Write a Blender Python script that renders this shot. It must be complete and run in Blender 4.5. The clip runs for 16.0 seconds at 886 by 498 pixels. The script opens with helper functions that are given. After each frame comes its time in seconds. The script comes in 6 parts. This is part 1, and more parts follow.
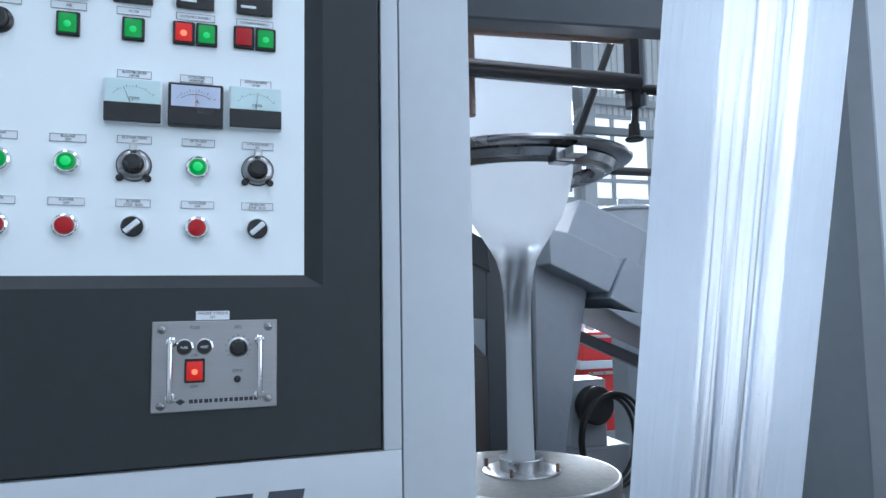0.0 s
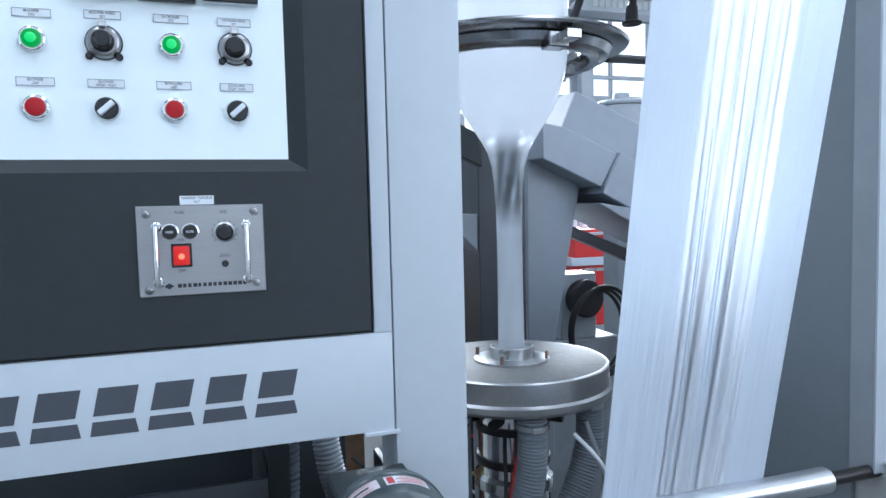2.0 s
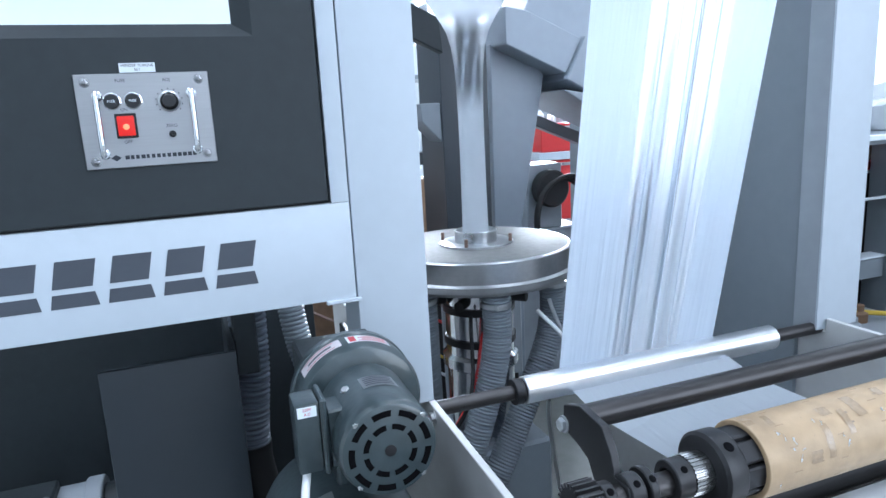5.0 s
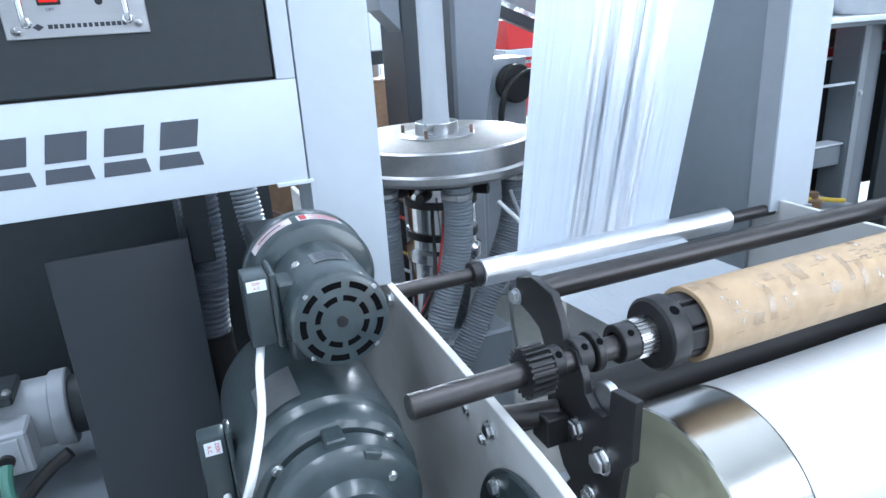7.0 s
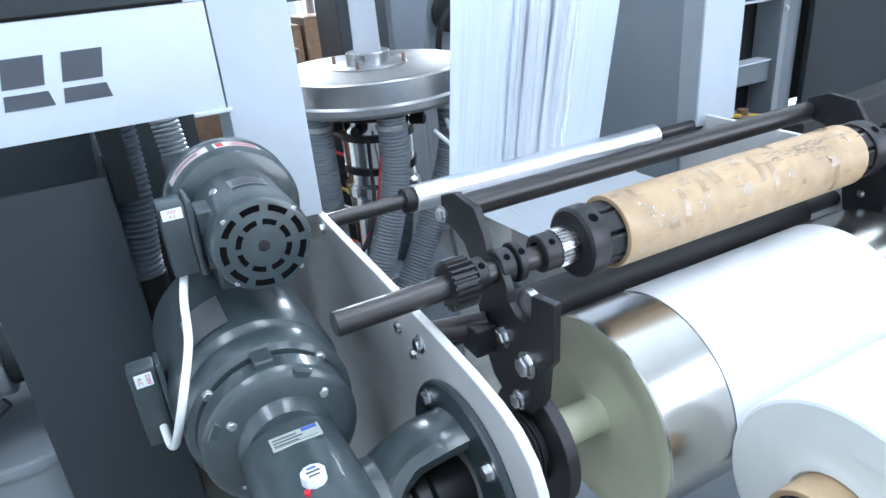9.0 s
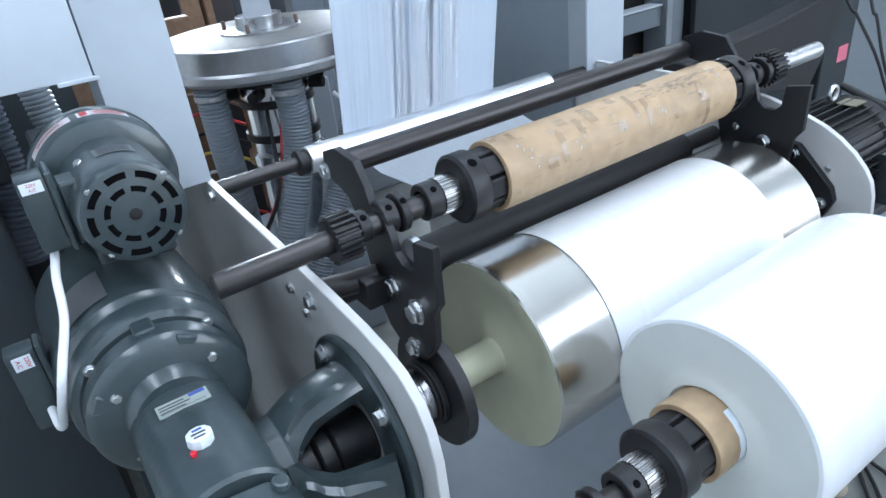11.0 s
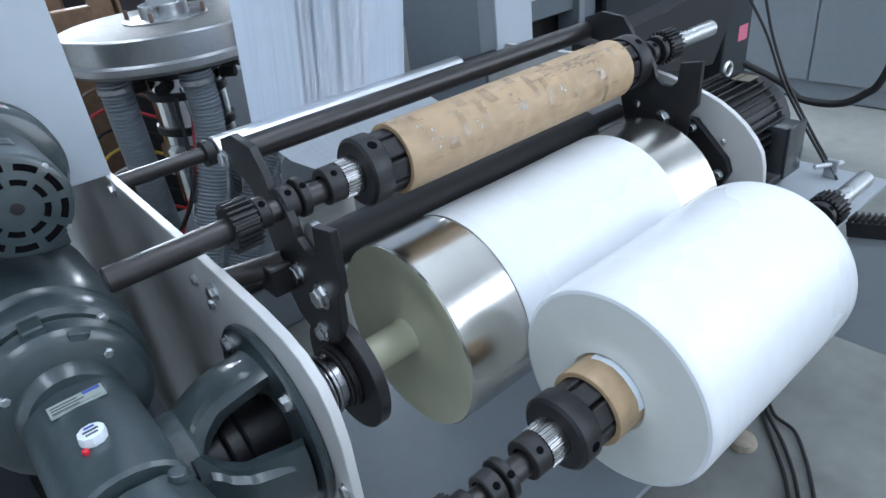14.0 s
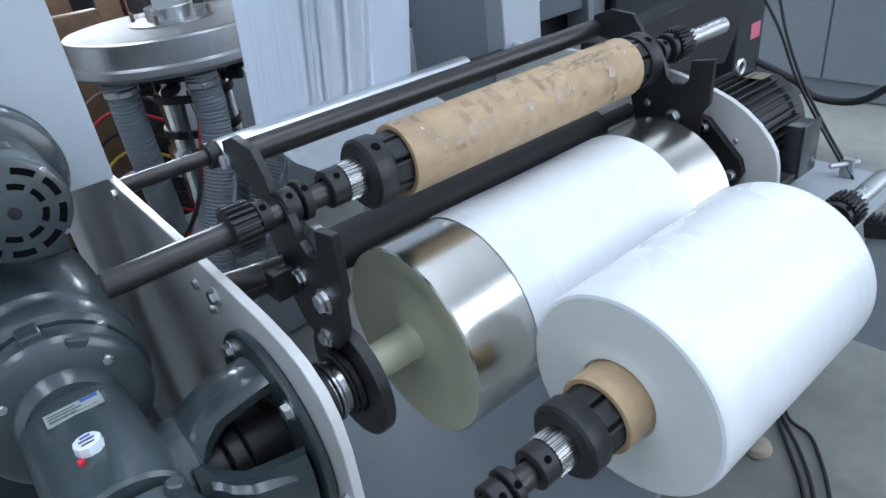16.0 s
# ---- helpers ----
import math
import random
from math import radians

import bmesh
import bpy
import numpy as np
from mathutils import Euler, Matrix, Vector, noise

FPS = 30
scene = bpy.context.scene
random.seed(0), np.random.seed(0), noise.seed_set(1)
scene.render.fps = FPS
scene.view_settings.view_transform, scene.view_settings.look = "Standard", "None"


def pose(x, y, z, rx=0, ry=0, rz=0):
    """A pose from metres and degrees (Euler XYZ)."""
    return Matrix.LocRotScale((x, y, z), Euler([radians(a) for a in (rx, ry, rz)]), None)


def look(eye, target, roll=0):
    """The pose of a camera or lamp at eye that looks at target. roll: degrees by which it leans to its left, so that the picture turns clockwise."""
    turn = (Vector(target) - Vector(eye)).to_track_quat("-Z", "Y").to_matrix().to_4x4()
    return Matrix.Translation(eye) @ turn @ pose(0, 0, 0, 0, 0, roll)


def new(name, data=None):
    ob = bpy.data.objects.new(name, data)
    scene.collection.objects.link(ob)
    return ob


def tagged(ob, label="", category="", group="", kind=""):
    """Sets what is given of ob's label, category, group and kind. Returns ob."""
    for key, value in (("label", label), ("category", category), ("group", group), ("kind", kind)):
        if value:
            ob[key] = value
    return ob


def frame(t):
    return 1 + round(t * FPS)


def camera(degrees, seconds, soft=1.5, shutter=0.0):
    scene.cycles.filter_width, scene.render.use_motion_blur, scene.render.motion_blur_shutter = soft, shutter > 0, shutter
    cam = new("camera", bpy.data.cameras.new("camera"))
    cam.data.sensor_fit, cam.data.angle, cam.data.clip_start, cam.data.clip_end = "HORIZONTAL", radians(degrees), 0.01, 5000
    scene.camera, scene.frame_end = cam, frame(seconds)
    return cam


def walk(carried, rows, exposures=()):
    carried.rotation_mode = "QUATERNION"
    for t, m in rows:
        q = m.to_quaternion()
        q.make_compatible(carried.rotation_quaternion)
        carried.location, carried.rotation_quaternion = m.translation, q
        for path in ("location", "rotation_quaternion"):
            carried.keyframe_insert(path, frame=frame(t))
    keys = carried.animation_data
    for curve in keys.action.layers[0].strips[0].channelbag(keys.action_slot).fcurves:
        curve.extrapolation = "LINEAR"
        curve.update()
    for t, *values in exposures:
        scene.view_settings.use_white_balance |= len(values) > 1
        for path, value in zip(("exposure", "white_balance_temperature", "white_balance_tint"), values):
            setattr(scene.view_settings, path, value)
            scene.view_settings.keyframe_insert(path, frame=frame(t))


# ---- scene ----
cam = camera(67.4, 16.0)
PATH = [
    (0, (0.111, 0.023, 1.495), (0.723, 1.92, 1.655), -0.9),
    (0.5, (0.113, 0.024, 1.49), (0.731, 1.925, 1.575), -1.0),
    (1, (0.117, 0.027, 1.483), (0.738, 1.928, 1.494), -1.1),
    (1.5, (0.121, 0.03, 1.471), (0.744, 1.93, 1.41), -1.3),
    (2, (0.124, 0.034, 1.464), (0.748, 1.93, 1.334), -1.4),
    (2.5, (0.125, 0.037, 1.454), (0.754, 1.928, 1.283), -1.7),
    (3, (0.124, 0.03, 1.444), (0.762, 1.914, 1.23), -2.0),
    (3.5, (0.129, 0.021, 1.437), (0.776, 1.896, 1.182), -2.2),
    (6, (0.152, 0.011, 1.368), (0.853, 1.807, 0.833), -3.5),
    (6.5, (0.159, 0.009, 1.356), (0.869, 1.778, 0.75), -3.6),
    (7, (0.165, 0.005, 1.345), (0.885, 1.747, 0.675), -3.5),
    (7.5, (0.169, 0.001, 1.333), (0.901, 1.715, 0.606), -3.6),
    (8, (0.175, -0.006, 1.327), (0.924, 1.679, 0.552), -3.9),
    (8.5, (0.183, -0.015, 1.319), (0.956, 1.642, 0.509), -4.5),
    (9, (0.196, -0.027, 1.313), (0.996, 1.604, 0.474), -5.2),
    (11.5, (0.251, -0.088, 1.287), (1.223, 1.367, 0.319), -7.1),
    (12, (0.259, -0.102, 1.285), (1.27, 1.314, 0.299), -6.9),
    (12.5, (0.27, -0.112, 1.285), (1.32, 1.269, 0.29), -6.6),
    (13, (0.272, -0.113, 1.279), (1.349, 1.246, 0.282), -6.5),
    (13.5, (0.273, -0.113, 1.279), (1.344, 1.253, 0.285), -6.7),
    (14, (0.275, -0.113, 1.278), (1.336, 1.263, 0.287), -7.0),
    (14.5, (0.279, -0.115, 1.278), (1.331, 1.269, 0.289), -7.3),
    (15, (0.281, -0.115, 1.276), (1.328, 1.274, 0.289), -7.7),
    (15.5, (0.285, -0.11, 1.273), (1.328, 1.283, 0.288), -7.8),
    (16, (0.292, -0.103, 1.27), (1.33, 1.294, 0.286), -7.7),
]
EXPOSURES = [(0.0, -1.07, 5800, 10), (1.5, -0.86, 5780, 10), (3.5, -0.5, 5760, 10), (6.0, -0.24, 5720, 10), (7.0, -0.04, 5790, 10), (9.0, 0.05, 5890, 10),
             (11.5, -0.49, 5860, 10), (12.5, -0.66, 5870, 10), (16.0, -0.75, 5870, 10)]
walk(cam, [(t, look(eye, target, roll)) for t, eye, target, roll in PATH], EXPOSURES)

# ---- light: added lamps for assumed, unseen roof lights and tall gate beside the camera ----
world = bpy.data.worlds.new("world")
scene.world = world
world.use_nodes = True
_sky = world.node_tree.nodes.new("ShaderNodeTexSky")
_sky.sky_type, _sky.sun_disc = "NISHITA", False
_sky.sun_elevation, _sky.sun_rotation = radians(50), radians(140)
world.node_tree.links.new(_sky.outputs["Color"], world.node_tree.nodes["Background"].inputs["Color"])
world.node_tree.nodes["Background"].inputs["Strength"].default_value = 0.12


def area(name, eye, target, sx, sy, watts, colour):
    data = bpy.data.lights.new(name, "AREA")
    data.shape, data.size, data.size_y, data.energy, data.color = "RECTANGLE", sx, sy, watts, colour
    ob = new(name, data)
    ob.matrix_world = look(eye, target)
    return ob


# gate and roof lamps are added: no such openings are in view
ASSUMED_GATE_W, ASSUMED_ROOF_W, REAR_W = 430.0, 430.0, 5600.0
area("assumed_gate_lamp", (5.6, -4.9, 3.0), (1.0, 0.7, 1.0), 5.0, 5.0, ASSUMED_GATE_W, (0.90, 0.95, 1.0))
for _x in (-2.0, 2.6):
    area("assumed_roof_lamp", (_x, 0.0, 6.9), (_x, 0.0, 0.0), 1.4, 9.0, ASSUMED_ROOF_W, (0.88, 0.94, 1.0))
area("rear_window_daylight", (3.4, 8.7, 3.2), (2.0, 3.0, 1.4), 6.0, 2.4, REAR_W, (0.92, 0.96, 1.0))


# ---- materials ----
def mat(name, colour, rough=0.5, metal=0.0, vary=0.12, scale=30.0, bump=0.0, bscale=400.0, coat=0.0, dirt=0.0, stretch=None, spec=0.5):
    """A principled material with colour variation at two scales, grain and dirt."""
    m = bpy.data.materials.new(name)
    m.use_nodes = True
    nt = m.node_tree
    b = nt.nodes["Principled BSDF"]
    tc = nt.nodes.new("ShaderNodeTexCoord")
    src = tc.outputs["Object"]
    if stretch:
        mp = nt.nodes.new("ShaderNodeMapping")
        mp.inputs["Scale"].default_value = stretch
        nt.links.new(src, mp.inputs["Vector"])
        src = mp.outputs["Vector"]
    n1, n2 = nt.nodes.new("ShaderNodeTexNoise"), nt.nodes.new("ShaderNodeTexNoise")
    n1.inputs["Scale"].default_value, n1.inputs["Detail"].default_value = scale * 0.15, 4
    n2.inputs["Scale"].default_value, n2.inputs["Detail"].default_value = scale * 2.5, 3
    for n in (n1, n2):
        nt.links.new(src, n.inputs["Vector"])
    add = nt.nodes.new("ShaderNodeMath")
    add.operation = "ADD"
    nt.links.new(n1.outputs["Fac"], add.inputs[0])
    nt.links.new(n2.outputs["Fac"], add.inputs[1])
    rng = nt.nodes.new("ShaderNodeMapRange")
    rng.inputs["From Min"].default_value, rng.inputs["From Max"].default_value = 0.6, 1.4
    rng.inputs["To Min"].default_value, rng.inputs["To Max"].default_value = 1 - vary, 1 + vary
    nt.links.new(add.outputs[0], rng.inputs["Value"])
    mul = nt.nodes.new("ShaderNodeMix")
    mul.data_type, mul.blend_type = "RGBA", "MULTIPLY"
    mul.inputs["Factor"].default_value = 1.0
    mul.inputs[6].default_value = (*colour, 1)
    nt.links.new(rng.outputs["Result"], mul.inputs[7])
    out = mul.outputs[2]
    if dirt:
        n3 = nt.nodes.new("ShaderNodeTexNoise")
        n3.inputs["Scale"].default_value, n3.inputs["Detail"].default_value = scale * 0.5, 8
        nt.links.new(src, n3.inputs["Vector"])
        cr = nt.nodes.new("ShaderNodeMapRange")
        cr.inputs["From Min"].default_value, cr.inputs["From Max"].default_value = 0.56, 0.72
        cr.inputs["To Min"].default_value, cr.inputs["To Max"].default_value = 0.0, dirt
        nt.links.new(n3.outputs["Fac"], cr.inputs["Value"])
        mx = nt.nodes.new("ShaderNodeMix")
        mx.data_type = "RGBA"
        mx.inputs[7].default_value = (colour[0] * 0.35, colour[1] * 0.32, colour[2] * 0.28, 1)
        nt.links.new(cr.outputs["Result"], mx.inputs["Factor"])
        nt.links.new(out, mx.inputs[6])
        out = mx.outputs[2]
    nt.links.new(out, b.inputs["Base Color"])
    rr = nt.nodes.new("ShaderNodeMapRange")
    rr.inputs["To Min"].default_value, rr.inputs["To Max"].default_value = max(rough - 0.08, 0.03), min(rough + 0.1, 1)
    nt.links.new(n1.outputs["Fac"], rr.inputs["Value"])
    nt.links.new(rr.outputs["Result"], b.inputs["Roughness"])
    b.inputs["Metallic"].default_value = metal
    b.inputs["Specular IOR Level"].default_value = spec
    b.inputs["Coat Weight"].default_value = coat
    b.inputs["Coat Roughness"].default_value = 0.12
    if bump:
        nb = nt.nodes.new("ShaderNodeTexNoise")
        nb.inputs["Scale"].default_value, nb.inputs["Detail"].default_value = bscale, 3
        nt.links.new(src, nb.inputs["Vector"])
        bp = nt.nodes.new("ShaderNodeBump")
        bp.inputs["Strength"].default_value, bp.inputs["Distance"].default_value = bump, 0.001
        nt.links.new(nb.outputs["Fac"], bp.inputs["Height"])
        nt.links.new(bp.outputs["Normal"], b.inputs["Normal"])
    return m


def glow(name, colour, power, base):
    m = mat(name, base, 0.25, vary=0.05)
    b = m.node_tree.nodes["Principled BSDF"]
    b.inputs["Emission Color"].default_value, b.inputs["Emission Strength"].default_value = (*colour, 1), power
    return m


def film_mat(name, colour, see, rough, ripple=0.0, stretch=(1, 1, 1), clear=0.0, haze=0.0, streak=0.0, neck=0.0):
    """Polythene: diffuse and see-through white with a glossy skin."""
    m = mat(name, colour, rough, vary=0.04, scale=12, stretch=stretch)
    nt = m.node_tree
    b, out = nt.nodes["Principled BSDF"], nt.nodes["Material Output"]
    tr = nt.nodes.new("ShaderNodeBsdfTranslucent")
    tr.inputs["Color"].default_value = (*colour, 1)
    mx = nt.nodes.new("ShaderNodeMixShader")
    mx.inputs["Fac"].default_value = see
    nt.links.new(b.outputs[0], mx.inputs[1])
    nt.links.new(tr.outputs[0], mx.inputs[2])
    last = mx
    if haze:
        # light that passes on with little bending, blurred by the film
        rf = nt.nodes.new("ShaderNodeBsdfRefraction")
        rf.inputs["Color"].default_value = (0.80, 0.89, 1, 1)
        rf.inputs["IOR"].default_value, rf.inputs["Roughness"].default_value = 1.18, 0.62
        last = nt.nodes.new("ShaderNodeMixShader")
        last.inputs["Fac"].default_value = haze
        nt.links.new(mx.outputs[0], last.inputs[1])
        nt.links.new(rf.outputs[0], last.inputs[2])
        mx = last
        if streak:
            # streaks pass more light straight through, painting in the wrinkles' light and dark
            tc, mp, nb, rg_ = (nt.nodes.new("ShaderNode" + k) for k in ("TexCoord", "Mapping", "TexNoise", "MapRange"))
            mp.inputs["Scale"].default_value = (72, 0.1, 0.5)
            nb.inputs["Scale"].default_value, nb.inputs["Detail"].default_value, nb.inputs["Roughness"].default_value = 1.0, 3.5, 0.5
            rg_.inputs["From Min"].default_value, rg_.inputs["From Max"].default_value = 0.44, 0.66
            rg_.inputs["To Min"].default_value, rg_.inputs["To Max"].default_value = haze, haze + streak
            nt.links.new(tc.outputs["Object"], mp.inputs["Vector"])
            nt.links.new(mp.outputs["Vector"], nb.inputs["Vector"])
            nt.links.new(nb.outputs["Fac"], rg_.inputs["Value"])
            # the single layer in the middle is thinner than the folded sides
            sp, ab, mid, ml = (nt.nodes.new("ShaderNode" + k) for k in ("SeparateXYZ", "Math", "MapRange", "Math"))
            ab.operation, ml.operation = "ABSOLUTE", "MULTIPLY"
            mid.inputs["From Min"].default_value, mid.inputs["From Max"].default_value = 0.072, 0.115
            mid.inputs["To Min"].default_value, mid.inputs["To Max"].default_value = 1.0, 0.2
            nt.links.new(tc.outputs["Object"], sp.inputs[0])
            nt.links.new(sp.outputs["X"], ab.inputs[0])
            nt.links.new(ab.outputs[0], mid.inputs["Value"])
            nt.links.new(rg_.outputs["Result"], ml.inputs[0])
            nt.links.new(mid.outputs["Result"], ml.inputs[1])
            # streaks weaken with height, painting in the brighter backlit top of the film
            up, m2 = nt.nodes.new("ShaderNodeMapRange"), nt.nodes.new("ShaderNodeMath")
            m2.operation = "MULTIPLY"
            up.inputs["From Min"].default_value, up.inputs["From Max"].default_value = 0.25, 0.95
            up.inputs["To Min"].default_value, up.inputs["To Max"].default_value = 1.1, 0.5
            nt.links.new(sp.outputs["Z"], up.inputs["Value"])
            nt.links.new(ml.outputs[0], m2.inputs[0])
            nt.links.new(up.outputs["Result"], m2.inputs[1])
            nt.links.new(m2.outputs[0], last.inputs["Fac"])
    if clear:
        tp = nt.nodes.new("ShaderNodeBsdfTransparent")
        tp.inputs["Color"].default_value = (0.95, 0.97, 1, 1)
        last = nt.nodes.new("ShaderNodeMixShader")
        last.inputs["Fac"].default_value = clear
        nt.links.new(mx.outputs[0], last.inputs[1])
        nt.links.new(tp.outputs[0], last.inputs[2])
        if neck:
            # the melt is clear below the freeze line and milky above and below
            ge, sx, m0, m1, ml = (nt.nodes.new("ShaderNode" + k) for k in ("NewGeometry", "SeparateXYZ", "MapRange", "MapRange", "Math"))
            nt.links.new(ge.outputs["Position"], sx.inputs[0])
            for m_, a0, a1 in ((m0, 1.38, 1.48), (m1, 1.672, 1.60)):
                m_.interpolation_type = "SMOOTHSTEP"
                m_.inputs["From Min"].default_value, m_.inputs["From Max"].default_value = a0, a1
                nt.links.new(sx.outputs["Z"], m_.inputs["Value"])
            m1.inputs["To Max"].default_value = clear
            ml.operation = "MULTIPLY"
            nt.links.new(m0.outputs["Result"], ml.inputs[0])
            nt.links.new(m1.outputs["Result"], ml.inputs[1])
            nt.links.new(ml.outputs[0], last.inputs["Fac"])
    nt.links.new(last.outputs[0], out.inputs["Surface"])
    if ripple:
        tc, mp, nb, bp = (nt.nodes.new("ShaderNode" + k) for k in ("TexCoord", "Mapping", "TexNoise", "Bump"))
        mp.inputs["Scale"].default_value = (60, 1, 1.3)
        nb.inputs["Scale"].default_value, nb.inputs["Detail"].default_value = 1.0, 5
        bp.inputs["Strength"].default_value, bp.inputs["Distance"].default_value = ripple, 0.01
        nt.links.new(tc.outputs["Object"], mp.inputs["Vector"])
        nt.links.new(mp.outputs["Vector"], nb.inputs["Vector"])
        nt.links.new(nb.outputs["Fac"], bp.inputs["Height"])
        nt.links.new(bp.outputs["Normal"], b.inputs["Normal"])
        nt.links.new(bp.outputs["Normal"], tr.inputs["Normal"])
    return m


WHITE = mat("white_powder_coat", (0.50, 0.55, 0.60), 0.45, vary=0.03, scale=15, bump=0.06, bscale=700)
PANEL = mat("white_enamel_sheet", (0.80, 0.88, 0.92), 0.16, vary=0.015, scale=8, coat=0.4)
DARK = mat("dark_grey_textured_paint", (0.029, 0.035, 0.039), 0.45, vary=0.1, scale=20, bump=0.35, bscale=900, spec=0.28)
HOUSE = mat("dark_slate_paint", (0.027, 0.034, 0.042), 0.4, vary=0.06, scale=10, bump=0.1, bscale=500)
GREY = mat("mid_grey_paint", (0.20, 0.225, 0.25), 0.45, vary=0.05, scale=12, bump=0.08, bscale=500)
FOOT = mat("dusty_tan_foot", (0.30, 0.26, 0.20), 0.6, vary=0.25, scale=40, bump=0.2, bscale=200)
BLACKBOX = mat("glossy_blue_black_enamel", (0.022, 0.027, 0.031), 0.25, vary=0.15, scale=30, coat=0.5, bump=0.1)
BRASSY = mat("tarnished_brass_plate", (0.26, 0.235, 0.17), 0.4, metal=0.6, vary=0.15, scale=60)
PINKLABEL = mat("pale_pink_label", (0.62, 0.56, 0.58), 0.4, vary=0.05)
PALEGREY = mat("pale_grey_paint", (0.30, 0.325, 0.35), 0.42, vary=0.07, scale=10, bump=0.05, bscale=400)
# near-black that paints the shade inside slots and holes
HOLE_SHADE = mat("hole_shade_black", (0.004, 0.004, 0.005), 0.9, vary=0.1, spec=0.05)
DULL = mat("dull_grey_steel", (0.30, 0.30, 0.31), 0.25, metal=1.0, vary=0.15, scale=40)
MOTOR = mat("grey_green_machine_enamel", (0.037, 0.052, 0.057), 0.30, vary=0.18, scale=25, bump=0.4, bscale=110, coat=0.5, dirt=0.25)
SIDEPAINT = mat("grey_white_plate_paint", (0.515, 0.515, 0.508), 0.42, vary=0.06, scale=14, bump=0.06, bscale=300, dirt=0.12)
BEAM = mat("slate_beam_paint", (0.055, 0.062, 0.072), 0.5, vary=0.06, scale=12, bump=0.08, bscale=500)
COVER = mat("blue_grey_sheet_paint", (0.27, 0.305, 0.345), 0.42, vary=0.05, scale=10, bump=0.05, bscale=400)
BLACK = mat("black_oxide_steel", (0.022, 0.022, 0.024), 0.42, metal=0.35, vary=0.2, scale=40, bump=0.1, bscale=300)
ROD = mat("blackened_steel_rod", (0.05, 0.047, 0.047), 0.33, metal=0.6, vary=0.2, scale=60, stretch=(0.2, 1, 1))
RUBBER = mat("black_rubber", (0.012, 0.012, 0.013), 0.6, vary=0.15, scale=30)
CHROME = mat("polished_chrome", (0.82, 0.83, 0.85), 0.12, metal=1.0, vary=0.04)
SATIN = mat("satin_chrome_roller", (0.86, 0.87, 0.89), 0.3, metal=1.0, vary=0.04)
BUSH = mat("ribbed_bright_steel", (0.30, 0.30, 0.30), 0.22, metal=1.0, vary=0.1, scale=60)
STEEL = mat("zinc_steel", (0.62, 0.63, 0.64), 0.28, metal=1.0, vary=0.1, scale=60)
BRUSHED = mat("brushed_stainless_plate", (0.40, 0.40, 0.41), 0.36, metal=0.9, vary=0.06, scale=40, stretch=(0.2, 1, 6))
# darker copy of the aluminium: paints the dark reflection on the die top
DIETOP = mat("darkened_aluminium_top", (0.20, 0.20, 0.195), 0.62, metal=0.45, vary=0.18, scale=25, bump=0.08, bscale=220, dirt=0.3)
ALU = mat("turned_aluminium", (0.44, 0.445, 0.45), 0.30, metal=1.0, vary=0.10, scale=30, bump=0.05, bscale=200)
FOIL = mat("satin_drum_steel", (0.60, 0.585, 0.55), 0.22, metal=1.0, vary=0.06, scale=12, stretch=(3, 0.4, 0.4))
CREAM = mat("cream_drum_end", (0.44, 0.44, 0.315), 0.38, vary=0.08, scale=10, bump=0.05)
CARD = mat("brown_cardboard", (0.415, 0.292, 0.172), 0.5, vary=0.2, scale=20, bump=0.12, bscale=300, dirt=0.35)
TAPE = mat("clear_tape", (0.32, 0.228, 0.142), 0.25, vary=0.3, scale=90, bump=0.35, bscale=120, coat=0.25)
PLATE = mat("silver_printed_plate", (0.36, 0.40, 0.37), 0.35, metal=0.2, vary=0.08)
SMUDGE = mat("torn_brown_print", (0.21, 0.155, 0.11), 0.45, vary=0.3, scale=60)
HOSE = mat("grey_ribbed_hose", (0.22, 0.245, 0.27), 0.45, vary=0.08, scale=30)
BLUEHOSE = mat("blue_grey_ribbed_hose", (0.13, 0.15, 0.185), 0.4, vary=0.08, scale=30)
RED = mat("red_cabinet_paint", (0.55, 0.03, 0.03), 0.35, vary=0.06)
FLOOR = mat("grey_concrete_floor", (0.185, 0.19, 0.178), 0.5, vary=0.16, scale=7, bump=0.15, bscale=90, dirt=0.5)
WALLM = mat("pale_corrugated_sheet", (0.50, 0.53, 0.55), 0.45, vary=0.06, scale=4)
BROWN = mat("brown_roller_cover", (0.17, 0.105, 0.08), 0.45, vary=0.12, scale=30)
LABEL = mat("white_engraved_label", (0.72, 0.77, 0.82), 0.35, vary=0.03)
INK = mat("black_ink", (0.02, 0.025, 0.035), 0.5, vary=0.1)
NAVY = mat("dark_slate_lettering", (0.060, 0.068, 0.085), 0.4, vary=0.05)
REDINK = mat("red_ink", (0.5, 0.05, 0.06), 0.5, vary=0.1)
BLUEINK = mat("blue_ink", (0.06, 0.10, 0.35), 0.5, vary=0.1)
BAKELITE = mat("black_plastic", (0.015, 0.015, 0.017), 0.25, vary=0.1)
DIAL = mat("pale_meter_dial", (0.56, 0.73, 0.75), 0.3, vary=0.03)
DIALBLUE = mat("pale_blue_meter_dial", (0.50, 0.56, 0.72), 0.3, vary=0.03)
WOOD = mat("brown_wood", (0.20, 0.12, 0.07), 0.6, vary=0.3, scale=15)
YELLOW = mat("yellow_plastic", (0.6, 0.42, 0.05), 0.4, vary=0.1)
GREENC = mat("green_cable", (0.06, 0.18, 0.14), 0.4, vary=0.1)
CABLEW = mat("white_cable", (0.72, 0.73, 0.74), 0.4, vary=0.05)
PINK = mat("pink_sticker", (0.62, 0.15, 0.22), 0.5, vary=0.05)
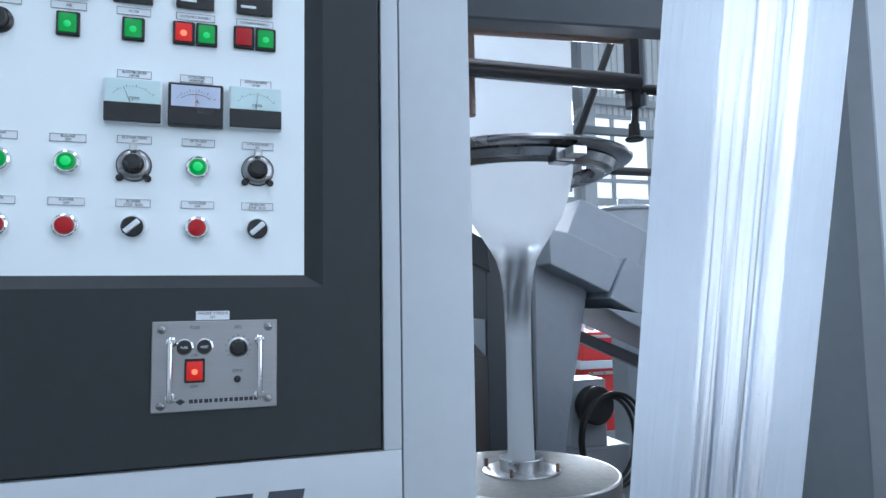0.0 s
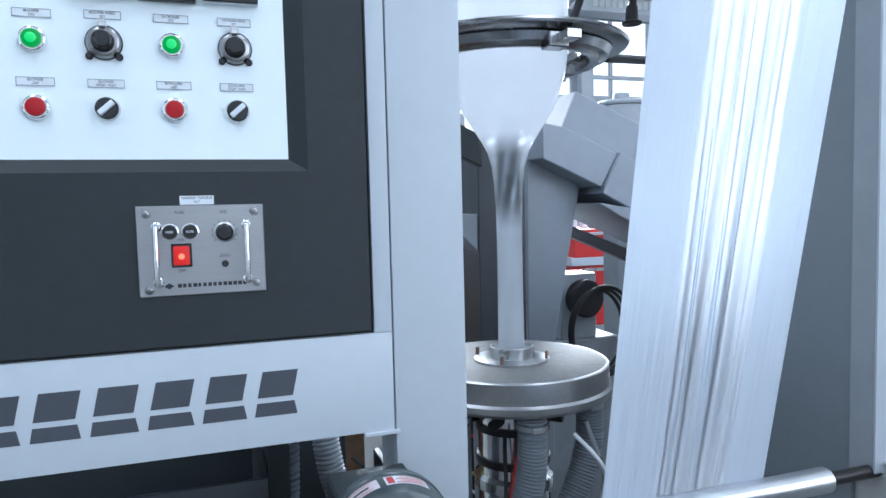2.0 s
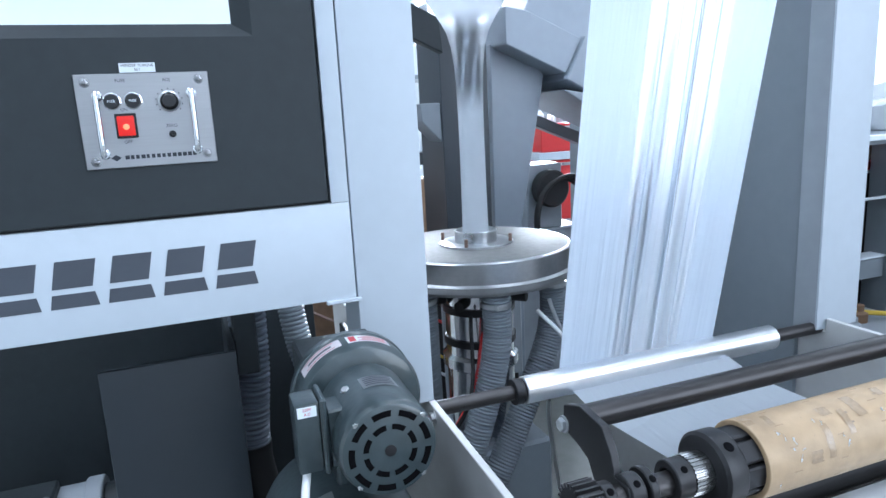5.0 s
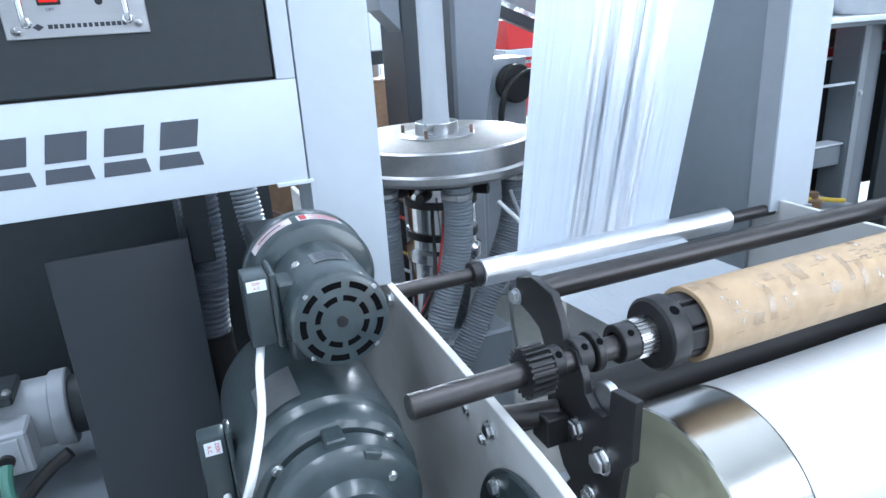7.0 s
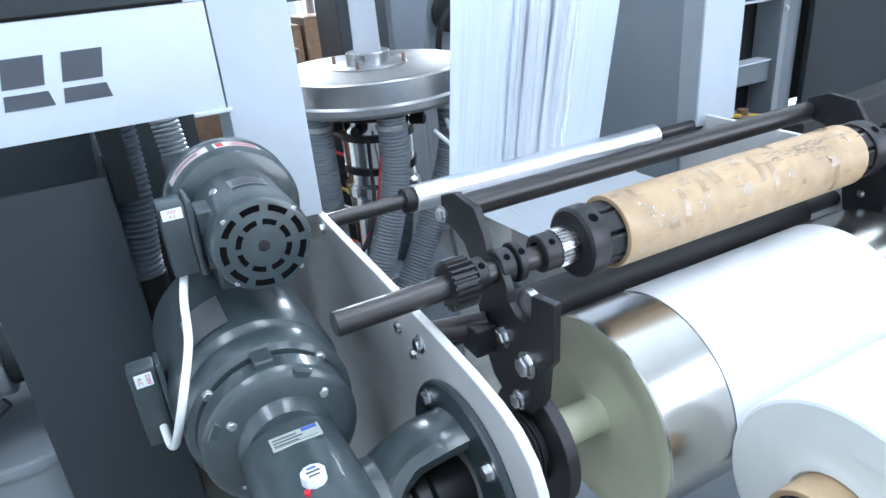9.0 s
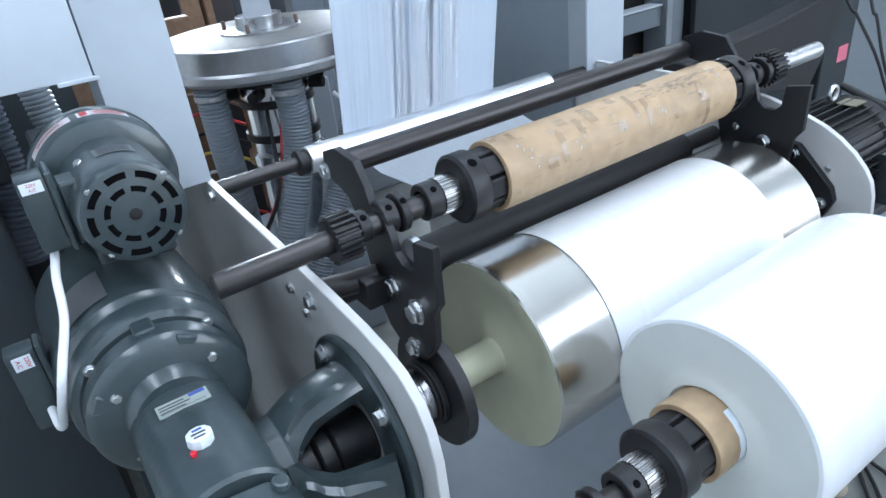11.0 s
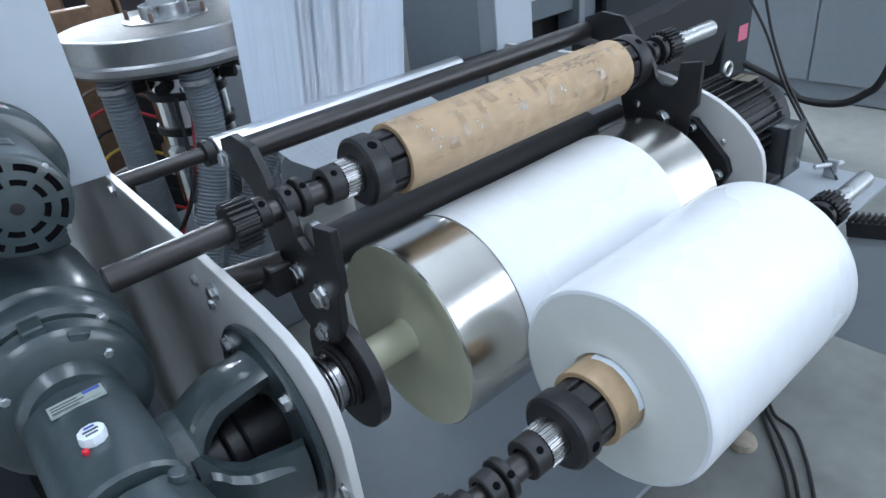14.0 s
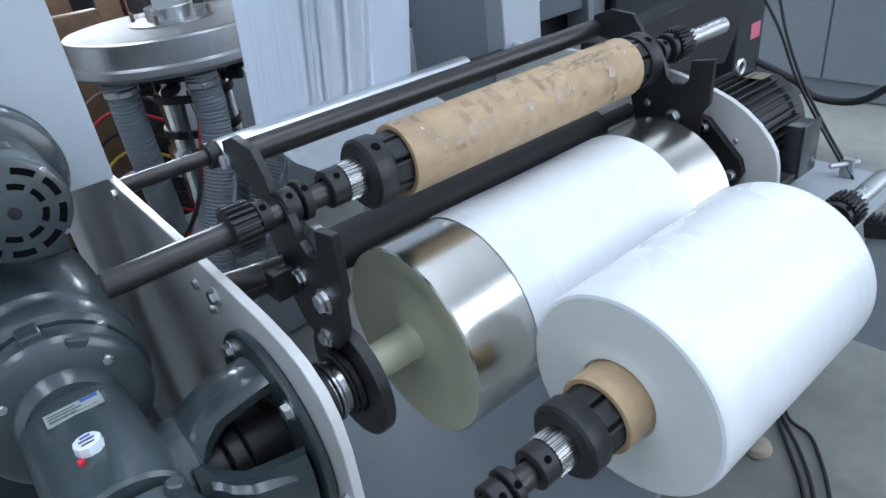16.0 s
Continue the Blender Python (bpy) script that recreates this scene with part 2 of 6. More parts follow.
GLOWGREEN = glow("lit_green_lens", (0.0, 1.0, 0.13), 0.46, (0.001, 0.09, 0.015))
SPOTGREEN = glow("green_lamp_bulb", (0.03, 1.0, 0.22), 1.05, (0.01, 0.2, 0.04))
SPOTRED = glow("red_lamp_bulb", (1.0, 0.22, 0.10), 2.4, (0.5, 0.05, 0.02))
GLOWRED = glow("lit_red_lens", (1.0, 0.02, 0.01), 0.62, (0.35, 0.01, 0.008))
DIMRED = mat("unlit_red_lens", (0.40, 0.010, 0.015), 0.3, vary=0.05, coat=0.1, spec=0.3)
GLASSW = glow("bright_pane_glow", (0.92, 0.97, 1.0), 1.35, (0.8, 0.8, 0.8))
FILM = film_mat("white_film_web", (0.86, 0.915, 0.99), 0.68, 0.18, ripple=0.8, haze=0.05, streak=0.68)
GUSSET = film_mat("folded_film_edge", (0.885, 0.935, 0.99), 0.64, 0.22, ripple=0.5, haze=0.05)
ROLLFILM = film_mat("wound_film", (0.81, 0.83, 0.85), 0.12, 0.26, ripple=0.10)
ROLLEND = film_mat("wound_film_end", (0.72, 0.74, 0.71), 0.15, 0.5)
BUBBLE = film_mat("blown_film_bubble", (0.95, 0.97, 0.99), 0.68, 0.10, clear=0.68, haze=0.05, neck=1.0)


# ---- mesh helpers ----
ORIGIN = {}


def thing(name, at, label="", category="", group="", kind=""):
    ob = new(name)
    ob.empty_display_size = 0.05
    ob.location = at
    ORIGIN[ob] = Vector(at)
    return tagged(ob, label, category, group, kind)


def mesh_of(name, bm, material, origin, smooth=True):
    bmesh.ops.translate(bm, verts=bm.verts, vec=-origin)
    bmesh.ops.recalc_face_normals(bm, faces=bm.faces)
    me = bpy.data.meshes.new(name)
    bm.to_mesh(me)
    bm.free()
    me.materials.append(material)
    if smooth:
        for poly in me.polygons:
            poly.use_smooth = True
        me.set_sharp_from_angle(angle=radians(32))
    return me


def part(name, bm, material, parent, label=""):
    """Links a bmesh, built in world space, as one mesh under a thing or a part."""
    ob = new(name, mesh_of(name, bm, material, ORIGIN[parent]))
    ob.parent = parent
    ORIGIN[ob] = ORIGIN[parent]
    if label:
        ob["label"] = label
    return ob


def solid(name, bm, material, label="", category="", group="", kind="", at=(0, 0, 0)):
    """Links a bmesh as one top-level mesh."""
    ob = new(name, mesh_of(name, bm, material, Vector(at)))
    ob.location = at
    ORIGIN[ob] = Vector(at)
    return tagged(ob, label, category, group, kind)


def BM():
    return bmesh.new()


def box(bm, x0, x1, y0, y1, z0, z1, bevel=0.0, seg=1):
    r = bmesh.ops.create_cube(bm, size=1.0)["verts"]
    for v in r:
        v.co = Vector((x0 + (v.co.x + 0.5) * (x1 - x0), y0 + (v.co.y + 0.5) * (y1 - y0), z0 + (v.co.z + 0.5) * (z1 - z0)))
    if bevel:
        es = list({e for v in r for e in v.link_edges})
        bmesh.ops.bevel(bm, geom=es, offset=bevel, segments=seg, affect="EDGES", profile=0.6)
    return bm


def lathe(bm, profile, base, way, seg=32, turn=0.0, arc=1.0):
    """Turns (radius, height) pairs round the line from base along way."""
    way = Vector(way).normalized()
    u = way.orthogonal().normalized()
    v = way.cross(u)
    base = Vector(base)
    rings = []
    n = seg if arc == 1.0 else seg + 1
    for r, hgt in profile:
        if r < 1e-6:
            rings.append([bm.verts.new(base + way * hgt)])
        else:
            rings.append([bm.verts.new(base + way * hgt + (u * math.cos(a) + v * math.sin(a)) * r)
                          for a in (turn + 2 * math.pi * arc * k / seg for k in range(n))])
    for a, b in zip(rings, rings[1:]):
        for k in range(n if arc == 1.0 else n - 1):
            j = (k + 1) % n
            if len(a) == 1 and len(b) > 1:
                bm.faces.new((a[0], b[k], b[j]))
            elif len(b) == 1 and len(a) > 1:
                bm.faces.new((a[k], a[j], b[0]))
            elif len(a) > 1:
                bm.faces.new((a[k], a[j], b[j], b[k]))
    return bm


def rod(bm, p0, p1, r, seg=24, edge=0.0015):
    d = (Vector(p1) - Vector(p0)).length
    e = min(edge, r * 0.3, d * 0.3)
    return lathe(bm, [(0, 0), (r - e, 0), (r, e), (r, d - e), (r - e, d), (0, d)], p0, Vector(p1) - Vector(p0), seg)


def pipe(bm, p0, p1, ro, ri, seg=32, edge=0.001):
    d = (Vector(p1) - Vector(p0)).length
    return lathe(bm, [(ri, 0), (ro - edge, 0), (ro, edge), (ro, d - edge), (ro - edge, d), (ri, d), (ri, 0)], p0, Vector(p1) - Vector(p0), seg)


def prism(bm, outline, axis, a0, a1, bevel=0.0):
    """A plate: an outline in the two other axes, between a0 and a1 along the axis."""
    def place(p, q, a):
        return {"x": (a, p, q), "y": (p, a, q), "z": (p, q, a)}[axis]
    f = bm.faces.new([bm.verts.new(place(p, q, a0)) for p, q in outline])
    ext = bmesh.ops.extrude_face_region(bm, geom=[f])
    vs = [g for g in ext["geom"] if isinstance(g, bmesh.types.BMVert)]
    bmesh.ops.translate(bm, verts=vs, vec=Vector(place(0, 0, a1)) - Vector(place(0, 0, a0)))
    if bevel:
        bm.normal_update()
        es = [e for e in bm.edges if len(e.link_faces) == 2 and e.calc_face_angle(0) > 0.6]
        bmesh.ops.bevel(bm, geom=es, offset=bevel, segments=1, affect="EDGES")
    return bm


def smooth_path(points, n=8):
    pts = [Vector(p) for p in points]
    pts = [pts[0] * 2 - pts[1]] + pts + [pts[-1] * 2 - pts[-2]]
    out = []
    for a, b, c, d in zip(pts, pts[1:], pts[2:], pts[3:]):
        for k in range(n):
            t = k / n
            out.append(0.5 * (2 * b + (c - a) * t + (2 * a - 5 * b + 4 * c - d) * t * t + (3 * b - a - 3 * c + d) * t ** 3))
    return out + [pts[-2]]


def sweep(bm, points, radius, seg=10, n=8, radii=None):
    """A tube along a smooth curve through the points; radii(k) gives each ring's own radius."""
    path = smooth_path(points, n) if n > 1 else [Vector(p) for p in points]
    up = Vector((0.31, 0.57, 0.76))
    rings = []
    for k, p in enumerate(path):
        w = (path[min(k + 1, len(path) - 1)] - path[max(k - 1, 0)]).normalized()
        u = (up - w * up.dot(w)).normalized()
        up = u
        v = w.cross(u)
        r = radii(k) if radii else radius
        rings.append([bm.verts.new(p + (u * math.cos(a) + v * math.sin(a)) * r) for a in (2 * math.pi * j / seg for j in range(seg))])
    for a, b in zip(rings, rings[1:]):
        for k in range(seg):
            j = (k + 1) % seg
            bm.faces.new((a[k], a[j], b[j], b[k]))
    bm.faces.new(rings[0][::-1])
    bm.faces.new(rings[-1])
    return bm


def ribbed(bm, points, r, pitch=0.010, seg=18):
    """A corrugated hose along a curve."""
    path = smooth_path(points, 24)
    length = sum((b - a).length for a, b in zip(path, path[1:]))
    count = int(length / pitch * 3)
    even, acc, k = [], 0.0, 0
    cum = [0.0]
    for a, b in zip(path, path[1:]):
        cum.append(cum[-1] + (b - a).length)
    for i in range(count + 1):
        s = length * i / count
        while k < len(cum) - 2 and cum[k + 1] < s:
            k += 1
        t = (s - cum[k]) / max(cum[k + 1] - cum[k], 1e-9)
        even.append(path[k].lerp(path[k + 1], t))
    return sweep(bm, even, r, seg, 1, radii=lambda i: r * (1.0, 1.0, 0.88)[i % 3])


def bolt(parent, at, way, size=0.008, material=None, washer=True, name="bolt"):
    """A hexagon bolt head on its washer."""
    bm = BM()
    d = Vector(way).normalized()
    p = Vector(at)
    if washer:
        lathe(bm, [(0, 0), (size * 1.25, 0), (size * 1.25, size * 0.2), (0, size * 0.2)], p, d, 20)
    lathe(bm, [(size * 0.98, size * 0.2), (size, size * 0.3), (size, size * 0.75), (size * 0.85, size * 0.9), (0, size * 0.9)], p, d, 6, turn=random.random())
    return part(name, bm, material or STEEL, parent)


def text(words, size, material, parent, at, rx=90, ry=0, rz=0, name="lettering", align="CENTER"):
    """Words in the built-in font, turned into a thin mesh under a thing."""
    cu = bpy.data.curves.new(name, "FONT")
    cu.body, cu.size, cu.align_x, cu.align_y, cu.extrude = words, size, align, "CENTER", 0.0002
    tmp = bpy.data.objects.new(name, cu)
    scene.collection.objects.link(tmp)
    dg = bpy.context.evaluated_depsgraph_get()
    me = bpy.data.meshes.new_from_object(tmp.evaluated_get(dg))
    bpy.data.objects.remove(tmp)
    bpy.data.curves.remove(cu)
    me.transform(Matrix.Translation(Vector(at) - ORIGIN[parent]) @ pose(0, 0, 0, rx, ry, rz))
    me.materials.clear()
    me.materials.append(material)
    ob = new(name, me)
    ob.parent = parent
    ORIGIN[ob] = ORIGIN[parent]
    return ob


def bars(parent, x0, x1, y, z, height, material, count=6, name="lettering"):
    """Writing that cannot be read: a row of short bars on a face that looks to -y."""
    bm = BM()
    rnd = random.Random(int((x0 + z) * 1e4))
    w = (x1 - x0) / count
    for k in range(count):
        box(bm, x0 + k * w, x0 + (k + rnd.uniform(0.55, 0.85)) * w, y - 0.0004, y, z - height / 2, z + height / 2)
    return part(name, bm, material, parent)


def gear(bm, x0, x1, cy, cz, r, teeth=20, depth=0.005, bore=0.012):
    out = []
    for k in range(teeth):
        for f, rr in ((0.0, r - depth), (0.22, r - depth), (0.34, r), (0.66, r), (0.78, r - depth)):
            a = 2 * math.pi * (k + f) / teeth
            out.append((cy + rr * math.cos(a), cz + rr * math.sin(a)))
    return prism(bm, out, "x", x0, x1)


# ---- the hall ----
solid("floor", box(BM(), -6, 9, -5, 9, -0.2, 0.0), FLOOR, "grey concrete factory floor with scuffs", "floor", kind="structure")


def corrugated(name, x0, x1, z0, z1, y, kind_label):
    bm = BM()
    step, front = 0.11, []
    k, x = 0, x0
    while x < x1 - 1e-6:
        for dx, dy in ((0.0, 0.0), (0.055, 0.0), (0.065, 0.022), (0.10, 0.022)):
            if x + dx <= x1:
                front.append((x + dx, y + dy))
        x += step
    front.append((x1, y))
    back = [(px, py + 0.03) for px, py in reversed(front)]
    n = len(front)
    lo = [bm.verts.new((px, py, z0)) for px, py in front + back]
    hi = [bm.verts.new((px, py, z1)) for px, py in front + back]
    for i in range(n - 1):
        bm.faces.new((lo[i], lo[i + 1], hi[i + 1], hi[i]))
        j = n + i
        bm.faces.new((lo[j], lo[j + 1], hi[j + 1], hi[j]))
    return solid(name, bm, WALLM, kind_label, "wall", kind="structure")


corrugated("wall_north_low", -6, 9, 0.0, 2.3, 9.0, "pale corrugated metal wall sheet")
corrugated("wall_north_high", -6, 9, 4.4, 7.0, 9.0, "pale corrugated metal wall sheet")
corrugated("wall_north_pier_a", -6, 0.4, 2.3, 4.4, 9.0, "pale corrugated metal wall sheet")
corrugated("wall_north_pier_b", 3.9, 4.5, 2.3, 4.4, 9.0, "pale corrugated metal wall sheet")
corrugated("wall_north_pier_c", 6.5, 9, 2.3, 4.4, 9.0, "pale corrugated metal wall sheet")
for n, (a, b) in enumerate(((0.4, 3.9), (4.5, 6.5))):
    win = thing("window_%d" % (n + 1), (a, 9.0, 2.3), "bright daylit factory window with grey metal frame", "window", kind="structure")
    count = 5 if n == 0 else 3
    w = (b - a) / count
    for i in range(count + 1):
        part("window_frame", box(BM(), a + i * w - 0.03, a + i * w + 0.03, 8.97, 9.05, 2.3, 4.4, 0.004), PALEGREY, win)
    for zz in (2.33, 3.35, 4.37):
        part("window_frame", box(BM(), a, b, 8.965, 9.045, zz - 0.03, zz + 0.03, 0.004), PALEGREY, win)
    for i in range(count):
        part("pane", box(BM(), a + i * w + 0.032, a + (i + 1) * w - 0.032, 9.01, 9.02, 2.36, 4.34), GLASSW, win, "pane glowing in place of daylight")


# glowing panes high on the east wall, added to brighten the film from behind
def added_clerestory(name):
    win = thing(name, (9.0, 4.0, 5.0), "unseen row of glowing panes added to backlight the film", "window", kind="structure")
    lo, hi, n = -1.0, 8.8, 7
    w = (hi - lo) / n
    for i in range(n + 1):
        a = lo + i * w
        part("window_frame", box(BM(), 8.93, 8.998, a - 0.04, a + 0.04, 4.9, 6.7, 0.004), PALEGREY, win)
    for i in range(n):
        part("pane", box(BM(), 8.975, 8.99, lo + i * w + 0.042, lo + (i + 1) * w - 0.042, 4.95, 6.65), GLASSW, win, "pane glowing in place of daylight")


added_clerestory("window_3")
for xx in (0.9, 2.6, 5.2):
    col = thing("hall_column", (xx, 8.7, 0), "grey steel hall column with flanges", "column", kind="structure")
    part("web", box(BM(), xx - 0.01, xx + 0.01, 8.6, 8.88, 0, 6.9), PALEGREY, col)
    for yy in (8.6, 8.88):
        part("flange", box(BM(), xx - 0.1, xx + 0.1, yy - 0.008, yy + 0.008, 0, 6.9, 0.003), PALEGREY, col)
for zz in (2.15, 3.0, 4.6):
    solid("wall_rail", box(BM(), -6, 9, 8.90, 8.96, zz - 0.06, zz + 0.06, 0.004), PALEGREY, "grey steel wall rail", "rail", kind="structure")
for xa, xb in ((2.6, 5.2), (0.9, 2.6)):
    bm = BM()
    rod(bm, (xa, 8.75, 2.2), (xb, 8.75, 4.4), 0.05, 10)
    solid("wall_brace", bm, PALEGREY, "diagonal grey steel wall brace", "brace", kind="structure")
# walls and roof beyond view, added so daylight enters only by assumed openings
solid("wall_west", box(BM(), -6.2, -6, -5, 9, 0, 7), WALLM, "pale hall wall", "wall", kind="structure")
solid("wall_east", box(BM(), 9, 9.2, -5, 9, 0, 7), WALLM, "pale hall wall", "wall", kind="structure")
solid("wall_south_west", box(BM(), -6, 2.4, -5.2, -5, 0, 7), WALLM, "unseen hall wall beside the assumed gate", "wall", kind="structure")
solid("wall_south_top", box(BM(), 2.4, 8.6, -5.2, -5, 5.6, 7), WALLM, "unseen hall wall above the assumed gate", "wall", kind="structure")
solid("wall_south_east", box(BM(), 8.6, 9, -5.2, -5, 0, 7), WALLM, "unseen hall wall beside the assumed gate", "wall", kind="structure")
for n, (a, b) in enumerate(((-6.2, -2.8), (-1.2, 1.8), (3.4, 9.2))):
    solid("ceiling" if n == 0 else "ceiling_%d" % n, box(BM(), a, b, -5.2, 9.2, 7.0, 7.1), WALLM, "unseen metal hall roof, open at the assumed roof lights", "ceiling", kind="structure")


# ---- main frame of the film machine ----
frame_ob = thing("machine_frame", (0.97, 1.2, 0.0), "white and grey steel frame of a blown film machine", "machine frame")
part("front_column", box(BM(), 0.379, 0.503, 1.075, 1.19, 0.887, 2.9, 0.003, 2), WHITE, frame_ob, "white powder-coated column")
part("front_column", box(BM(), 1.436, 1.562, 1.075, 1.081, 0.862, 2.9, 0.002, 2), WHITE, frame_ob, "white powder-coated column")
part("column_web", box(BM(), 1.4375, 1.4615, 1.0812, 1.14, 0.855, 2.9, 0.001), PALEGREY, frame_ob, "grey side of the column")
part("side_sheet", box(BM(), 1.447, 1.459, 1.1402, 1.46, 0.25, 2.9, 0.001), GREY, frame_ob, "grey side sheet")
part("cross_beam", prism(BM(), [(0.503, 2.072), (1.437, 2.126), (1.437, 2.36), (0.503, 2.36)], "y", 1.26, 1.32, 0.004), BEAM, frame_ob, "grey cross beam")
part("rear_sheet", box(BM(), 0.385, 0.397, 1.19, 1.30, 0.0, 0.99, 0.002), DARK, frame_ob, "dark side sheet")
part("base_tray", box(BM(), 0.51, 1.44, 0.38, 1.25, 0.16, 0.175, 0.002), GREY, frame_ob, "grey base tray")
# hole drawn as a raised disc, its shade painted black
bm = BM()
rod(bm, (0.93, 0.62, 0.1745), (0.93, 0.62, 0.177), 0.006, 16)
part("tray_hole_shade", bm, RUBBER, frame_ob)

SIDE = [(1.95, 0.10), (1.95, 0.887), (1.08, 0.887), (0.80, 0.873), (0.70, 0.866), (0.61, 0.860), (0.535, 0.853), (0.485, 0.844), (0.450, 0.832),
        (0.420, 0.808), (0.404, 0.778), (0.396, 0.735), (0.396, 0.60), (0.41, 0.45), (0.47, 0.30), (0.52, 0.10)]


SIDE_R = [(1.95, 0.10), (1.95, 0.887), (1.082, 0.887), (1.082, 0.855), (1.0735, 0.855), (1.0735, 0.887), (0.80, 0.887), (0.70, 0.882), (0.62, 0.868), (0.542, 0.846), (0.508, 0.833), (0.478, 0.816), (0.450, 0.795), (0.427, 0.770),
          (0.413, 0.748), (0.406, 0.722), (0.403, 0.691), (0.403, 0.60), (0.41, 0.45), (0.47, 0.30), (0.52, 0.10)]


def side_plate(x0, x1, outline=SIDE):
    ob = thing("winder_side_plate", ((x0 + x1) / 2, 0.9, 0.0), "thick white steel winder side plate with rounded front", "side plate")
    part("plate", prism(BM(), outline, "x", x0, x1, 0.0012), SIDEPAINT, ob)
    part("foot", box(BM(), x0 - 0.03, x1 + 0.03, 0.5, 1.96, 0.0, 0.0998, 0.004), GREY, ob, "grey base rail")
    return ob


left_plate = side_plate(0.493, 0.506)
right_plate = side_plate(1.462, 1.475, SIDE_R)
for y, z, s in ((1.052, 0.868, 0.010), (0.672, 0.826, 0.0105), (0.745, 0.815, 0.007), (0.698, 0.795, 0.007)):
    bolt(left_plate, (0.493, y, z), (-1, 0, 0), s)
bolt(left_plate, (0.493, 0.412, 0.655), (-1, 0, 0), 0.008)
bolt(right_plate, (1.462, 0.49, 0.756), (-1, 0, 0), 0.005)


# ---- control cabinet ----
cab = thing("control_cabinet", (-0.15, 1.2, 1.10), "white control cabinet with dark grey door", "control cabinet")
CX0, CX1, CZ0, CZ1 = -0.72, 0.3765, 1.10, 2.62
part("body", box(BM(), CX0, CX1 - 0.004, 1.088, 1.34, CZ0 + 0.004, CZ1, 0.002), WHITE, cab)
DX0, DX1, DZ0, DZ1 = -0.66, 0.3425, 1.2665, 2.56
part("frame_bottom", box(BM(), CX0, CX1, 1.075, 1.087, CZ0, DZ0 - 0.0045, 0.002, 2), WHITE, cab)
part("frame_side", box(BM(), DX1 + 0.0045, CX1, 1.075, 1.087, DZ0 - 0.0043, CZ1, 0.002, 2), WHITE, cab)
part("frame_top", box(BM(), CX0, DX1 + 0.0028, 1.075, 1.087, DZ1 + 0.003, CZ1, 0.002, 2), WHITE, cab)
part("lower_lip", box(BM(), 0.325, 0.384, 1.068, 1.0748, 1.095, 1.1015, 0.001), WHITE, cab)
# black strips behind the door edge paint the shade in its gap
part("door_gap_shade", box(BM(), DX1 - 0.004, DX1 + 0.0045, 1.0872, 1.0879, DZ0 - 0.004, DZ1), RUBBER, cab, "black strip painting the shaded door gap")
part("door_gap_shade", box(BM(), DX0, DX1 - 0.0042, 1.0872, 1.0879, DZ0 - 0.0045, DZ0 + 0.003), RUBBER, cab, "black strip painting the shaded door gap")
# door: a flat rim with a sunk, sloped window round the control panel
bm = BM()
OX0, OX1, OZ0, OZ1 = -0.60, 0.248, 1.525, 2.45
IX0, IX1, IZ0, IZ1 = -0.575, 0.2225, 1.5415, 2.43
YF, YI, YB = 1.0725, 1.0965, 1.0868


def ring(x0, x1, z0, z1, y):
    return [bm.verts.new(c) for c in ((x0, y, z0), (x1, y, z0), (x1, y, z1), (x0, y, z1))]


rims = [ring(DX0, DX1, DZ0, DZ1, 1.086), ring(DX0, DX1, DZ0, DZ1, YF + 0.002), ring(DX0 + 0.002, DX1 - 0.002, DZ0 + 0.002, DZ1 - 0.002, YF),
        ring(OX0 - 0.003, OX1 + 0.003, OZ0 - 0.003, OZ1 + 0.003, YF), ring(OX0, OX1, OZ0, OZ1, YF + 0.002), ring(IX0, IX1, IZ0, IZ1, YB - 0.001)]
for a, b in zip(rims, rims[1:]):
    for k in range(4):
        j = (k + 1) % 4
        bm.faces.new((a[k], a[j], b[j], b[k]))
door = part("door", bm, DARK, cab, "dark grey textured door")
PY = 1.0855
part("control_panel", box(BM(), IX0 - 0.004, IX1 + 0.004, PY, PY + 0.002, IZ0 - 0.004, IZ1 + 0.004), PANEL, door, "glossy white control panel")


def plate_label(x, z, lines, w=0.047, hgt=0.0115, size=0.0048):
    p = part("label_plate", box(BM(), x - w / 2, x + w / 2, PY - 0.0014, PY, z - hgt / 2, z + hgt / 2, 0.0003), LABEL, cab)
    edge = BM()
    for za in (z - hgt / 2, z + hgt / 2 - 0.0006):
        box(edge, x - w / 2, x + w / 2, PY - 0.0017, PY - 0.0014, za, za + 0.0006)
    for xa in (x - w / 2, x + w / 2 - 0.0006):
        box(edge, xa, xa + 0.0006, PY - 0.0017, PY - 0.0014, z - hgt / 2, z + hgt / 2)
    part("label_edge", edge, NAVY, p)
    for k, line in enumerate(lines):
        text(line, size, NAVY, p, (x, PY - 0.0017, z + (0.0025 - 0.005 * k if len(lines) > 1 else 0)))


def bezel_button(x, z, material, label):
    b = BM()
    lathe(b, [(0.0125, 0), (0.0178, 0), (0.0182, 0.003), (0.0165, 0.009), (0.0145, 0.0105), (0.0132, 0.0105), (0.0128, 0.004)], (x, PY, z), (0, -1, 0), 32)
    ring_ob = part("push_button", b, CHROME, cab, "round chrome-ringed push button")
    b = BM()
    lathe(b, [(0.0128, 0.004), (0.0128, 0.012), (0.0115, 0.0145), (0.006, 0.0155), (0, 0.0157)], (x, PY, z), (0, -1, 0), 32)
    part("lens", b, material, ring_ob, label)
    if material == GLOWGREEN:
        b = BM()
        lathe(b, [(0.0070, 0.0153), (0.0055, 0.0161), (0.003, 0.0165), (0, 0.0166)], (x, PY, z), (0, -1, 0), 24)
        part("bulb_spot", b, SPOTGREEN, ring_ob, "bright spot of the lit bulb")


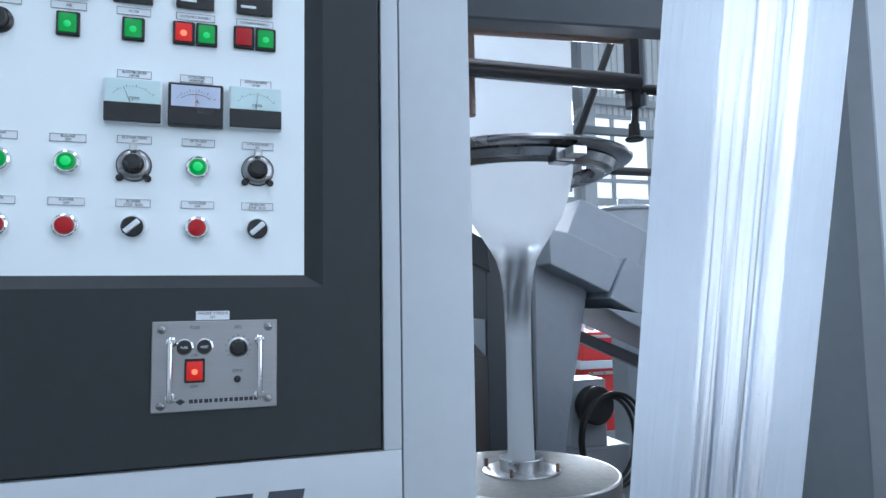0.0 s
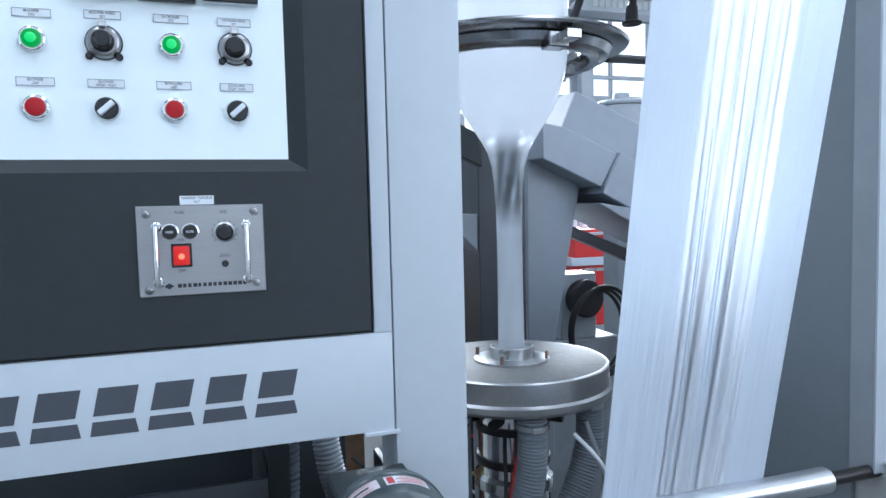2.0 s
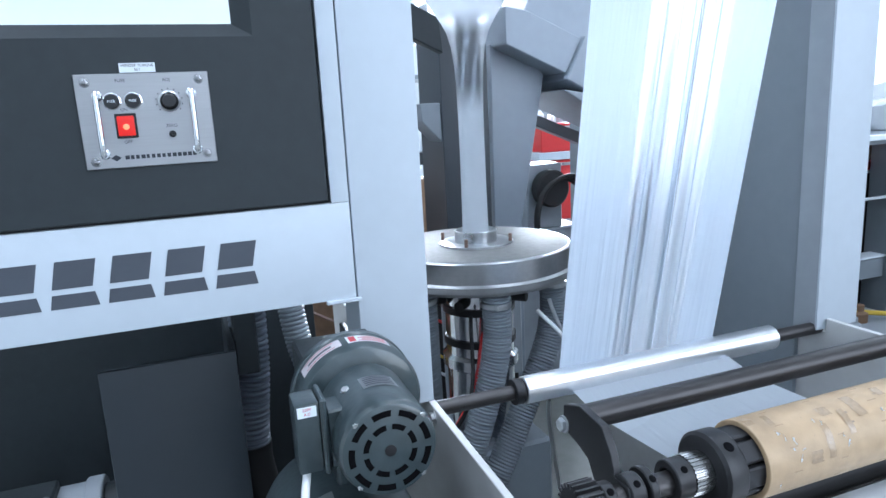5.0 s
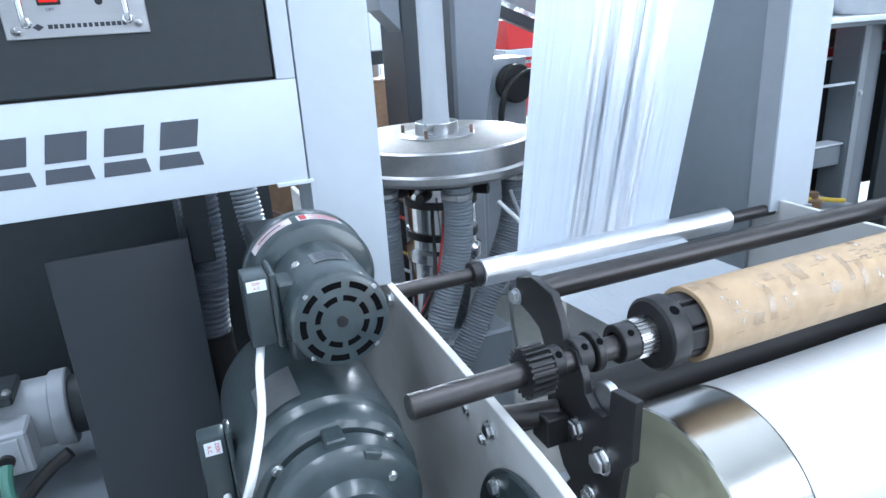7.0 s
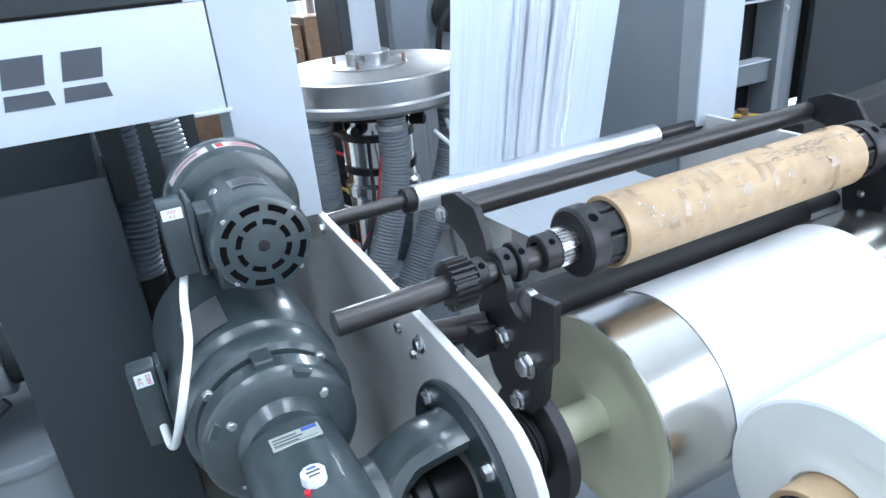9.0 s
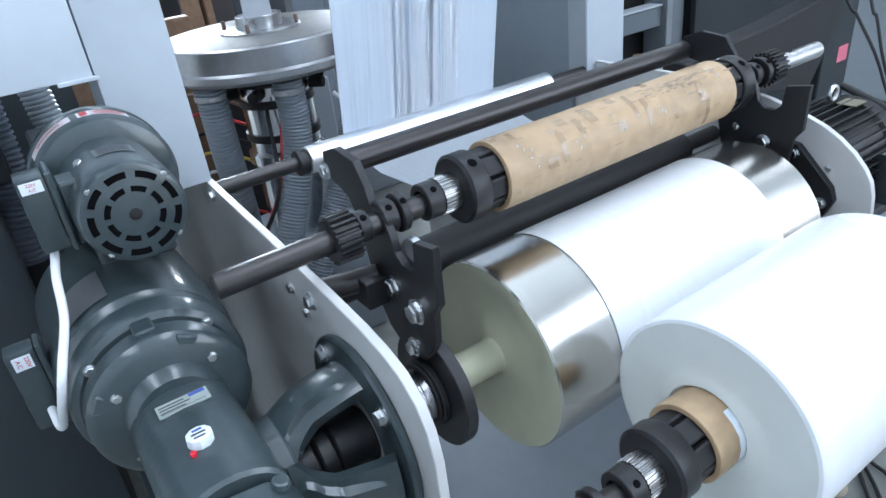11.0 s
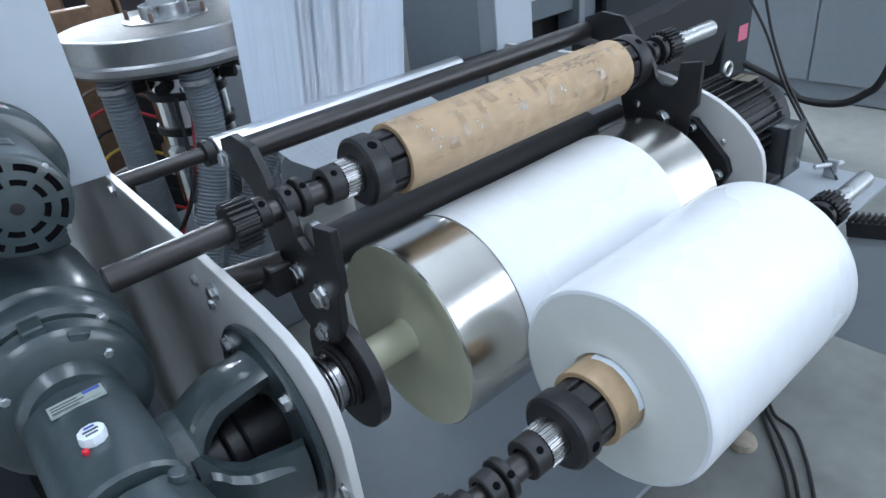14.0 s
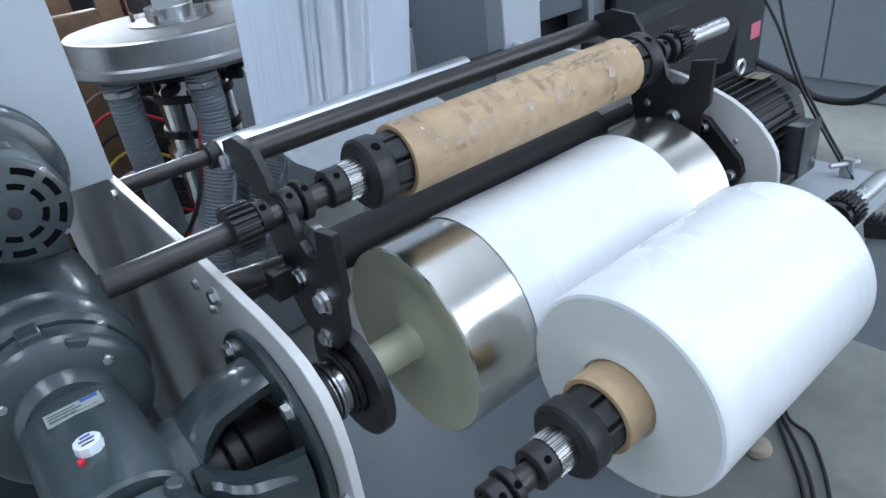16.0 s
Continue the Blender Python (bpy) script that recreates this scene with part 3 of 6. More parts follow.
def pot_knob(x, z):
    b = BM()
    lathe(b, [(0, 0), (0.0225, 0), (0.0230, 0.004), (0.0205, 0.0085), (0.0175, 0.010), (0, 0.010)], (x, PY, z), (0, -1, 0), 40)
    base = part("speed_knob", b, DULL, cab, "black knob in a steel dial ring")
    b = BM()
    lathe(b, [(0.0150, 0.010), (0.0150, 0.012), (0.0125, 0.014), (0.0118, 0.028), (0.0105, 0.0295), (0, 0.0295)], (x, PY, z), (0, -1, 0), 32)
    part("knob", b, BAKELITE, base)
    part("lock_lever", box(BM(), x - 0.0055, x + 0.0055, PY - 0.014, PY - 0.002, z + 0.019, z + 0.031, 0.0015), STEEL, base)
    for dx in (-0.019, 0.019):
        b = BM()
        rod(b, (x + dx, PY, z - 0.0195), (x + dx, PY - 0.006, z - 0.0195), 0.0052, 14)
        part("ear", b, BAKELITE, base)
    b = BM()
    lathe(b, [(0.0228, 0.0), (0.0245, 0.0), (0.0245, 0.0025), (0.0228, 0.0025)], (x, PY, z), (0, -1, 0), 40)
    part("rim", b, BAKELITE, base)


def selector(x, z):
    b = BM()
    lathe(b, [(0.0140, 0), (0.0172, 0), (0.0175, 0.003), (0.0155, 0.006), (0.0140, 0.006)], (x, PY, z), (0, -1, 0), 32)
    base = part("selector_switch", b, CHROME, cab, "black selector switch with white pointer")
    b = BM()
    lathe(b, [(0, 0.004), (0.0152, 0.004), (0.0152, 0.010), (0.0135, 0.0115), (0, 0.0115)], (x, PY, z), (0, -1, 0), 32)
    part("knob", b, BAKELITE, base)
    b = box(BM(), -0.0128, 0.0128, PY - 0.0185, PY - 0.0115, -0.0038, 0.0038, 0.0012)
    bmesh.ops.rotate(b, verts=b.verts, cent=(0, PY, 0), matrix=Matrix.Rotation(radians(-42), 3, "Y"))
    bmesh.ops.translate(b, verts=b.verts, vec=(x, 0, z))
    part("pointer", b, LABEL, base, "white pointer")


def square_lamp(x, z, material, label):
    base = part("indicator_lamp", box(BM(), x - 0.0155, x + 0.0155, PY - 0.006, PY, z - 0.0180, z + 0.0180, 0.0015), BAKELITE, cab, "square indicator lamp")
    part("lens", box(BM(), x - 0.0118, x + 0.0118, PY - 0.0095, PY - 0.0058, z - 0.0140, z + 0.0140, 0.002, 2), material, base, label)
    if material in (GLOWGREEN, GLOWRED):
        b = BM()
        lathe(b, [(0.0052, 0.0), (0.004, 0.0005), (0, 0.0008)], (x, PY - 0.0094, z - 0.002), (0, -1, 0), 16)
        part("bulb_spot", b, SPOTGREEN if material == GLOWGREEN else SPOTRED, base, "bright spot of the lit bulb")


def meter(x, z, dial, words, angle, plain):
    w, hh = 0.0395, 0.0335
    m = part("panel_meter", box(BM(), x - w, x + w, PY - 0.012, PY, z - hh, z + hh, 0.003, 2), LABEL if plain else BAKELITE, cab, "square panel meter with needle")
    rim = 0.002 if plain else 0.0045
    part("dial", box(BM(), x - w + rim, x + w - rim, PY - 0.0135, PY - 0.0115, z - 0.004, z + hh - rim, 0.0005), dial, m)
    if not plain:
        line = BM()
        ring = []
        for k in range(17):
            a = radians(48 + 84 * k / 16)
            ring.append([line.verts.new((x + math.cos(a) * rr * 1.02, PY - 0.0139, z - 0.012 + math.sin(a) * rr * 0.9)) for rr in (0.0305, 0.0314)])
        for p_, q_ in zip(ring, ring[1:]):
            line.faces.new((p_[0], p_[1], q_[1], q_[0]))
        part("scale_arc", line, NAVY, m)
    part("mask", box(BM(), x - w + 0.001, x + w - 0.001, PY - 0.0165, PY - 0.0115, z - hh + 0.001, z - 0.004, 0.001), BAKELITE, m, "black lower mask")
    arc = BM()
    for k in range(15):
        a = radians(40 + 100 * k / 14)
        r0, r1 = 0.0325, 0.0325 + (0.004 if k % 3 == 0 else 0.002)
        c, s = math.cos(a), math.sin(a)
        zc = z - 0.012
        for sgn in (1,):
            v = [arc.verts.new((x + c * rr * 1.02 - s * d, PY - 0.0138, zc + s * rr * 0.98 + c * d)) for rr, d in ((r0, -0.0004), (r1, -0.0004), (r1, 0.0004), (r0, 0.0004))]
            arc.faces.new(v)
    part("scale", arc, NAVY, m)
    nd = BM()
    a = radians(angle)
    c, s = math.cos(a), math.sin(a)
    v = [nd.verts.new((x + c * rr - s * d, PY - 0.0142, z - 0.012 + s * rr + c * d)) for rr, d in ((0.006, -0.0005), (0.036, -0.0002), (0.036, 0.0002), (0.006, 0.0005))]
    nd.faces.new(v)
    part("needle", nd, REDINK if not plain else INK, m)
    text(words, 0.009, NAVY, m, (x + 0.002, PY - 0.0139, z + 0.004))


def controller(x, z):
    c = part("temperature_controller", box(BM(), x - 0.0275, x + 0.0275, PY - 0.008, PY, z - 0.0275, z + 0.0275, 0.002, 2), BAKELITE, cab, "black square temperature controller")
    part("display", box(BM(), x - 0.022, x + 0.022, PY - 0.0086, PY - 0.0078, z, z + 0.02), DIALBLUE, c)
    part("lower_mark", box(BM(), x - 0.021, x + 0.002, PY - 0.0086, PY - 0.0078, z - 0.0185, z - 0.0145), LABEL, c)


COLS = (-0.199, -0.112, -0.0245, 0.0645, 0.1515)
ROW_ON, ROW_OFF = 1.704, 1.612
for k, x in enumerate(COLS):
    if k in (2, 4):
        pot_knob(x, ROW_ON)
        selector(x, ROW_OFF)
    else:
        bezel_button(x, ROW_ON, GLOWGREEN, "lit green button")
        bezel_button(x, ROW_OFF, DIMRED, "red button")
plate_label(COLS[0], 1.740, ["BLOWER", "ON"])
plate_label(COLS[1], 1.740, ["BLOWER", "ON"])
plate_label(COLS[2], 1.7425, ["BLOWER SPEED", "SET"])
plate_label(COLS[3], 1.7425, ["EXTRUDER", "ON"])
plate_label(COLS[4], 1.7425, ["EXTRUDER SPEED", "SET"], size=0.0042)
plate_label(COLS[0], 1.6475, ["BLOWER", "OFF"])
plate_label(COLS[1], 1.6475, ["BLOWER", "OFF"])
plate_label(COLS[2], 1.6475, ["BLOWER", "STOP   RUN"])
plate_label(COLS[3], 1.6475, ["EXTRUDER", "OFF"])
plate_label(COLS[4], 1.6475, ["EXTRUDER", "STOP   RUN"])
meter(-0.0265, 1.7985, DIAL, "rpm", 112, True)
meter(0.0605, 1.7985, DIALBLUE, "A", 90, False)
meter(0.1480, 1.8005, DIAL, "rpm", 86, True)
plate_label(-0.0265, 1.8415, ["BLOWER SPEED", "METER"])
plate_label(0.0605, 1.8415, ["EXTRUDER", "AMMETER"])
plate_label(0.1480, 1.8415, ["EXTRUDER SPEED", "METER"], size=0.0042)
square_lamp(-0.116, 1.9085, GLOWGREEN, "lit green lamp")
square_lamp(-0.029, 1.910, GLOWGREEN, "lit green lamp")
square_lamp(0.0415, 1.912, GLOWRED, "lit red lamp")
square_lamp(0.0745, 1.912, GLOWGREEN, "lit green lamp")
square_lamp(0.1295, 1.914, DIMRED, "unlit red lamp")
square_lamp(0.1625, 1.914, GLOWGREEN, "lit green lamp")
plate_label(-0.116, 1.937, ["DIE"])
plate_label(-0.029, 1.938, ["FILTER"])
plate_label(0.058, 1.9395, ["COOLING1 BARREL1"], w=0.056)
plate_label(0.146, 1.9395, ["COOLING1 BARREL1"], w=0.056)
for x, z in ((-0.118, 1.976), (-0.030, 1.9775), (0.0575, 1.979), (0.1455, 1.9795)):
    controller(x, z)
b = BM()
lathe(b, [(0, 0), (0.019, 0), (0.019, 0.004), (0.0145, 0.006), (0.0135, 0.02), (0, 0.021)], (-0.204, PY, 1.905), (0, -1, 0), 32)
part("rotary_switch", b, BAKELITE, cab, "black rotary switch")
plate_label(-0.20, 1.9365, ["STOP   RUN"])

# block shapes in place of the maker's name
def wordmark():
    z0, z1, y = 1.147, 1.2165, 1.0748
    def poly(pts):
        part("wordmark_shape", prism(BM(), [(px, z0 + pz * (z1 - z0)) for px, pz in pts], "y", y - 0.0006, y + 0.0004), NAVY, cab)
    x, w = -0.3715, 0.068
    while x < 0.2:
        e = x + w
        poly([(x, 0.0), (e - 0.004, 0.0), (e - 0.008, 0.30), (x + 0.004, 0.30)])
        poly([(x + 0.005, 0.42), (e - 0.010, 0.42), (e - 0.001, 1.0), (x + 0.014, 1.0)])
        x += 0.0755


wordmark()


# ---- winder torque unit on the door ----
TY = 1.0722
tq = part("torque_plate", box(BM(), 0.0055, 0.1815, TY - 0.0035, TY, 1.3425, 1.4735, 0.0012), BRUSHED, cab, "brushed steel winder torque plate")
for x, z in ((0.019, 1.462), (0.168, 1.463), (0.019, 1.353), (0.168, 1.356)):
    b = BM()
    lathe(b, [(0.0068, 0), (0.0068, 0.0008), (0.0048, 0.001), (0.0046, 0.0026), (0.003, 0.0036), (0, 0.0038)], (x, TY - 0.0035, z), (0, -1, 0), 16)
    part("screw", b, DULL, tq)
for x in (0.032, 0.1555):
    b = sweep(BM(), [(x, TY - 0.003, 1.443), (x, TY - 0.018, 1.443), (x, TY - 0.024, 1.436), (x, TY - 0.024, 1.370), (x, TY - 0.018, 1.363), (x, TY - 0.003, 1.363)], 0.0040, 12, 5)
    hd = part("pull_handle", b, CHROME, tq, "chrome pull handle")
    for z in (1.443, 1.363):
        b = BM()
        lathe(b, [(0.0072, 0), (0.0072, 0.0015), (0.0055, 0.003), (0.0042, 0.003)], (x, TY - 0.0035, z), (0, -1, 0), 20)
        part("foot", b, CHROME, hd)
for x in (0.050, 0.0775):
    b = BM()
    lathe(b, [(0.0105, 0), (0.0105, 0.006), (0.009, 0.009), (0, 0.009)], (x, TY - 0.0035, 1.4355), (0, -1, 0), 28)
    f = part("fuse_holder", b, BAKELITE, tq, "black round fuse holder")
    b = BM()
    lathe(b, [(0.0107, 0), (0.0122, 0), (0.0120, 0.0016), (0.0107, 0.0020)], (x, TY - 0.0035, 1.4355), (0, -1, 0), 28)
    part("rim", b, CHROME, f, "chrome rim")
    text("FUSE", 0.0048, LABEL, f, (x, TY - 0.0127, 1.4355))
b = BM()
lathe(b, [(0.0125, 0), (0.0118, 0.004), (0.0095, 0.006), (0.0088, 0.016), (0, 0.0165)], (0.125, TY - 0.0035, 1.433), (0, -1, 0), 32)
kn = part("adjust_knob", b, BAKELITE, tq, "black adjusting knob with steel skirt")
b = BM()
lathe(b, [(0.0128, 0), (0.0150, 0), (0.0148, 0.0025), (0.0128, 0.0040)], (0.125, TY - 0.0035, 1.433), (0, -1, 0), 32)
part("skirt", b, STEEL, kn)
for k in range(11):
    a = radians(-40 + 26 * k)
    cx, cz = 0.125 + 0.0178 * math.cos(a), 1.433 + 0.0178 * math.sin(a)
    part("scale_mark", box(BM(), cx - 0.0006, cx + 0.0006, TY - 0.0038, TY - 0.0035, cz - 0.001, cz + 0.001), INK, tq)
sw = part("rocker_switch", box(BM(), 0.0505, 0.0785, TY - 0.0075, TY - 0.0035, 1.384, 1.4185, 0.001), BAKELITE, tq, "lit red rocker switch")
b = box(BM(), 0.0535, 0.0755, TY - 0.0115, TY - 0.0075, 1.3875, 1.415, 0.0015, 2)
part("rocker", b, GLOWRED, sw)
b = BM()
lathe(b, [(0.0042, 0.0), (0.003, 0.0005), (0, 0.0007)], (0.0645, TY - 0.0115, 1.4000), (0, -1, 0), 16)
part("bulb_spot", b, SPOTRED, sw, "bright spot of the lit bulb")
b = BM()
lathe(b, [(0.0050, 0), (0.0050, 0.003), (0.002, 0.0035), (0, 0.002)], (0.124, TY - 0.0035, 1.3865), (0, -1, 0), 20)
part("zero_screw", b, BAKELITE, tq)
for words, x, z, s in (("FUSE", 0.064, 1.4635, 0.0062), ("ADJ", 0.124, 1.463, 0.0062), ("ON", 0.064, 1.4235, 0.0058), ("OFF", 0.064, 1.3785, 0.006), ("ZERO", 0.124, 1.3985, 0.0062)):
    text(words, s, INK, tq, (x, TY - 0.0038, z))
bars(tq, 0.057, 0.155, TY - 0.0035, 1.357, 0.0055, INK, 14)
b = prism(BM(), [(0.0385, 1.357), (0.0455, 1.3615), (0.0525, 1.357), (0.0455, 1.3525)], "y", TY - 0.0039, TY - 0.0035)
part("maker_mark", b, INK, tq)
tag = part("torque_label", box(BM(), 0.065, 0.112, TY - 0.0010, TY, 1.4745, 1.4875), LABEL, cab, "white printed label")
text("WINDER TORQUE", 0.0052, INK, tag, (0.0885, TY - 0.0013, 1.4840))
text("SET", 0.0052, INK, tag, (0.0885, TY - 0.0013, 1.4782))


# ---- winder: shafts, arms, drum, rolls ----
SY, SZ = 0.642, 0.920      # upper, waiting shaft
RY, RZ = 0.288, 0.660      # lower, winding shaft
DY, DZ, DR = 0.588, 0.660, 0.154   # surface drum


def chuck_profile(flip=1):
    return [(0.016, 0.0), (0.046, 0.0), (0.0505, 0.004), (0.0505, 0.030), (0.048, 0.034), (0.030, 0.034)]


def chuck(parent, x, cy, cz, way, holes, material=BLACK):
    """Core chuck: a collar with set-screw holes and a slotted nose."""
    d = Vector((way, 0, 0))
    b = BM()
    lathe(b, chuck_profile(), (x, cy, cz), d, 44)
    c = part("chuck", b, material, parent, "black core chuck")
    for k in range(8):
        a = 2 * math.pi * k / 8
        b = BM()
        w = 0.0142
        box(b, x + way * 0.034 if way > 0 else x - 0.075, x + 0.075 if way > 0 else x - 0.034, -w, w, 0.030, 0.0445, 0.002)
        bmesh.ops.rotate(b, verts=b.verts, cent=(0, 0, 0), matrix=Matrix.Rotation(a, 3, "X"))
        bmesh.ops.translate(b, verts=b.verts, vec=(0, cy, cz))
        part("jaw", b, material, c)
    b = BM()
    rod(b, (x + way * 0.034, cy, cz), (x + way * 0.08, cy, cz), 0.031, 28)
    part("nose", b, material, c)
    # screw holes are flat discs with their inner shade painted on
    for a in holes:
        b = BM()
        u = Vector((0, math.cos(radians(a)), math.sin(radians(a))))
        p = Vector((x + way * 0.018, cy, cz)) + u * 0.0485
        lathe(b, [(0.0, 0.0026), (0.0062, 0.0026), (0.0072, 0.0018)], p, u, 14)
        part("set_screw_hole", b, HOLE_SHADE, c)
    return c


def shaft(name, cy, cz, label):
    s = thing(name, (0.97, cy, cz), label, "winding shaft")
    b = BM()
    rod(b, (0.372, cy, cz - 0.0055), (1.46, cy, cz + 0.0005), 0.0158, 28, 0.002)
    part("bar", b, ROD, s)
    b = BM()
    rod(b, (1.50, cy, cz), (1.652, cy, cz), 0.0165, 28, 0.003)
    part("bright_end", b, STEEL, s, "bright steel shaft end")
    for x0, x1, sag in ((0.524, 0.557, 0.0045), (1.462, 1.500, 0.0)):
        part("pinion", gear(BM(), x0, x1, cy, cz - sag, 0.0335, 22, 0.0055), BLACK, s, "black toothed pinion")
    for x0, x1, r in ((0.561, 0.578, 0.0215), (0.596, 0.618, 0.0235), (0.622, 0.634, 0.0275), (0.664, 0.690, 0.0265), (1.412, 1.428, 0.0235), (1.441, 1.455, 0.028)):
        b = BM()
        pipe(b, (x0, cy, cz), (x1, cy, cz), r, 0.0168, 32, 0.0015)
        c = part("collar", b, BLACK, s, "black clamping collar")
        b = BM()
        u = Vector((0, -0.62, 0.78))
        lathe(b, [(0.0, 0.0006), (0.0048, 0.0006), (0.0048, 0.0)], Vector(((x0 + x1) / 2, cy, cz)) + u * r, u, 12)
        part("set_screw_hole", b, HOLE_SHADE, c)
    for x0, x1 in ((0.6902, 0.7195), (1.366, 1.392)):
        b = gear(BM(), x0, x1, cy, cz, 0.0278, 30, 0.0014)
        part("bush", b, BUSH, s, "bright ribbed steel bush")
    return s


upper = shaft("waiting_shaft", SY, SZ, "dark steel winding shaft with pinions and collars, waiting")
chuck(upper, 0.7198, SY, SZ, 1, (122, 302))
chuck(upper, 1.3650, SY, SZ, -1, (122, 302))

core = thing("empty_core", (1.07, SY, SZ), "brown cardboard core with torn tape, on the waiting shaft", "cardboard core")
b = BM()
pipe(b, (0.782, SY, SZ), (1.300, SY, SZ), 0.0535, 0.0465, 64)
part("tube", b, CARD, core)
rnd = random.Random(4)


def patch(parent, name, x, w, a0, a1, r, material, cy, cz):
    b = BM()
    n = 6
    rows = []
    for k in range(n + 1):
        a = a0 + (a1 - a0) * k / n
        j = rnd.uniform(-0.12, 0.12) * w
        rows.append([b.verts.new((xx + j, cy + r * math.cos(a), cz + r * math.sin(a))) for xx in (x, x + w)])
    for p, q in zip(rows, rows[1:]):
        b.faces.new((p[0], p[1], q[1], q[0]))
    return part(name, b, material, parent)


for k in range(17):
    x = 0.79 + 0.49 * k / 17 + rnd.uniform(-0.010, 0.010)
    a = radians(rnd.uniform(70, 175))
    patch(core, "tape_piece", x, rnd.uniform(0.008, 0.022), a, a + radians(rnd.uniform(14, 52)), 0.05395 + 0.00003 * k, TAPE, SY, SZ)
for k in range(78):
    x = rnd.gauss(1.165, 0.050) if k < 66 else rnd.uniform(0.9, 1.27)
    a = radians(rnd.gauss(117, 7) if k < 66 else rnd.uniform(85, 150))
    patch(core, "torn_print", x, rnd.uniform(0.003, 0.020), a, a + radians(rnd.uniform(1.0, 3.5)), 0.0538, SMUDGE, SY, SZ)
for x, w_ in ((0.822, 0.014), (0.905, 0.012), (0.99, 0.017), (1.085, 0.013), (1.235, 0.018), (1.28, 0.012)):
    patch(core, "tape_band", x, w_, radians(10), radians(215), 0.0537, TAPE, SY, SZ)
for x in (0.868, 1.105, 1.265):
    patch(core, "seam", x, 0.0008, radians(20), radians(200), 0.0537, SMUDGE, SY, SZ)
# torn white tape ends, some of them painted stand-ins for the tape's glints
TORN = ((0.80, 195), (0.815, 122), (0.822, 131), (0.826, 150), (0.832, 139), (0.835, 163), (0.842, 152), (0.88, 118), (0.89, 126), (0.915, 150), (0.92, 160), (1.0, 133), (1.01, 146), (1.012, 158),
        (1.10, 122), (1.105, 150), (1.11, 158), (1.20, 146), (1.205, 155), (1.255, 112), (1.26, 122), (1.265, 132))
for x, a in TORN:
    b = BM()
    u = Vector((0, math.cos(radians(a)), math.sin(radians(a))))
    t = Vector((0, -u.z, u.y))
    p = Vector((x, SY, SZ)) + u * 0.0541
    for k in range(4):
        q = p + t * rnd.uniform(-0.006, 0.006) + Vector((rnd.uniform(-0.003, 0.003), 0, 0))
        w = Vector((rnd.uniform(-0.0015, 0.0015), 0, 0)) + t * 0.0012
        b.faces.new([b.verts.new(c) for c in (p, q, q + u * rnd.uniform(0.0005, 0.0018) + w * 0.7, p + u * 0.0008 + w * 0.7)])
    part("torn_tape_glint", b, LABEL, core, "torn white tape end with a painted glint")

lower = shaft("winding_shaft", RY, RZ, "dark steel winding shaft with pinions and collars, winding")

# winding roll: turns about its own axis
roll = thing("film_roll", (0.75, RY, RZ), "large white plastic film roll winding on a cardboard core", "film roll")
b = BM()
prof = [(0.0545, 0.0)]
for k in range(1, 26):
    r = 0.0545 + (0.1405 - 0.0545) * k / 25
    prof.append((r, -0.00012 * math.sin(k * 2.1) - 0.004 * math.exp(-((k - 1) / 4.0) ** 2)))
end_left = part("roll_end", lathe(b, prof, (0.8300, RY, RZ), (1, 0, 0), 96), ROLLEND, roll, "layered end of the wound film")
b = BM()
body = [(0.1405, 0.0), (0.1450, 0.0015), (0.1472, 0.0055), (0.1478, 0.016), (0.1476, 0.10), (0.1480, 0.20), (0.1477, 0.30), (0.1480, 0.388), (0.1472, 0.398), (0.1440, 0.404), (0.1405, 0.406), (0.0545, 0.406)]
part("wound_film", lathe(b, body, (0.8300, RY, RZ), (1, 0, 0), 96), ROLLFILM, roll, "white wound film")
b = BM()
pipe(b, (0.782, RY, RZ), (1.300, RY, RZ), 0.0538, 0.0465, 64)
part("core", b, CARD, roll, "brown cardboard core")
chuck(roll, 0.7198, RY, RZ, 1, (207,))
chuck(roll, 1.3650, RY, RZ, -1, (207,))
patch(roll, "tape_piece", 0.818, 0.012, radians(98), radians(206), 0.0546, LABEL, RY, RZ)
for a in (95, 230):
    patch(roll, "film_crease", 1.13, 0.0016, radians(a), radians(a + 14), 0.1483, GUSSET, RY, RZ)

# drum
drum = thing("surface_drum", (1.04, DY, DZ), "large bright steel winding drum with cream end", "winding drum")
b = BM()
lathe(b, [(0.1515, 0.0), (DR, 0.0025), (DR, 0.6425), (0.1515, 0.645), (0.0, 0.645)], (0.720, DY, DZ), (1, 0, 0), 96)
part("shell", b, FOIL, drum, "satin steel drum shell")
b = BM()
lathe(b, [(0.028, -0.004), (0.03, 0.004), (0.06, 0.012), (0.112, 0.009), (0.128, 0.002), (0.1515, 0.0)], (0.720, DY, DZ), (1, 0, 0), 96)
part("end_disc", b, CREAM, drum, "cream end disc")
b = BM()
rod(b, (0.632, DY, DZ), (0.725, DY, DZ), 0.0275, 36, 0.002)
part("journal", b, CREAM, drum, "cream shaft journal")

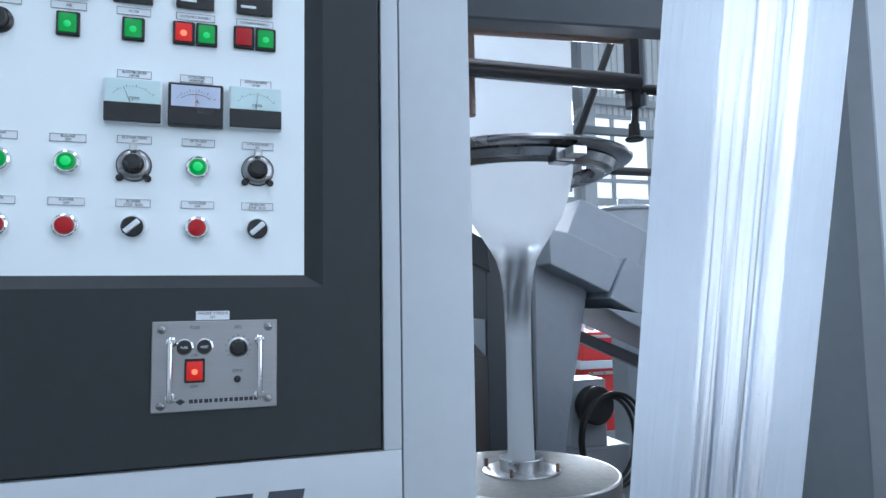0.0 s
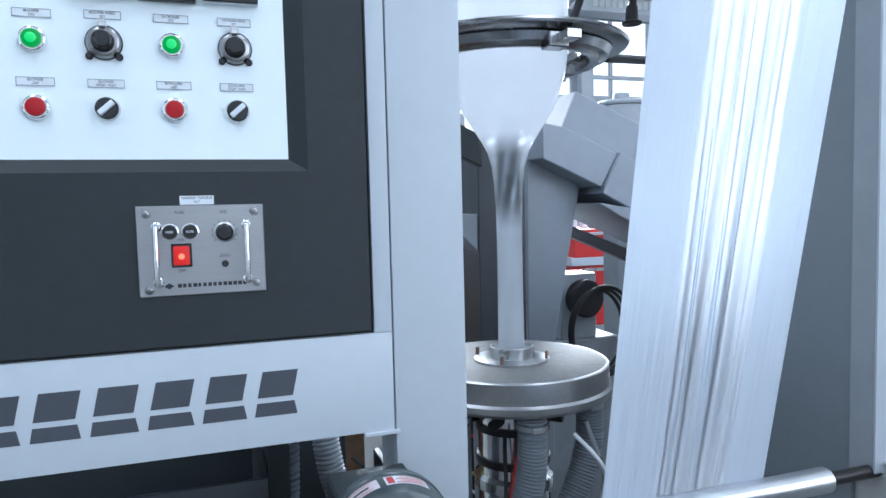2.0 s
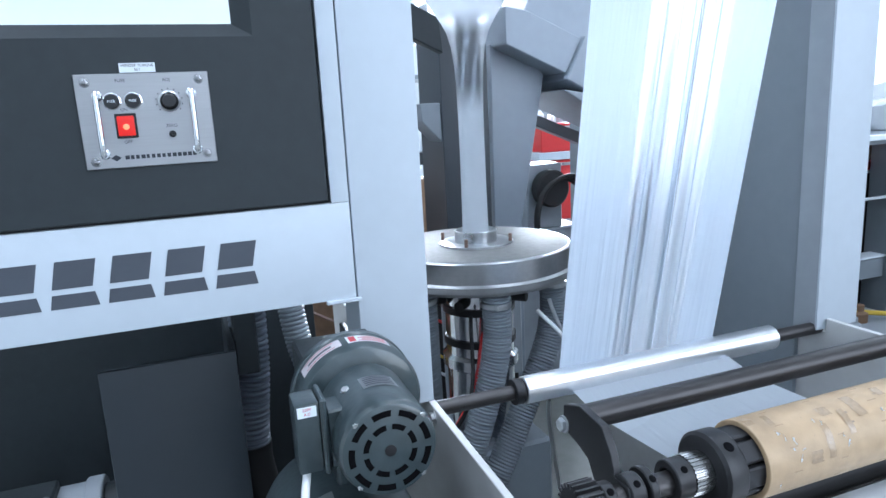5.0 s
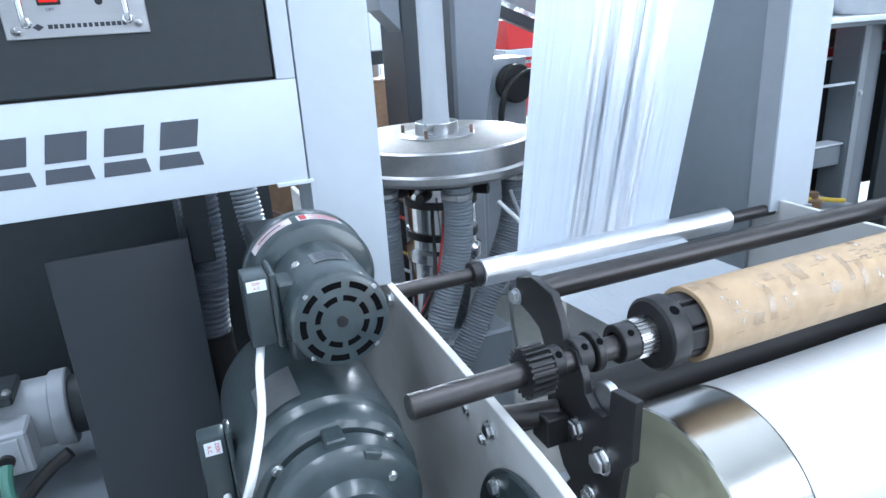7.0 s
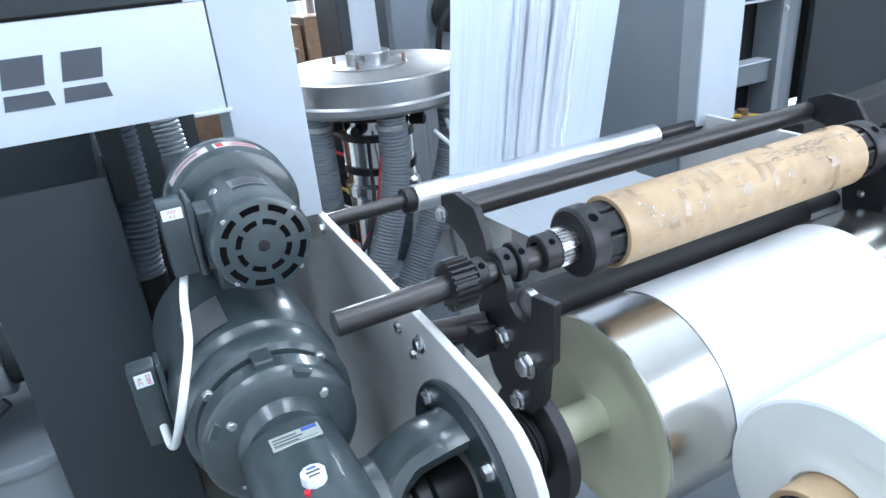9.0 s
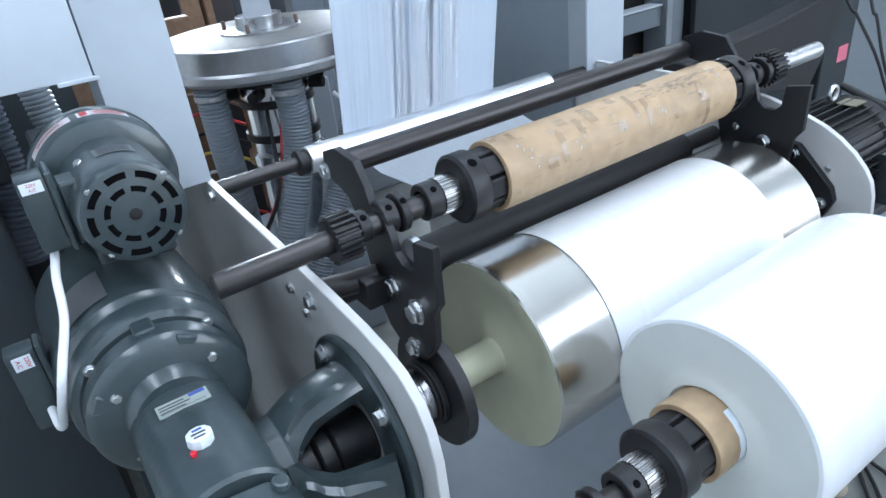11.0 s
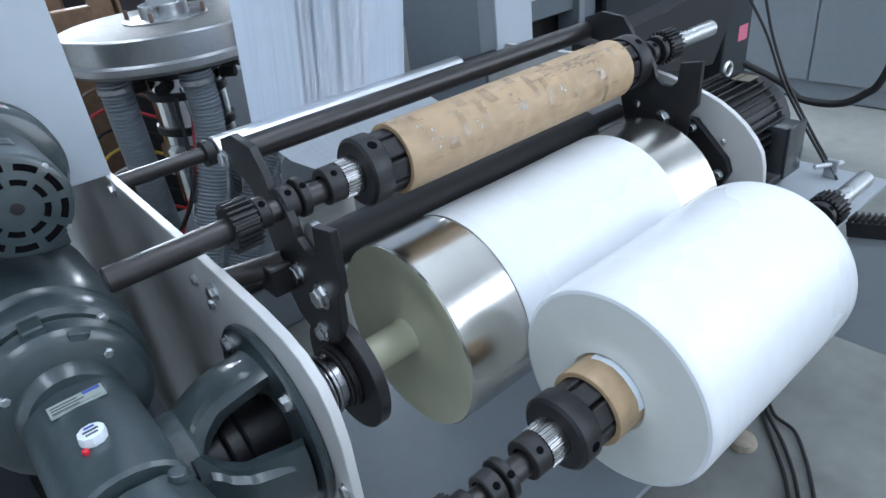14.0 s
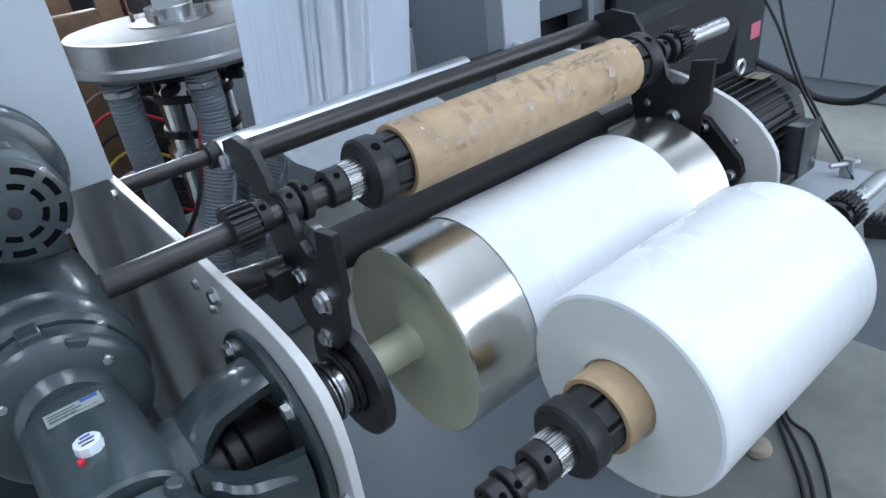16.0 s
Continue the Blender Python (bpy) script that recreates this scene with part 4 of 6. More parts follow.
# film lying on the drum, from the nip to the roll
lay = thing("film_on_drum", (1.04, DY, DZ), "white film lying over the bright drum", "film")
for nm_, xs_, lift_ in (("sheet", (0.8385, 0.94, 1.04, 1.14, 1.2445), 0.0012), ("folded_edge", (0.8385, 0.90, 0.9565), 0.0018), ("folded_edge", (1.1345, 1.19, 1.2445), 0.0018)):
    b = BM()
    n = 40
    rows = []
    for k in range(n + 1):
        a = radians(62 + (182 - 62) * k / n)
        rows.append([b.verts.new((x, DY + (DR + lift_) * math.cos(a), DZ + (DR + lift_) * math.sin(a))) for x in xs_])
    for p, q in zip(rows, rows[1:]):
        for i in range(len(xs_) - 1):
            b.faces.new((p[i], p[i + 1], q[i + 1], q[i]))
    part(nm_, b, ROLLFILM, lay, "" if nm_ == "sheet" else "folded film edge")

ARM = [(0.780, 0.948), (0.777, 0.984), (0.737, 0.998), (0.684, 0.992), (0.663, 0.962), (0.655, 0.935), (0.628, 0.935), (0.612, 0.905), (0.606, 0.884),
       (0.592, 0.872), (0.572, 0.871), (0.560, 0.882), (0.556, 0.918), (0.512, 0.925), (0.515, 0.842), (0.529, 0.824), (0.535, 0.776),
       (0.545, 0.757), (0.562, 0.736), (0.585, 0.727), (0.628, 0.729), (0.655, 0.745), (0.672, 0.775), (0.688, 0.845), (0.700, 0.905), (0.716, 0.930), (0.742, 0.940)]


def swing_arm(x0, x1, face):
    ob = thing("core_arm", ((x0 + x1) / 2, 0.62, 0.66), "black steel core arm with open hook and bolts", "swing arm")
    part("plate", prism(BM(), ARM, "x", x0, x1, 0.0010), BLACK, ob)
    b = BM()
    pipe(b, (x1 + 0.001, DY, DZ), (x1 + 0.020, DY, DZ), 0.090, 0.0285, 56, 0.0015)
    part("pivot_disc", b, BLACK, ob, "black pivot disc")
    for y, z, s in ((0.622, 0.826, 0.0125), (0.567, 0.812, 0.015), (0.590, 0.742, 0.0115), (0.775, 0.955, 0.010)) if x0 < 1 else ((0.586, 0.807, 0.013), (0.645, 0.826, 0.006), (0.612, 0.755, 0.010)):
        bolt(ob, (x0 if face < 0 else x1, y, z), (face, 0, 0), s)
    if x0 > 1:
        return ob
    b = BM()
    rod(b, (x1 + 0.0005, 0.584, 0.884), (x1 + 0.012, 0.584, 0.884), 0.0235, 32, 0.001)
    part("stop_pin", b, STEEL, ob, "bright stop pin")
    part("block", box(BM(), x0 - 0.034, x0 - 0.0005, 0.640, 0.680, 0.792, 0.835, 0.002), BLACK, ob, "black clamp block")
    return ob


swing_arm(0.594, 0.606, -1)
arm_r = swing_arm(1.396, 1.407, -1)
b = BM()
rod(b, (0.62, 0.775, 0.958), (1.401, 0.775, 0.958), 0.0185, 28)
t = solid("tie_rod", b, ROD, "black steel tie rod between the core arms", "tie rod", at=(1.0, 0.775, 0.958))
b = BM()
rod(b, (0.506, 0.70, 0.82), (0.594, 0.665, 0.826), 0.017, 24)
solid("arm_cylinder_rod", b, ROD, "dark rod between side plate and arm", "rod", at=(0.55, 0.68, 0.82))
b = BM()
nip = thing("nip_roller", (1.0, 0.735, 0.775), "black rubber nip roller behind the drum", "roller")
rod(b, (0.64, 0.735, 0.775), (1.345, 0.735, 0.775), 0.036, 40, 0.003)
part("sleeve", b, RUBBER, nip)
for x0_, x1_ in ((0.5065, 0.6398), (1.3452, 1.4615)):
    b = BM()
    rod(b, (x0_, 0.735, 0.775), (x1_, 0.735, 0.775), 0.016, 20, 0.001)
    part("stub", b, ROD, nip, "dark steel stub shaft")

# bearing stack between the side plate and the pivot disc
bear = thing("drum_bearing", (0.55, DY, DZ), "black drum bearing housing with steel rings", "bearing")
for x0, x1, r, m in ((0.507, 0.520, 0.060, BLACK), (0.521, 0.532, 0.041, DULL), (0.5325, 0.538, 0.046, BLACK), (0.5385, 0.547, 0.043, DULL), (0.5475, 0.566, 0.049, BLACK), (0.5665, 0.571, 0.043, DULL), (0.5715, 0.578, 0.046, DULL), (0.5785, 0.591, 0.041, DULL), (0.5915, 0.5955, 0.047, RUBBER), (0.596, 0.606, 0.051, BLACK)):
    b = BM()
    pipe(b, (x0, DY, DZ), (x1, DY, DZ), r, 0.028, 40, 0.0015)
    part("ring", b, m, bear)
fl = thing("flange_bearing", (1.455, DY, DZ), "black diamond flange bearing on the side plate", "bearing")
b = prism(BM(), [(0.464, 0.700), (0.472, 0.725), (0.545, 0.795), (0.60, 0.80), (0.63, 0.70), (0.57, 0.61), (0.50, 0.64), (0.477, 0.668)], "x", 1.446, 1.4615, 0.001)
part("housing", b, BLACK, fl)
bolt(fl, (1.446, 0.486, 0.692), (-1, 0, 0), 0.009)
bolt(fl, (1.446, 0.55, 0.778), (-1, 0, 0), 0.009)

# film guide roller between the side plates
gr = thing("guide_roller", (0.97, 1.092, 0.862), "bright chrome film guide roller on a black shaft", "roller")
b = BM()
rod(b, (0.690, 1.092, 0.862), (1.318, 1.092, 0.862), 0.0270, 44, 0.002)
part("sleeve", b, SATIN, gr)
b = BM()
rod(b, (0.506, 1.092, 0.862), (0.690, 1.092, 0.862), 0.0145, 24)
part("shaft_stub", b, ROD, gr)
b = BM()
rod(b, (1.318, 1.092, 0.862), (1.462, 1.092, 0.862), 0.0145, 24)
part("shaft_stub", b, ROD, gr)
b = BM()
pipe(b, (0.668, 1.092, 0.862), (0.687, 1.092, 0.862), 0.0250, 0.0147, 30)
part("collar", b, BLACK, gr, "black collar")

# ---- film web ----
WX0, WX1 = 0.787, 1.174


def web_point(x, z, lift=0.0):
    u = (x - WX0) / (WX1 - WX0)
    y = 1.1205 - 0.212 * (z - 0.865)
    top = max(0.0, z - 0.90)
    dx = -0.022 * (z - 0.865) / 1.1
    amp = 0.0030 * min(1.0, top * 2)
    mid = math.exp(-((u - 0.52) / 0.22) ** 2)
    y += amp * (0.5 * math.sin(u * 21 + z * 0.9) + mid * (0.9 * math.sin(u * 61 + 1.1 * z) + 0.6 * math.sin(u * 97 - 0.7 * z)))
    return Vector((x + dx, y - lift, z))


def sheet(x0, x1, z0, z1, nx, nz, lift):
    b = BM()
    g = [[b.verts.new(web_point(x0 + (x1 - x0) * i / nx, z0 + (z1 - z0) * k / nz, lift)) for i in range(nx + 1)] for k in range(nz + 1)]
    for k in range(nz):
        for i in range(nx):
            b.faces.new((g[k][i], g[k][i + 1], g[k + 1][i + 1], g[k + 1][i]))
    return b


web = thing("film_web", (0.98, 1.1, 0.865), "wide white plastic film web with vertical wrinkles", "film web")
part("sheet", sheet(WX0, WX1, 0.862, 2.75, 120, 40, 0.0), FILM, web)
part("folded_edge", sheet(WX0, WX0 + 0.118, 0.862, 2.75, 30, 40, 0.0012), GUSSET, web, "folded film edge")
part("folded_edge", sheet(WX1 - 0.098, WX1, 0.862, 2.75, 30, 40, 0.0012), GUSSET, web, "folded film edge")
b = BM()
rows = []
for k in range(13):
    a = radians(10 - 165 * k / 12)
    rows.append((1.092 + 0.0278 * math.cos(a), 0.862 + 0.0278 * math.sin(a)))
rows = rows + [(1.0, 0.826), (0.90, 0.819), (0.775, 0.811)]
vr = [[b.verts.new((x + 0.05 * max(0, (k - 12) / 3) ** 1.5, y, z)) for x in (WX0, 0.88, 0.98, 1.08, WX1)] for k, (y, z) in enumerate(rows)]
for p, q in zip(vr, vr[1:]):
    for i in range(4):
        b.faces.new((p[i], p[i + 1], q[i + 1], q[i]))
part("lower_run", b, GUSSET, web, "film running on to the drum")

CREASES = []
for k, (x, z0, z1, w) in enumerate(((0.915, 0.91, 1.75, 0.004), (0.935, 0.95, 1.6, 0.003), (0.965, 0.92, 1.5, 0.0045), (1.0, 1.0, 1.9, 0.003), (1.02, 0.92, 1.7, 0.0035), (1.045, 0.91, 2.2, 0.004))):
    b = BM()
    rows = []
    for i in range(25):
        s = i / 24
        z = z0 + (z1 - z0) * s
        ww = 0.7 * w * math.sin(math.pi * min(1, max(0, s))) + 0.0004
        c = web_point(x + 0.004 * math.sin(2.2 * s + k), z, 0.0012)
        rows.append([b.verts.new(c + Vector((dx * ww, dy, 0))) for dx, dy in ((-1, 0.0012), (-0.35, -0.0022 * ww / 0.004), (0.35, -0.0022 * ww / 0.004), (1, 0.0012))])
    for p, q in zip(rows, rows[1:]):
        for i in range(3):
            b.faces.new((p[i], p[i + 1], q[i + 1], q[i]))
    CREASES.append(part("crease", b, FILM, web, "moving wrinkle in the film"))

# ---- gear motor below, drive motor above ----
gm = thing("gear_motor", (0.30, 0.72, 0.62), "grey-green enamelled gear motor driving the drum", "gear motor")
MX, MZ = 0.2905, 0.780
b = BM()
lathe(b, [(0.0, 0.0), (0.10, 0.0), (0.110, 0.01), (0.1145, 0.03), (0.1145, 0.235), (0.105, 0.262), (0.09, 0.27), (0.0, 0.27)], (MX, 0.745, MZ), (0, 1, 0), 64)
part("motor_body", b, MOTOR, gm)
b = BM()
lathe(b, [(0.09, -0.026), (0.098, -0.026), (0.1055, -0.021), (0.1085, -0.013), (0.1085, 0.012), (0.105, 0.017), (0.106, 0.021), (0.110, 0.026), (0.10, 0.026)], (MX, 0.72, MZ), (0, 1, 0), 64)
part("motor_flange", b, MOTOR, gm)
b = BM()
lathe(b, [(0.0, -0.022), (0.050, -0.022), (0.056, -0.016), (0.060, -0.006), (0.084, -0.003), (0.0925, 0.001), (0.0965, 0.007), (0.0965, 0.034), (0.092, 0.040), (0.086, 0.0415)], (MX, 0.6504, MZ), (0, 1, 0), 64)
ringp = part("adapter_ring", b, MOTOR, gm)
for a in (43, 137, 223, 317):
    u = Vector((math.cos(radians(a)), 0, math.sin(radians(a))))
    bolt(gm, Vector((MX, 0.694, MZ)) + u * 0.0955, (0, -1, 0), 0.0062)
for a in (39, 141, 219, 321):
    u = Vector((math.cos(radians(a)), 0, math.sin(radians(a))))
    bolt(gm, Vector((MX, 0.6475, MZ)) + u * 0.0715, (0, -1, 0), 0.0056)
for a in (66, 150):
    u = Vector((math.cos(radians(a)), 0, math.sin(radians(a))))
    t = Vector((-u.z, 0, u.x))
    b = BM()
    vs = [b.verts.new(Vector((MX, yy, MZ)) + u * rr + t * tt) for yy in (0.6472, 0.655) for rr, tt in ((0.060, -0.005), (0.093, -0.013), (0.093, 0.013), (0.060, 0.005))]
    for f in ((0, 1, 2, 3), (7, 6, 5, 4), (0, 4, 5, 1), (1, 5, 6, 2), (2, 6, 7, 3), (3, 7, 4, 0)):
        b.faces.new([vs[i] for i in f])
    bmesh.ops.bevel(b, geom=b.edges[:], offset=0.002, segments=1, affect="EDGES")
    part("cast_web", b, MOTOR, gm)
part("lug", box(BM(), MX - 0.014, MX + 0.010, 0.664, 0.696, MZ + 0.088, MZ + 0.1035, 0.002), MOTOR, gm)
# gearbox with a rounded top, oil cap and name plate
GX0, GX1 = 0.232, 0.352
out = []
for k in range(13):
    a = radians(180 - 180 * k / 12)
    out.append((0.292 + 0.060 * math.cos(a), 0.775 + 0.044 * math.sin(a)))
out += [(0.352, 0.60), (0.232, 0.60)]
part("gearbox", prism(BM(), out, "y", 0.445, 0.636, 0.004), MOTOR, gm)
out2 = [(0.246, 0.60), (0.240, 0.78), (0.255, 0.798), (0.292, 0.806), (0.333, 0.80), (0.352, 0.775), (0.37, 0.71), (0.36, 0.60)]
part("gearbox_nose", prism(BM(), out2, "y", 0.365, 0.4448, 0.008), MOTOR, gm)
b = BM()
lathe(b, [(0.0, 0), (0.062, 0), (0.066, 0.006), (0.066, 0.028), (0.058, 0.034), (0.0, 0.034)], (0.350, DY - 0.01, 0.675), (1, 0, 0), 48)
part("output_boss", b, MOTOR, gm)
b = BM()
lathe(b, [(0, 0), (0.0135, 0), (0.0142, 0.003), (0.0135, 0.011), (0.011, 0.012), (0, 0.0122)], (0.291, 0.517, 0.818), (0, 0.05, 1), 10)
cap = part("oil_cap", b, LABEL, gm, "white faceted oil cap")
for k_, w_ in enumerate((0.006, 0.0075, 0.005)):
    part("cap_print", box(BM(), 0.291 - w_, 0.291 + w_, 0.5095 + 0.006 * k_, 0.5125 + 0.006 * k_, 0.8300, 0.8306), BLUEINK if k_ == 2 else NAVY, cap)
b = BM()
rod(b, (0.279, 0.502, 0.817), (0.279, 0.502, 0.823), 0.0034, 12)
# the plug's red is lifted by a faint glow, though it is no lamp
part("red_plug", b, glow("red_plug_glow", (1, 0.05, 0.05), 0.05, (0.6, 0.02, 0.04)), gm, "red breather plug")
np_ = part("name_plate", box(BM(), 0.265, 0.323, 0.583, 0.605, 0.8165, 0.8200, 0.0005), PLATE, gm, "silver name plate with blue print")
part("plate_print", box(BM(), 0.302, 0.320, 0.5975, 0.6035, 0.8201, 0.8204), BLUEINK, np_)
for k_ in range(3):
    part("plate_print", box(BM(), 0.268, 0.296 + 0.006 * (k_ % 2), 0.5865 + 0.0055 * k_, 0.5885 + 0.0055 * k_, 0.8201, 0.8204), NAVY, np_)
part("plate_print", box(BM(), 0.268, 0.318, 0.5845, 0.5852, 0.8201, 0.8204), NAVY, np_)
b = BM()
rod(b, (0.335, 0.425, 0.796), (0.338, 0.425, 0.806), 0.009, 20)
part("side_plug", b, MOTOR, gm)
b = BM()
rows = []
for k in range(7):
    a = radians(100 + 30 * k / 6)
    rows.append([b.verts.new((MX + 0.1155 * math.cos(a), y, MZ + 0.1155 * math.sin(a))) for y in (0.768, 0.852)])
for p, q in zip(rows, rows[1:]):
    b.faces.new((p[0], p[1], q[1], q[0]))
part("rating_plate", b, BRUSHED, gm, "bare metal rating plate")
# terminal box with supply label
tb = part("terminal_box", box(BM(), 0.137, 0.172, 0.80, 0.832, 0.726, 0.8465, 0.005, 2), MOTOR, gm, "small terminal box")
part("box_lid", box(BM(), 0.1722, 0.180, 0.798, 0.835, 0.722, 0.848, 0.003, 2), MOTOR, tb)
part("box_neck", box(BM(), 0.1802, 0.20, 0.804, 0.830, 0.755, 0.82, 0.003), MOTOR, tb)
part("supply_label", box(BM(), 0.1440, 0.1655, 0.7988, 0.7998, 0.821, 0.8405, 0.0002), LABEL, tb, "white label with red print")
text("220V", 0.0075, REDINK, tb, (0.1600, 0.7986, 0.8308), ry=90)
text("A.C", 0.0075, REDINK, tb, (0.1500, 0.7986, 0.8308), ry=90)

# lantern housing between gearbox and side plate, with the coupling inside
lan = thing("coupling_housing", (0.44, DY, DZ), "grey-green cast coupling housing bolted to the side plate", "coupling housing")
LY, LZ = 0.564, 0.680
b = BM()
pipe(b, (0.481, LY, LZ), (0.4925, LY, LZ), 0.133, 0.060, 64, 0.003)
part("flange", b, MOTOR, lan)
b = BM()
pipe(b, (0.3505, DY - 0.006, DZ + 0.008), (0.384, DY - 0.006, DZ + 0.008), 0.071, 0.045, 48, 0.003)
part("neck_ring", b, MOTOR, lan)


def bell_arm(b, w, half):
    """One arm of a flaring cast shell, from window w to the next, with a raised rib."""
    xs = [0.374 + 0.1072 * k / 24 for k in range(25)]
    n = 22
    grid = []
    for x in xs:
        s = (x - xs[0]) / (xs[-1] - xs[0])
        f = s * s * (3 - 2 * s)
        cy, cz = DY - 0.006 + (LY - DY + 0.006) * s, DZ + 0.008 + (LZ - DZ - 0.008) * s
        reach = half * math.sqrt(max(0.0, min(1.0, (x - 0.386) / 0.03))) + 0.4
        row = []
        for k in range(n + 1):
            u = k / n
            a = w + reach + (120 - 2 * reach) * u
            rib = 1.0 if 0.22 < u < 0.78 else 0.0
            r = 0.064 + 0.034 * (0.4 * f + 0.6 * s) + 0.011 * rib * math.sin(math.pi * min(1.0, 0.1 + s))
            row.append(b.verts.new((x, cy + r * math.cos(radians(a)), cz + r * math.sin(radians(a)))))
        grid.append(row)
    for p, q in zip(grid, grid[1:]):
        for k in range(n):
            b.faces.new((p[k], p[k + 1], q[k + 1], q[k]))
    bmesh.ops.recalc_face_normals(b, faces=b.faces[:])
    bmesh.ops.solidify(b, geom=b.faces[:], thickness=0.020)
    return b


for w in (137, 257, 17):
    part("bell_arm", bell_arm(BM(), w, 25), MOTOR, lan, "flared cast arm of the bell")
for a in (48, 136, 228, 316):
    u = Vector((0, math.cos(radians(a)), math.sin(radians(a))))
    bolt(lan, Vector((0.4805, LY, LZ)) + u * 0.112, (-1, 0, 0), 0.0105)
cp = thing("shaft_coupling", (0.43, DY, DZ), "dark steel jaw coupling in the housing", "coupling")
for x0, x1, r in ((0.385, 0.412, 0.040), (0.414, 0.436, 0.043), (0.438, 0.492, 0.040)):
    b = BM()
    rod(b, (x0, DY - 0.012, DZ), (x1, DY - 0.012, DZ), r, 40, 0.003)
    part("half", b, BLACK, cp)

um = thing("drive_motor", (0.332, 0.85, 0.93), "grey-green enamelled motor with slotted fan cover", "motor")
UX, UZ = 0.332, 0.990
b = BM()
lathe(b, [(0.0, 0.0), (0.056, 0.0), (0.0600, 0.002), (0.0622, 0.007), (0.0635, 0.012), (0.0640, 0.055), (0.0645, 0.135), (0.067, 0.15), (0.067, 0.16)], (UX, 0.75, UZ), (0, 1, 0), 56)
part("motor_body", b, MOTOR, um)
b = BM()
lathe(b, [(0.060, 0.0), (0.075, 0.001), (0.086, 0.006), (0.0915, 0.016), (0.0915, 0.056), (0.094, 0.058), (0.094, 0.070), (0.0, 0.070)], (UX, 0.888, UZ), (0, 1, 0), 64)
part("end_bell", b, MOTOR, um, "wide round end bell")
part("bell_foot", box(BM(), UX - 0.05, UX + 0.05, 0.86, 0.93, 0.88, 0.935, 0.004), MOTOR, um)
# slots are raised strips, the shade within them painted near-black
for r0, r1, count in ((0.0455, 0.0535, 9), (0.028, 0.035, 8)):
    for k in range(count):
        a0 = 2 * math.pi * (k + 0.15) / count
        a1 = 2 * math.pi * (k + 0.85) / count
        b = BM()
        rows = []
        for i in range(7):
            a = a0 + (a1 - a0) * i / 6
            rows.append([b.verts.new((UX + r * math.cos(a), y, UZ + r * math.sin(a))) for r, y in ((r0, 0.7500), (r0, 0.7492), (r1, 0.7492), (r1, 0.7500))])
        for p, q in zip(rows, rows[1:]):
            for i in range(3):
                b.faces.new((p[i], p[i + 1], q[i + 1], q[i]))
        part("vent_slot", b, HOLE_SHADE, um, "vent slot with its shade painted black")
b = BM()
lathe(b, [(0.0075, 0.0), (0.0075, 0.001), (0.005, 0.0015), (0, 0.0012)], (UX, 0.7500, UZ), (0, -1, 0), 20)
part("centre_boss", b, BLACK, um)
for a in (40, 135, 225, 315):
    u = Vector((math.cos(radians(a)), 0, math.sin(radians(a))))
    bolt(um, Vector((UX, 0.754, UZ)) + u * 0.0580, (0, -1, 0), 0.0040, washer=False, name="screw")
bolt(um, (UX - 0.033, 0.835, UZ + 0.052), (-0.4, -0.3, 0.8), 0.006)


def wrapped(parent, name, cx, cz, r, y0, y1, a0, a1, material, label=""):
    b = BM()
    rows = []
    for k in range(9):
        a = radians(a0 + (a1 - a0) * k / 8)
        rows.append([b.verts.new((cx + r * math.cos(a), y, cz + r * math.sin(a))) for y in (y0, y1)])
    for p, q in zip(rows, rows[1:]):
        b.faces.new((p[0], p[1], q[1], q[0]))
    return part(name, b, material, parent, label)


wrapped(um, "rating_plate", UX, UZ, 0.0652, 0.805, 0.840, 62, 104, BRUSHED, "silver rating plate with fine print")
for k in range(5):
    wrapped(um, "plate_print", UX, UZ, 0.0657, 0.810 + 0.006 * k, 0.8125 + 0.006 * k, 66, 100, NAVY)
wrapped(um, "oval_label", UX, UZ, 0.0920, 0.9080, 0.9360, 102, 146, PINKLABEL, "pale label with red border")
for y_, a_ in ((0.9115, 6), (0.9305, 6)):
    wrapped(um, "label_border", UX, UZ, 0.0924, y_, y_ + 0.0016, 102 + a_, 146 - a_, REDINK)
wrapped(um, "label_print", UX, UZ, 0.0924, 0.9185, 0.9250, 111, 137, NAVY)
wrapped(um, "warning_label", UX, UZ, 0.0920, 0.9080, 0.9360, 56, 96, LABEL, "white label with red print")
wrapped(um, "label_print", UX, UZ, 0.0924, 0.9110, 0.9330, 88, 94, REDINK)
for k in range(4):
    wrapped(um, "label_print", UX, UZ, 0.0924, 0.9115 + 0.0058 * k, 0.9140 + 0.0058 * k, 59, 86 - 4 * (k % 2), REDINK)
tb2 = part("terminal_box", box(BM(), 0.225, 0.2565, 0.797, 0.846, 0.957, 1.051, 0.004, 2), MOTOR, um, "terminal box")
part("box_lid", box(BM(), 0.2568, 0.2650, 0.793, 0.850, 0.952, 1.055, 0.003), MOTOR, tb2)
part("box_neck", box(BM(), 0.2652, 0.290, 0.80, 0.846, 0.955, 1.035, 0.003), MOTOR, tb2)
part("supply_label", box(BM(), 0.2285, 0.2525, 0.7956, 0.7967, 1.034, 1.048, 0.0002), LABEL, tb2, "white label with red print")
text("220V", 0.0052, REDINK, tb2, (0.2405, 0.7954, 1.0442))
text("A.C", 0.0052, REDINK, tb2, (0.2405, 0.7954, 1.0382))
b = sweep(BM(), [(0.236, 0.825, 0.958), (0.2355, 0.815, 0.950), (0.2265, 0.785, 0.930), (0.2175, 0.745, 0.895), (0.197, 0.695, 0.862), (0.181, 0.700, 0.815), (0.169, 0.742, 0.760), (0.163, 0.765, 0.748), (0.160, 0.802, 0.752)], 0.0054, 12, 8)
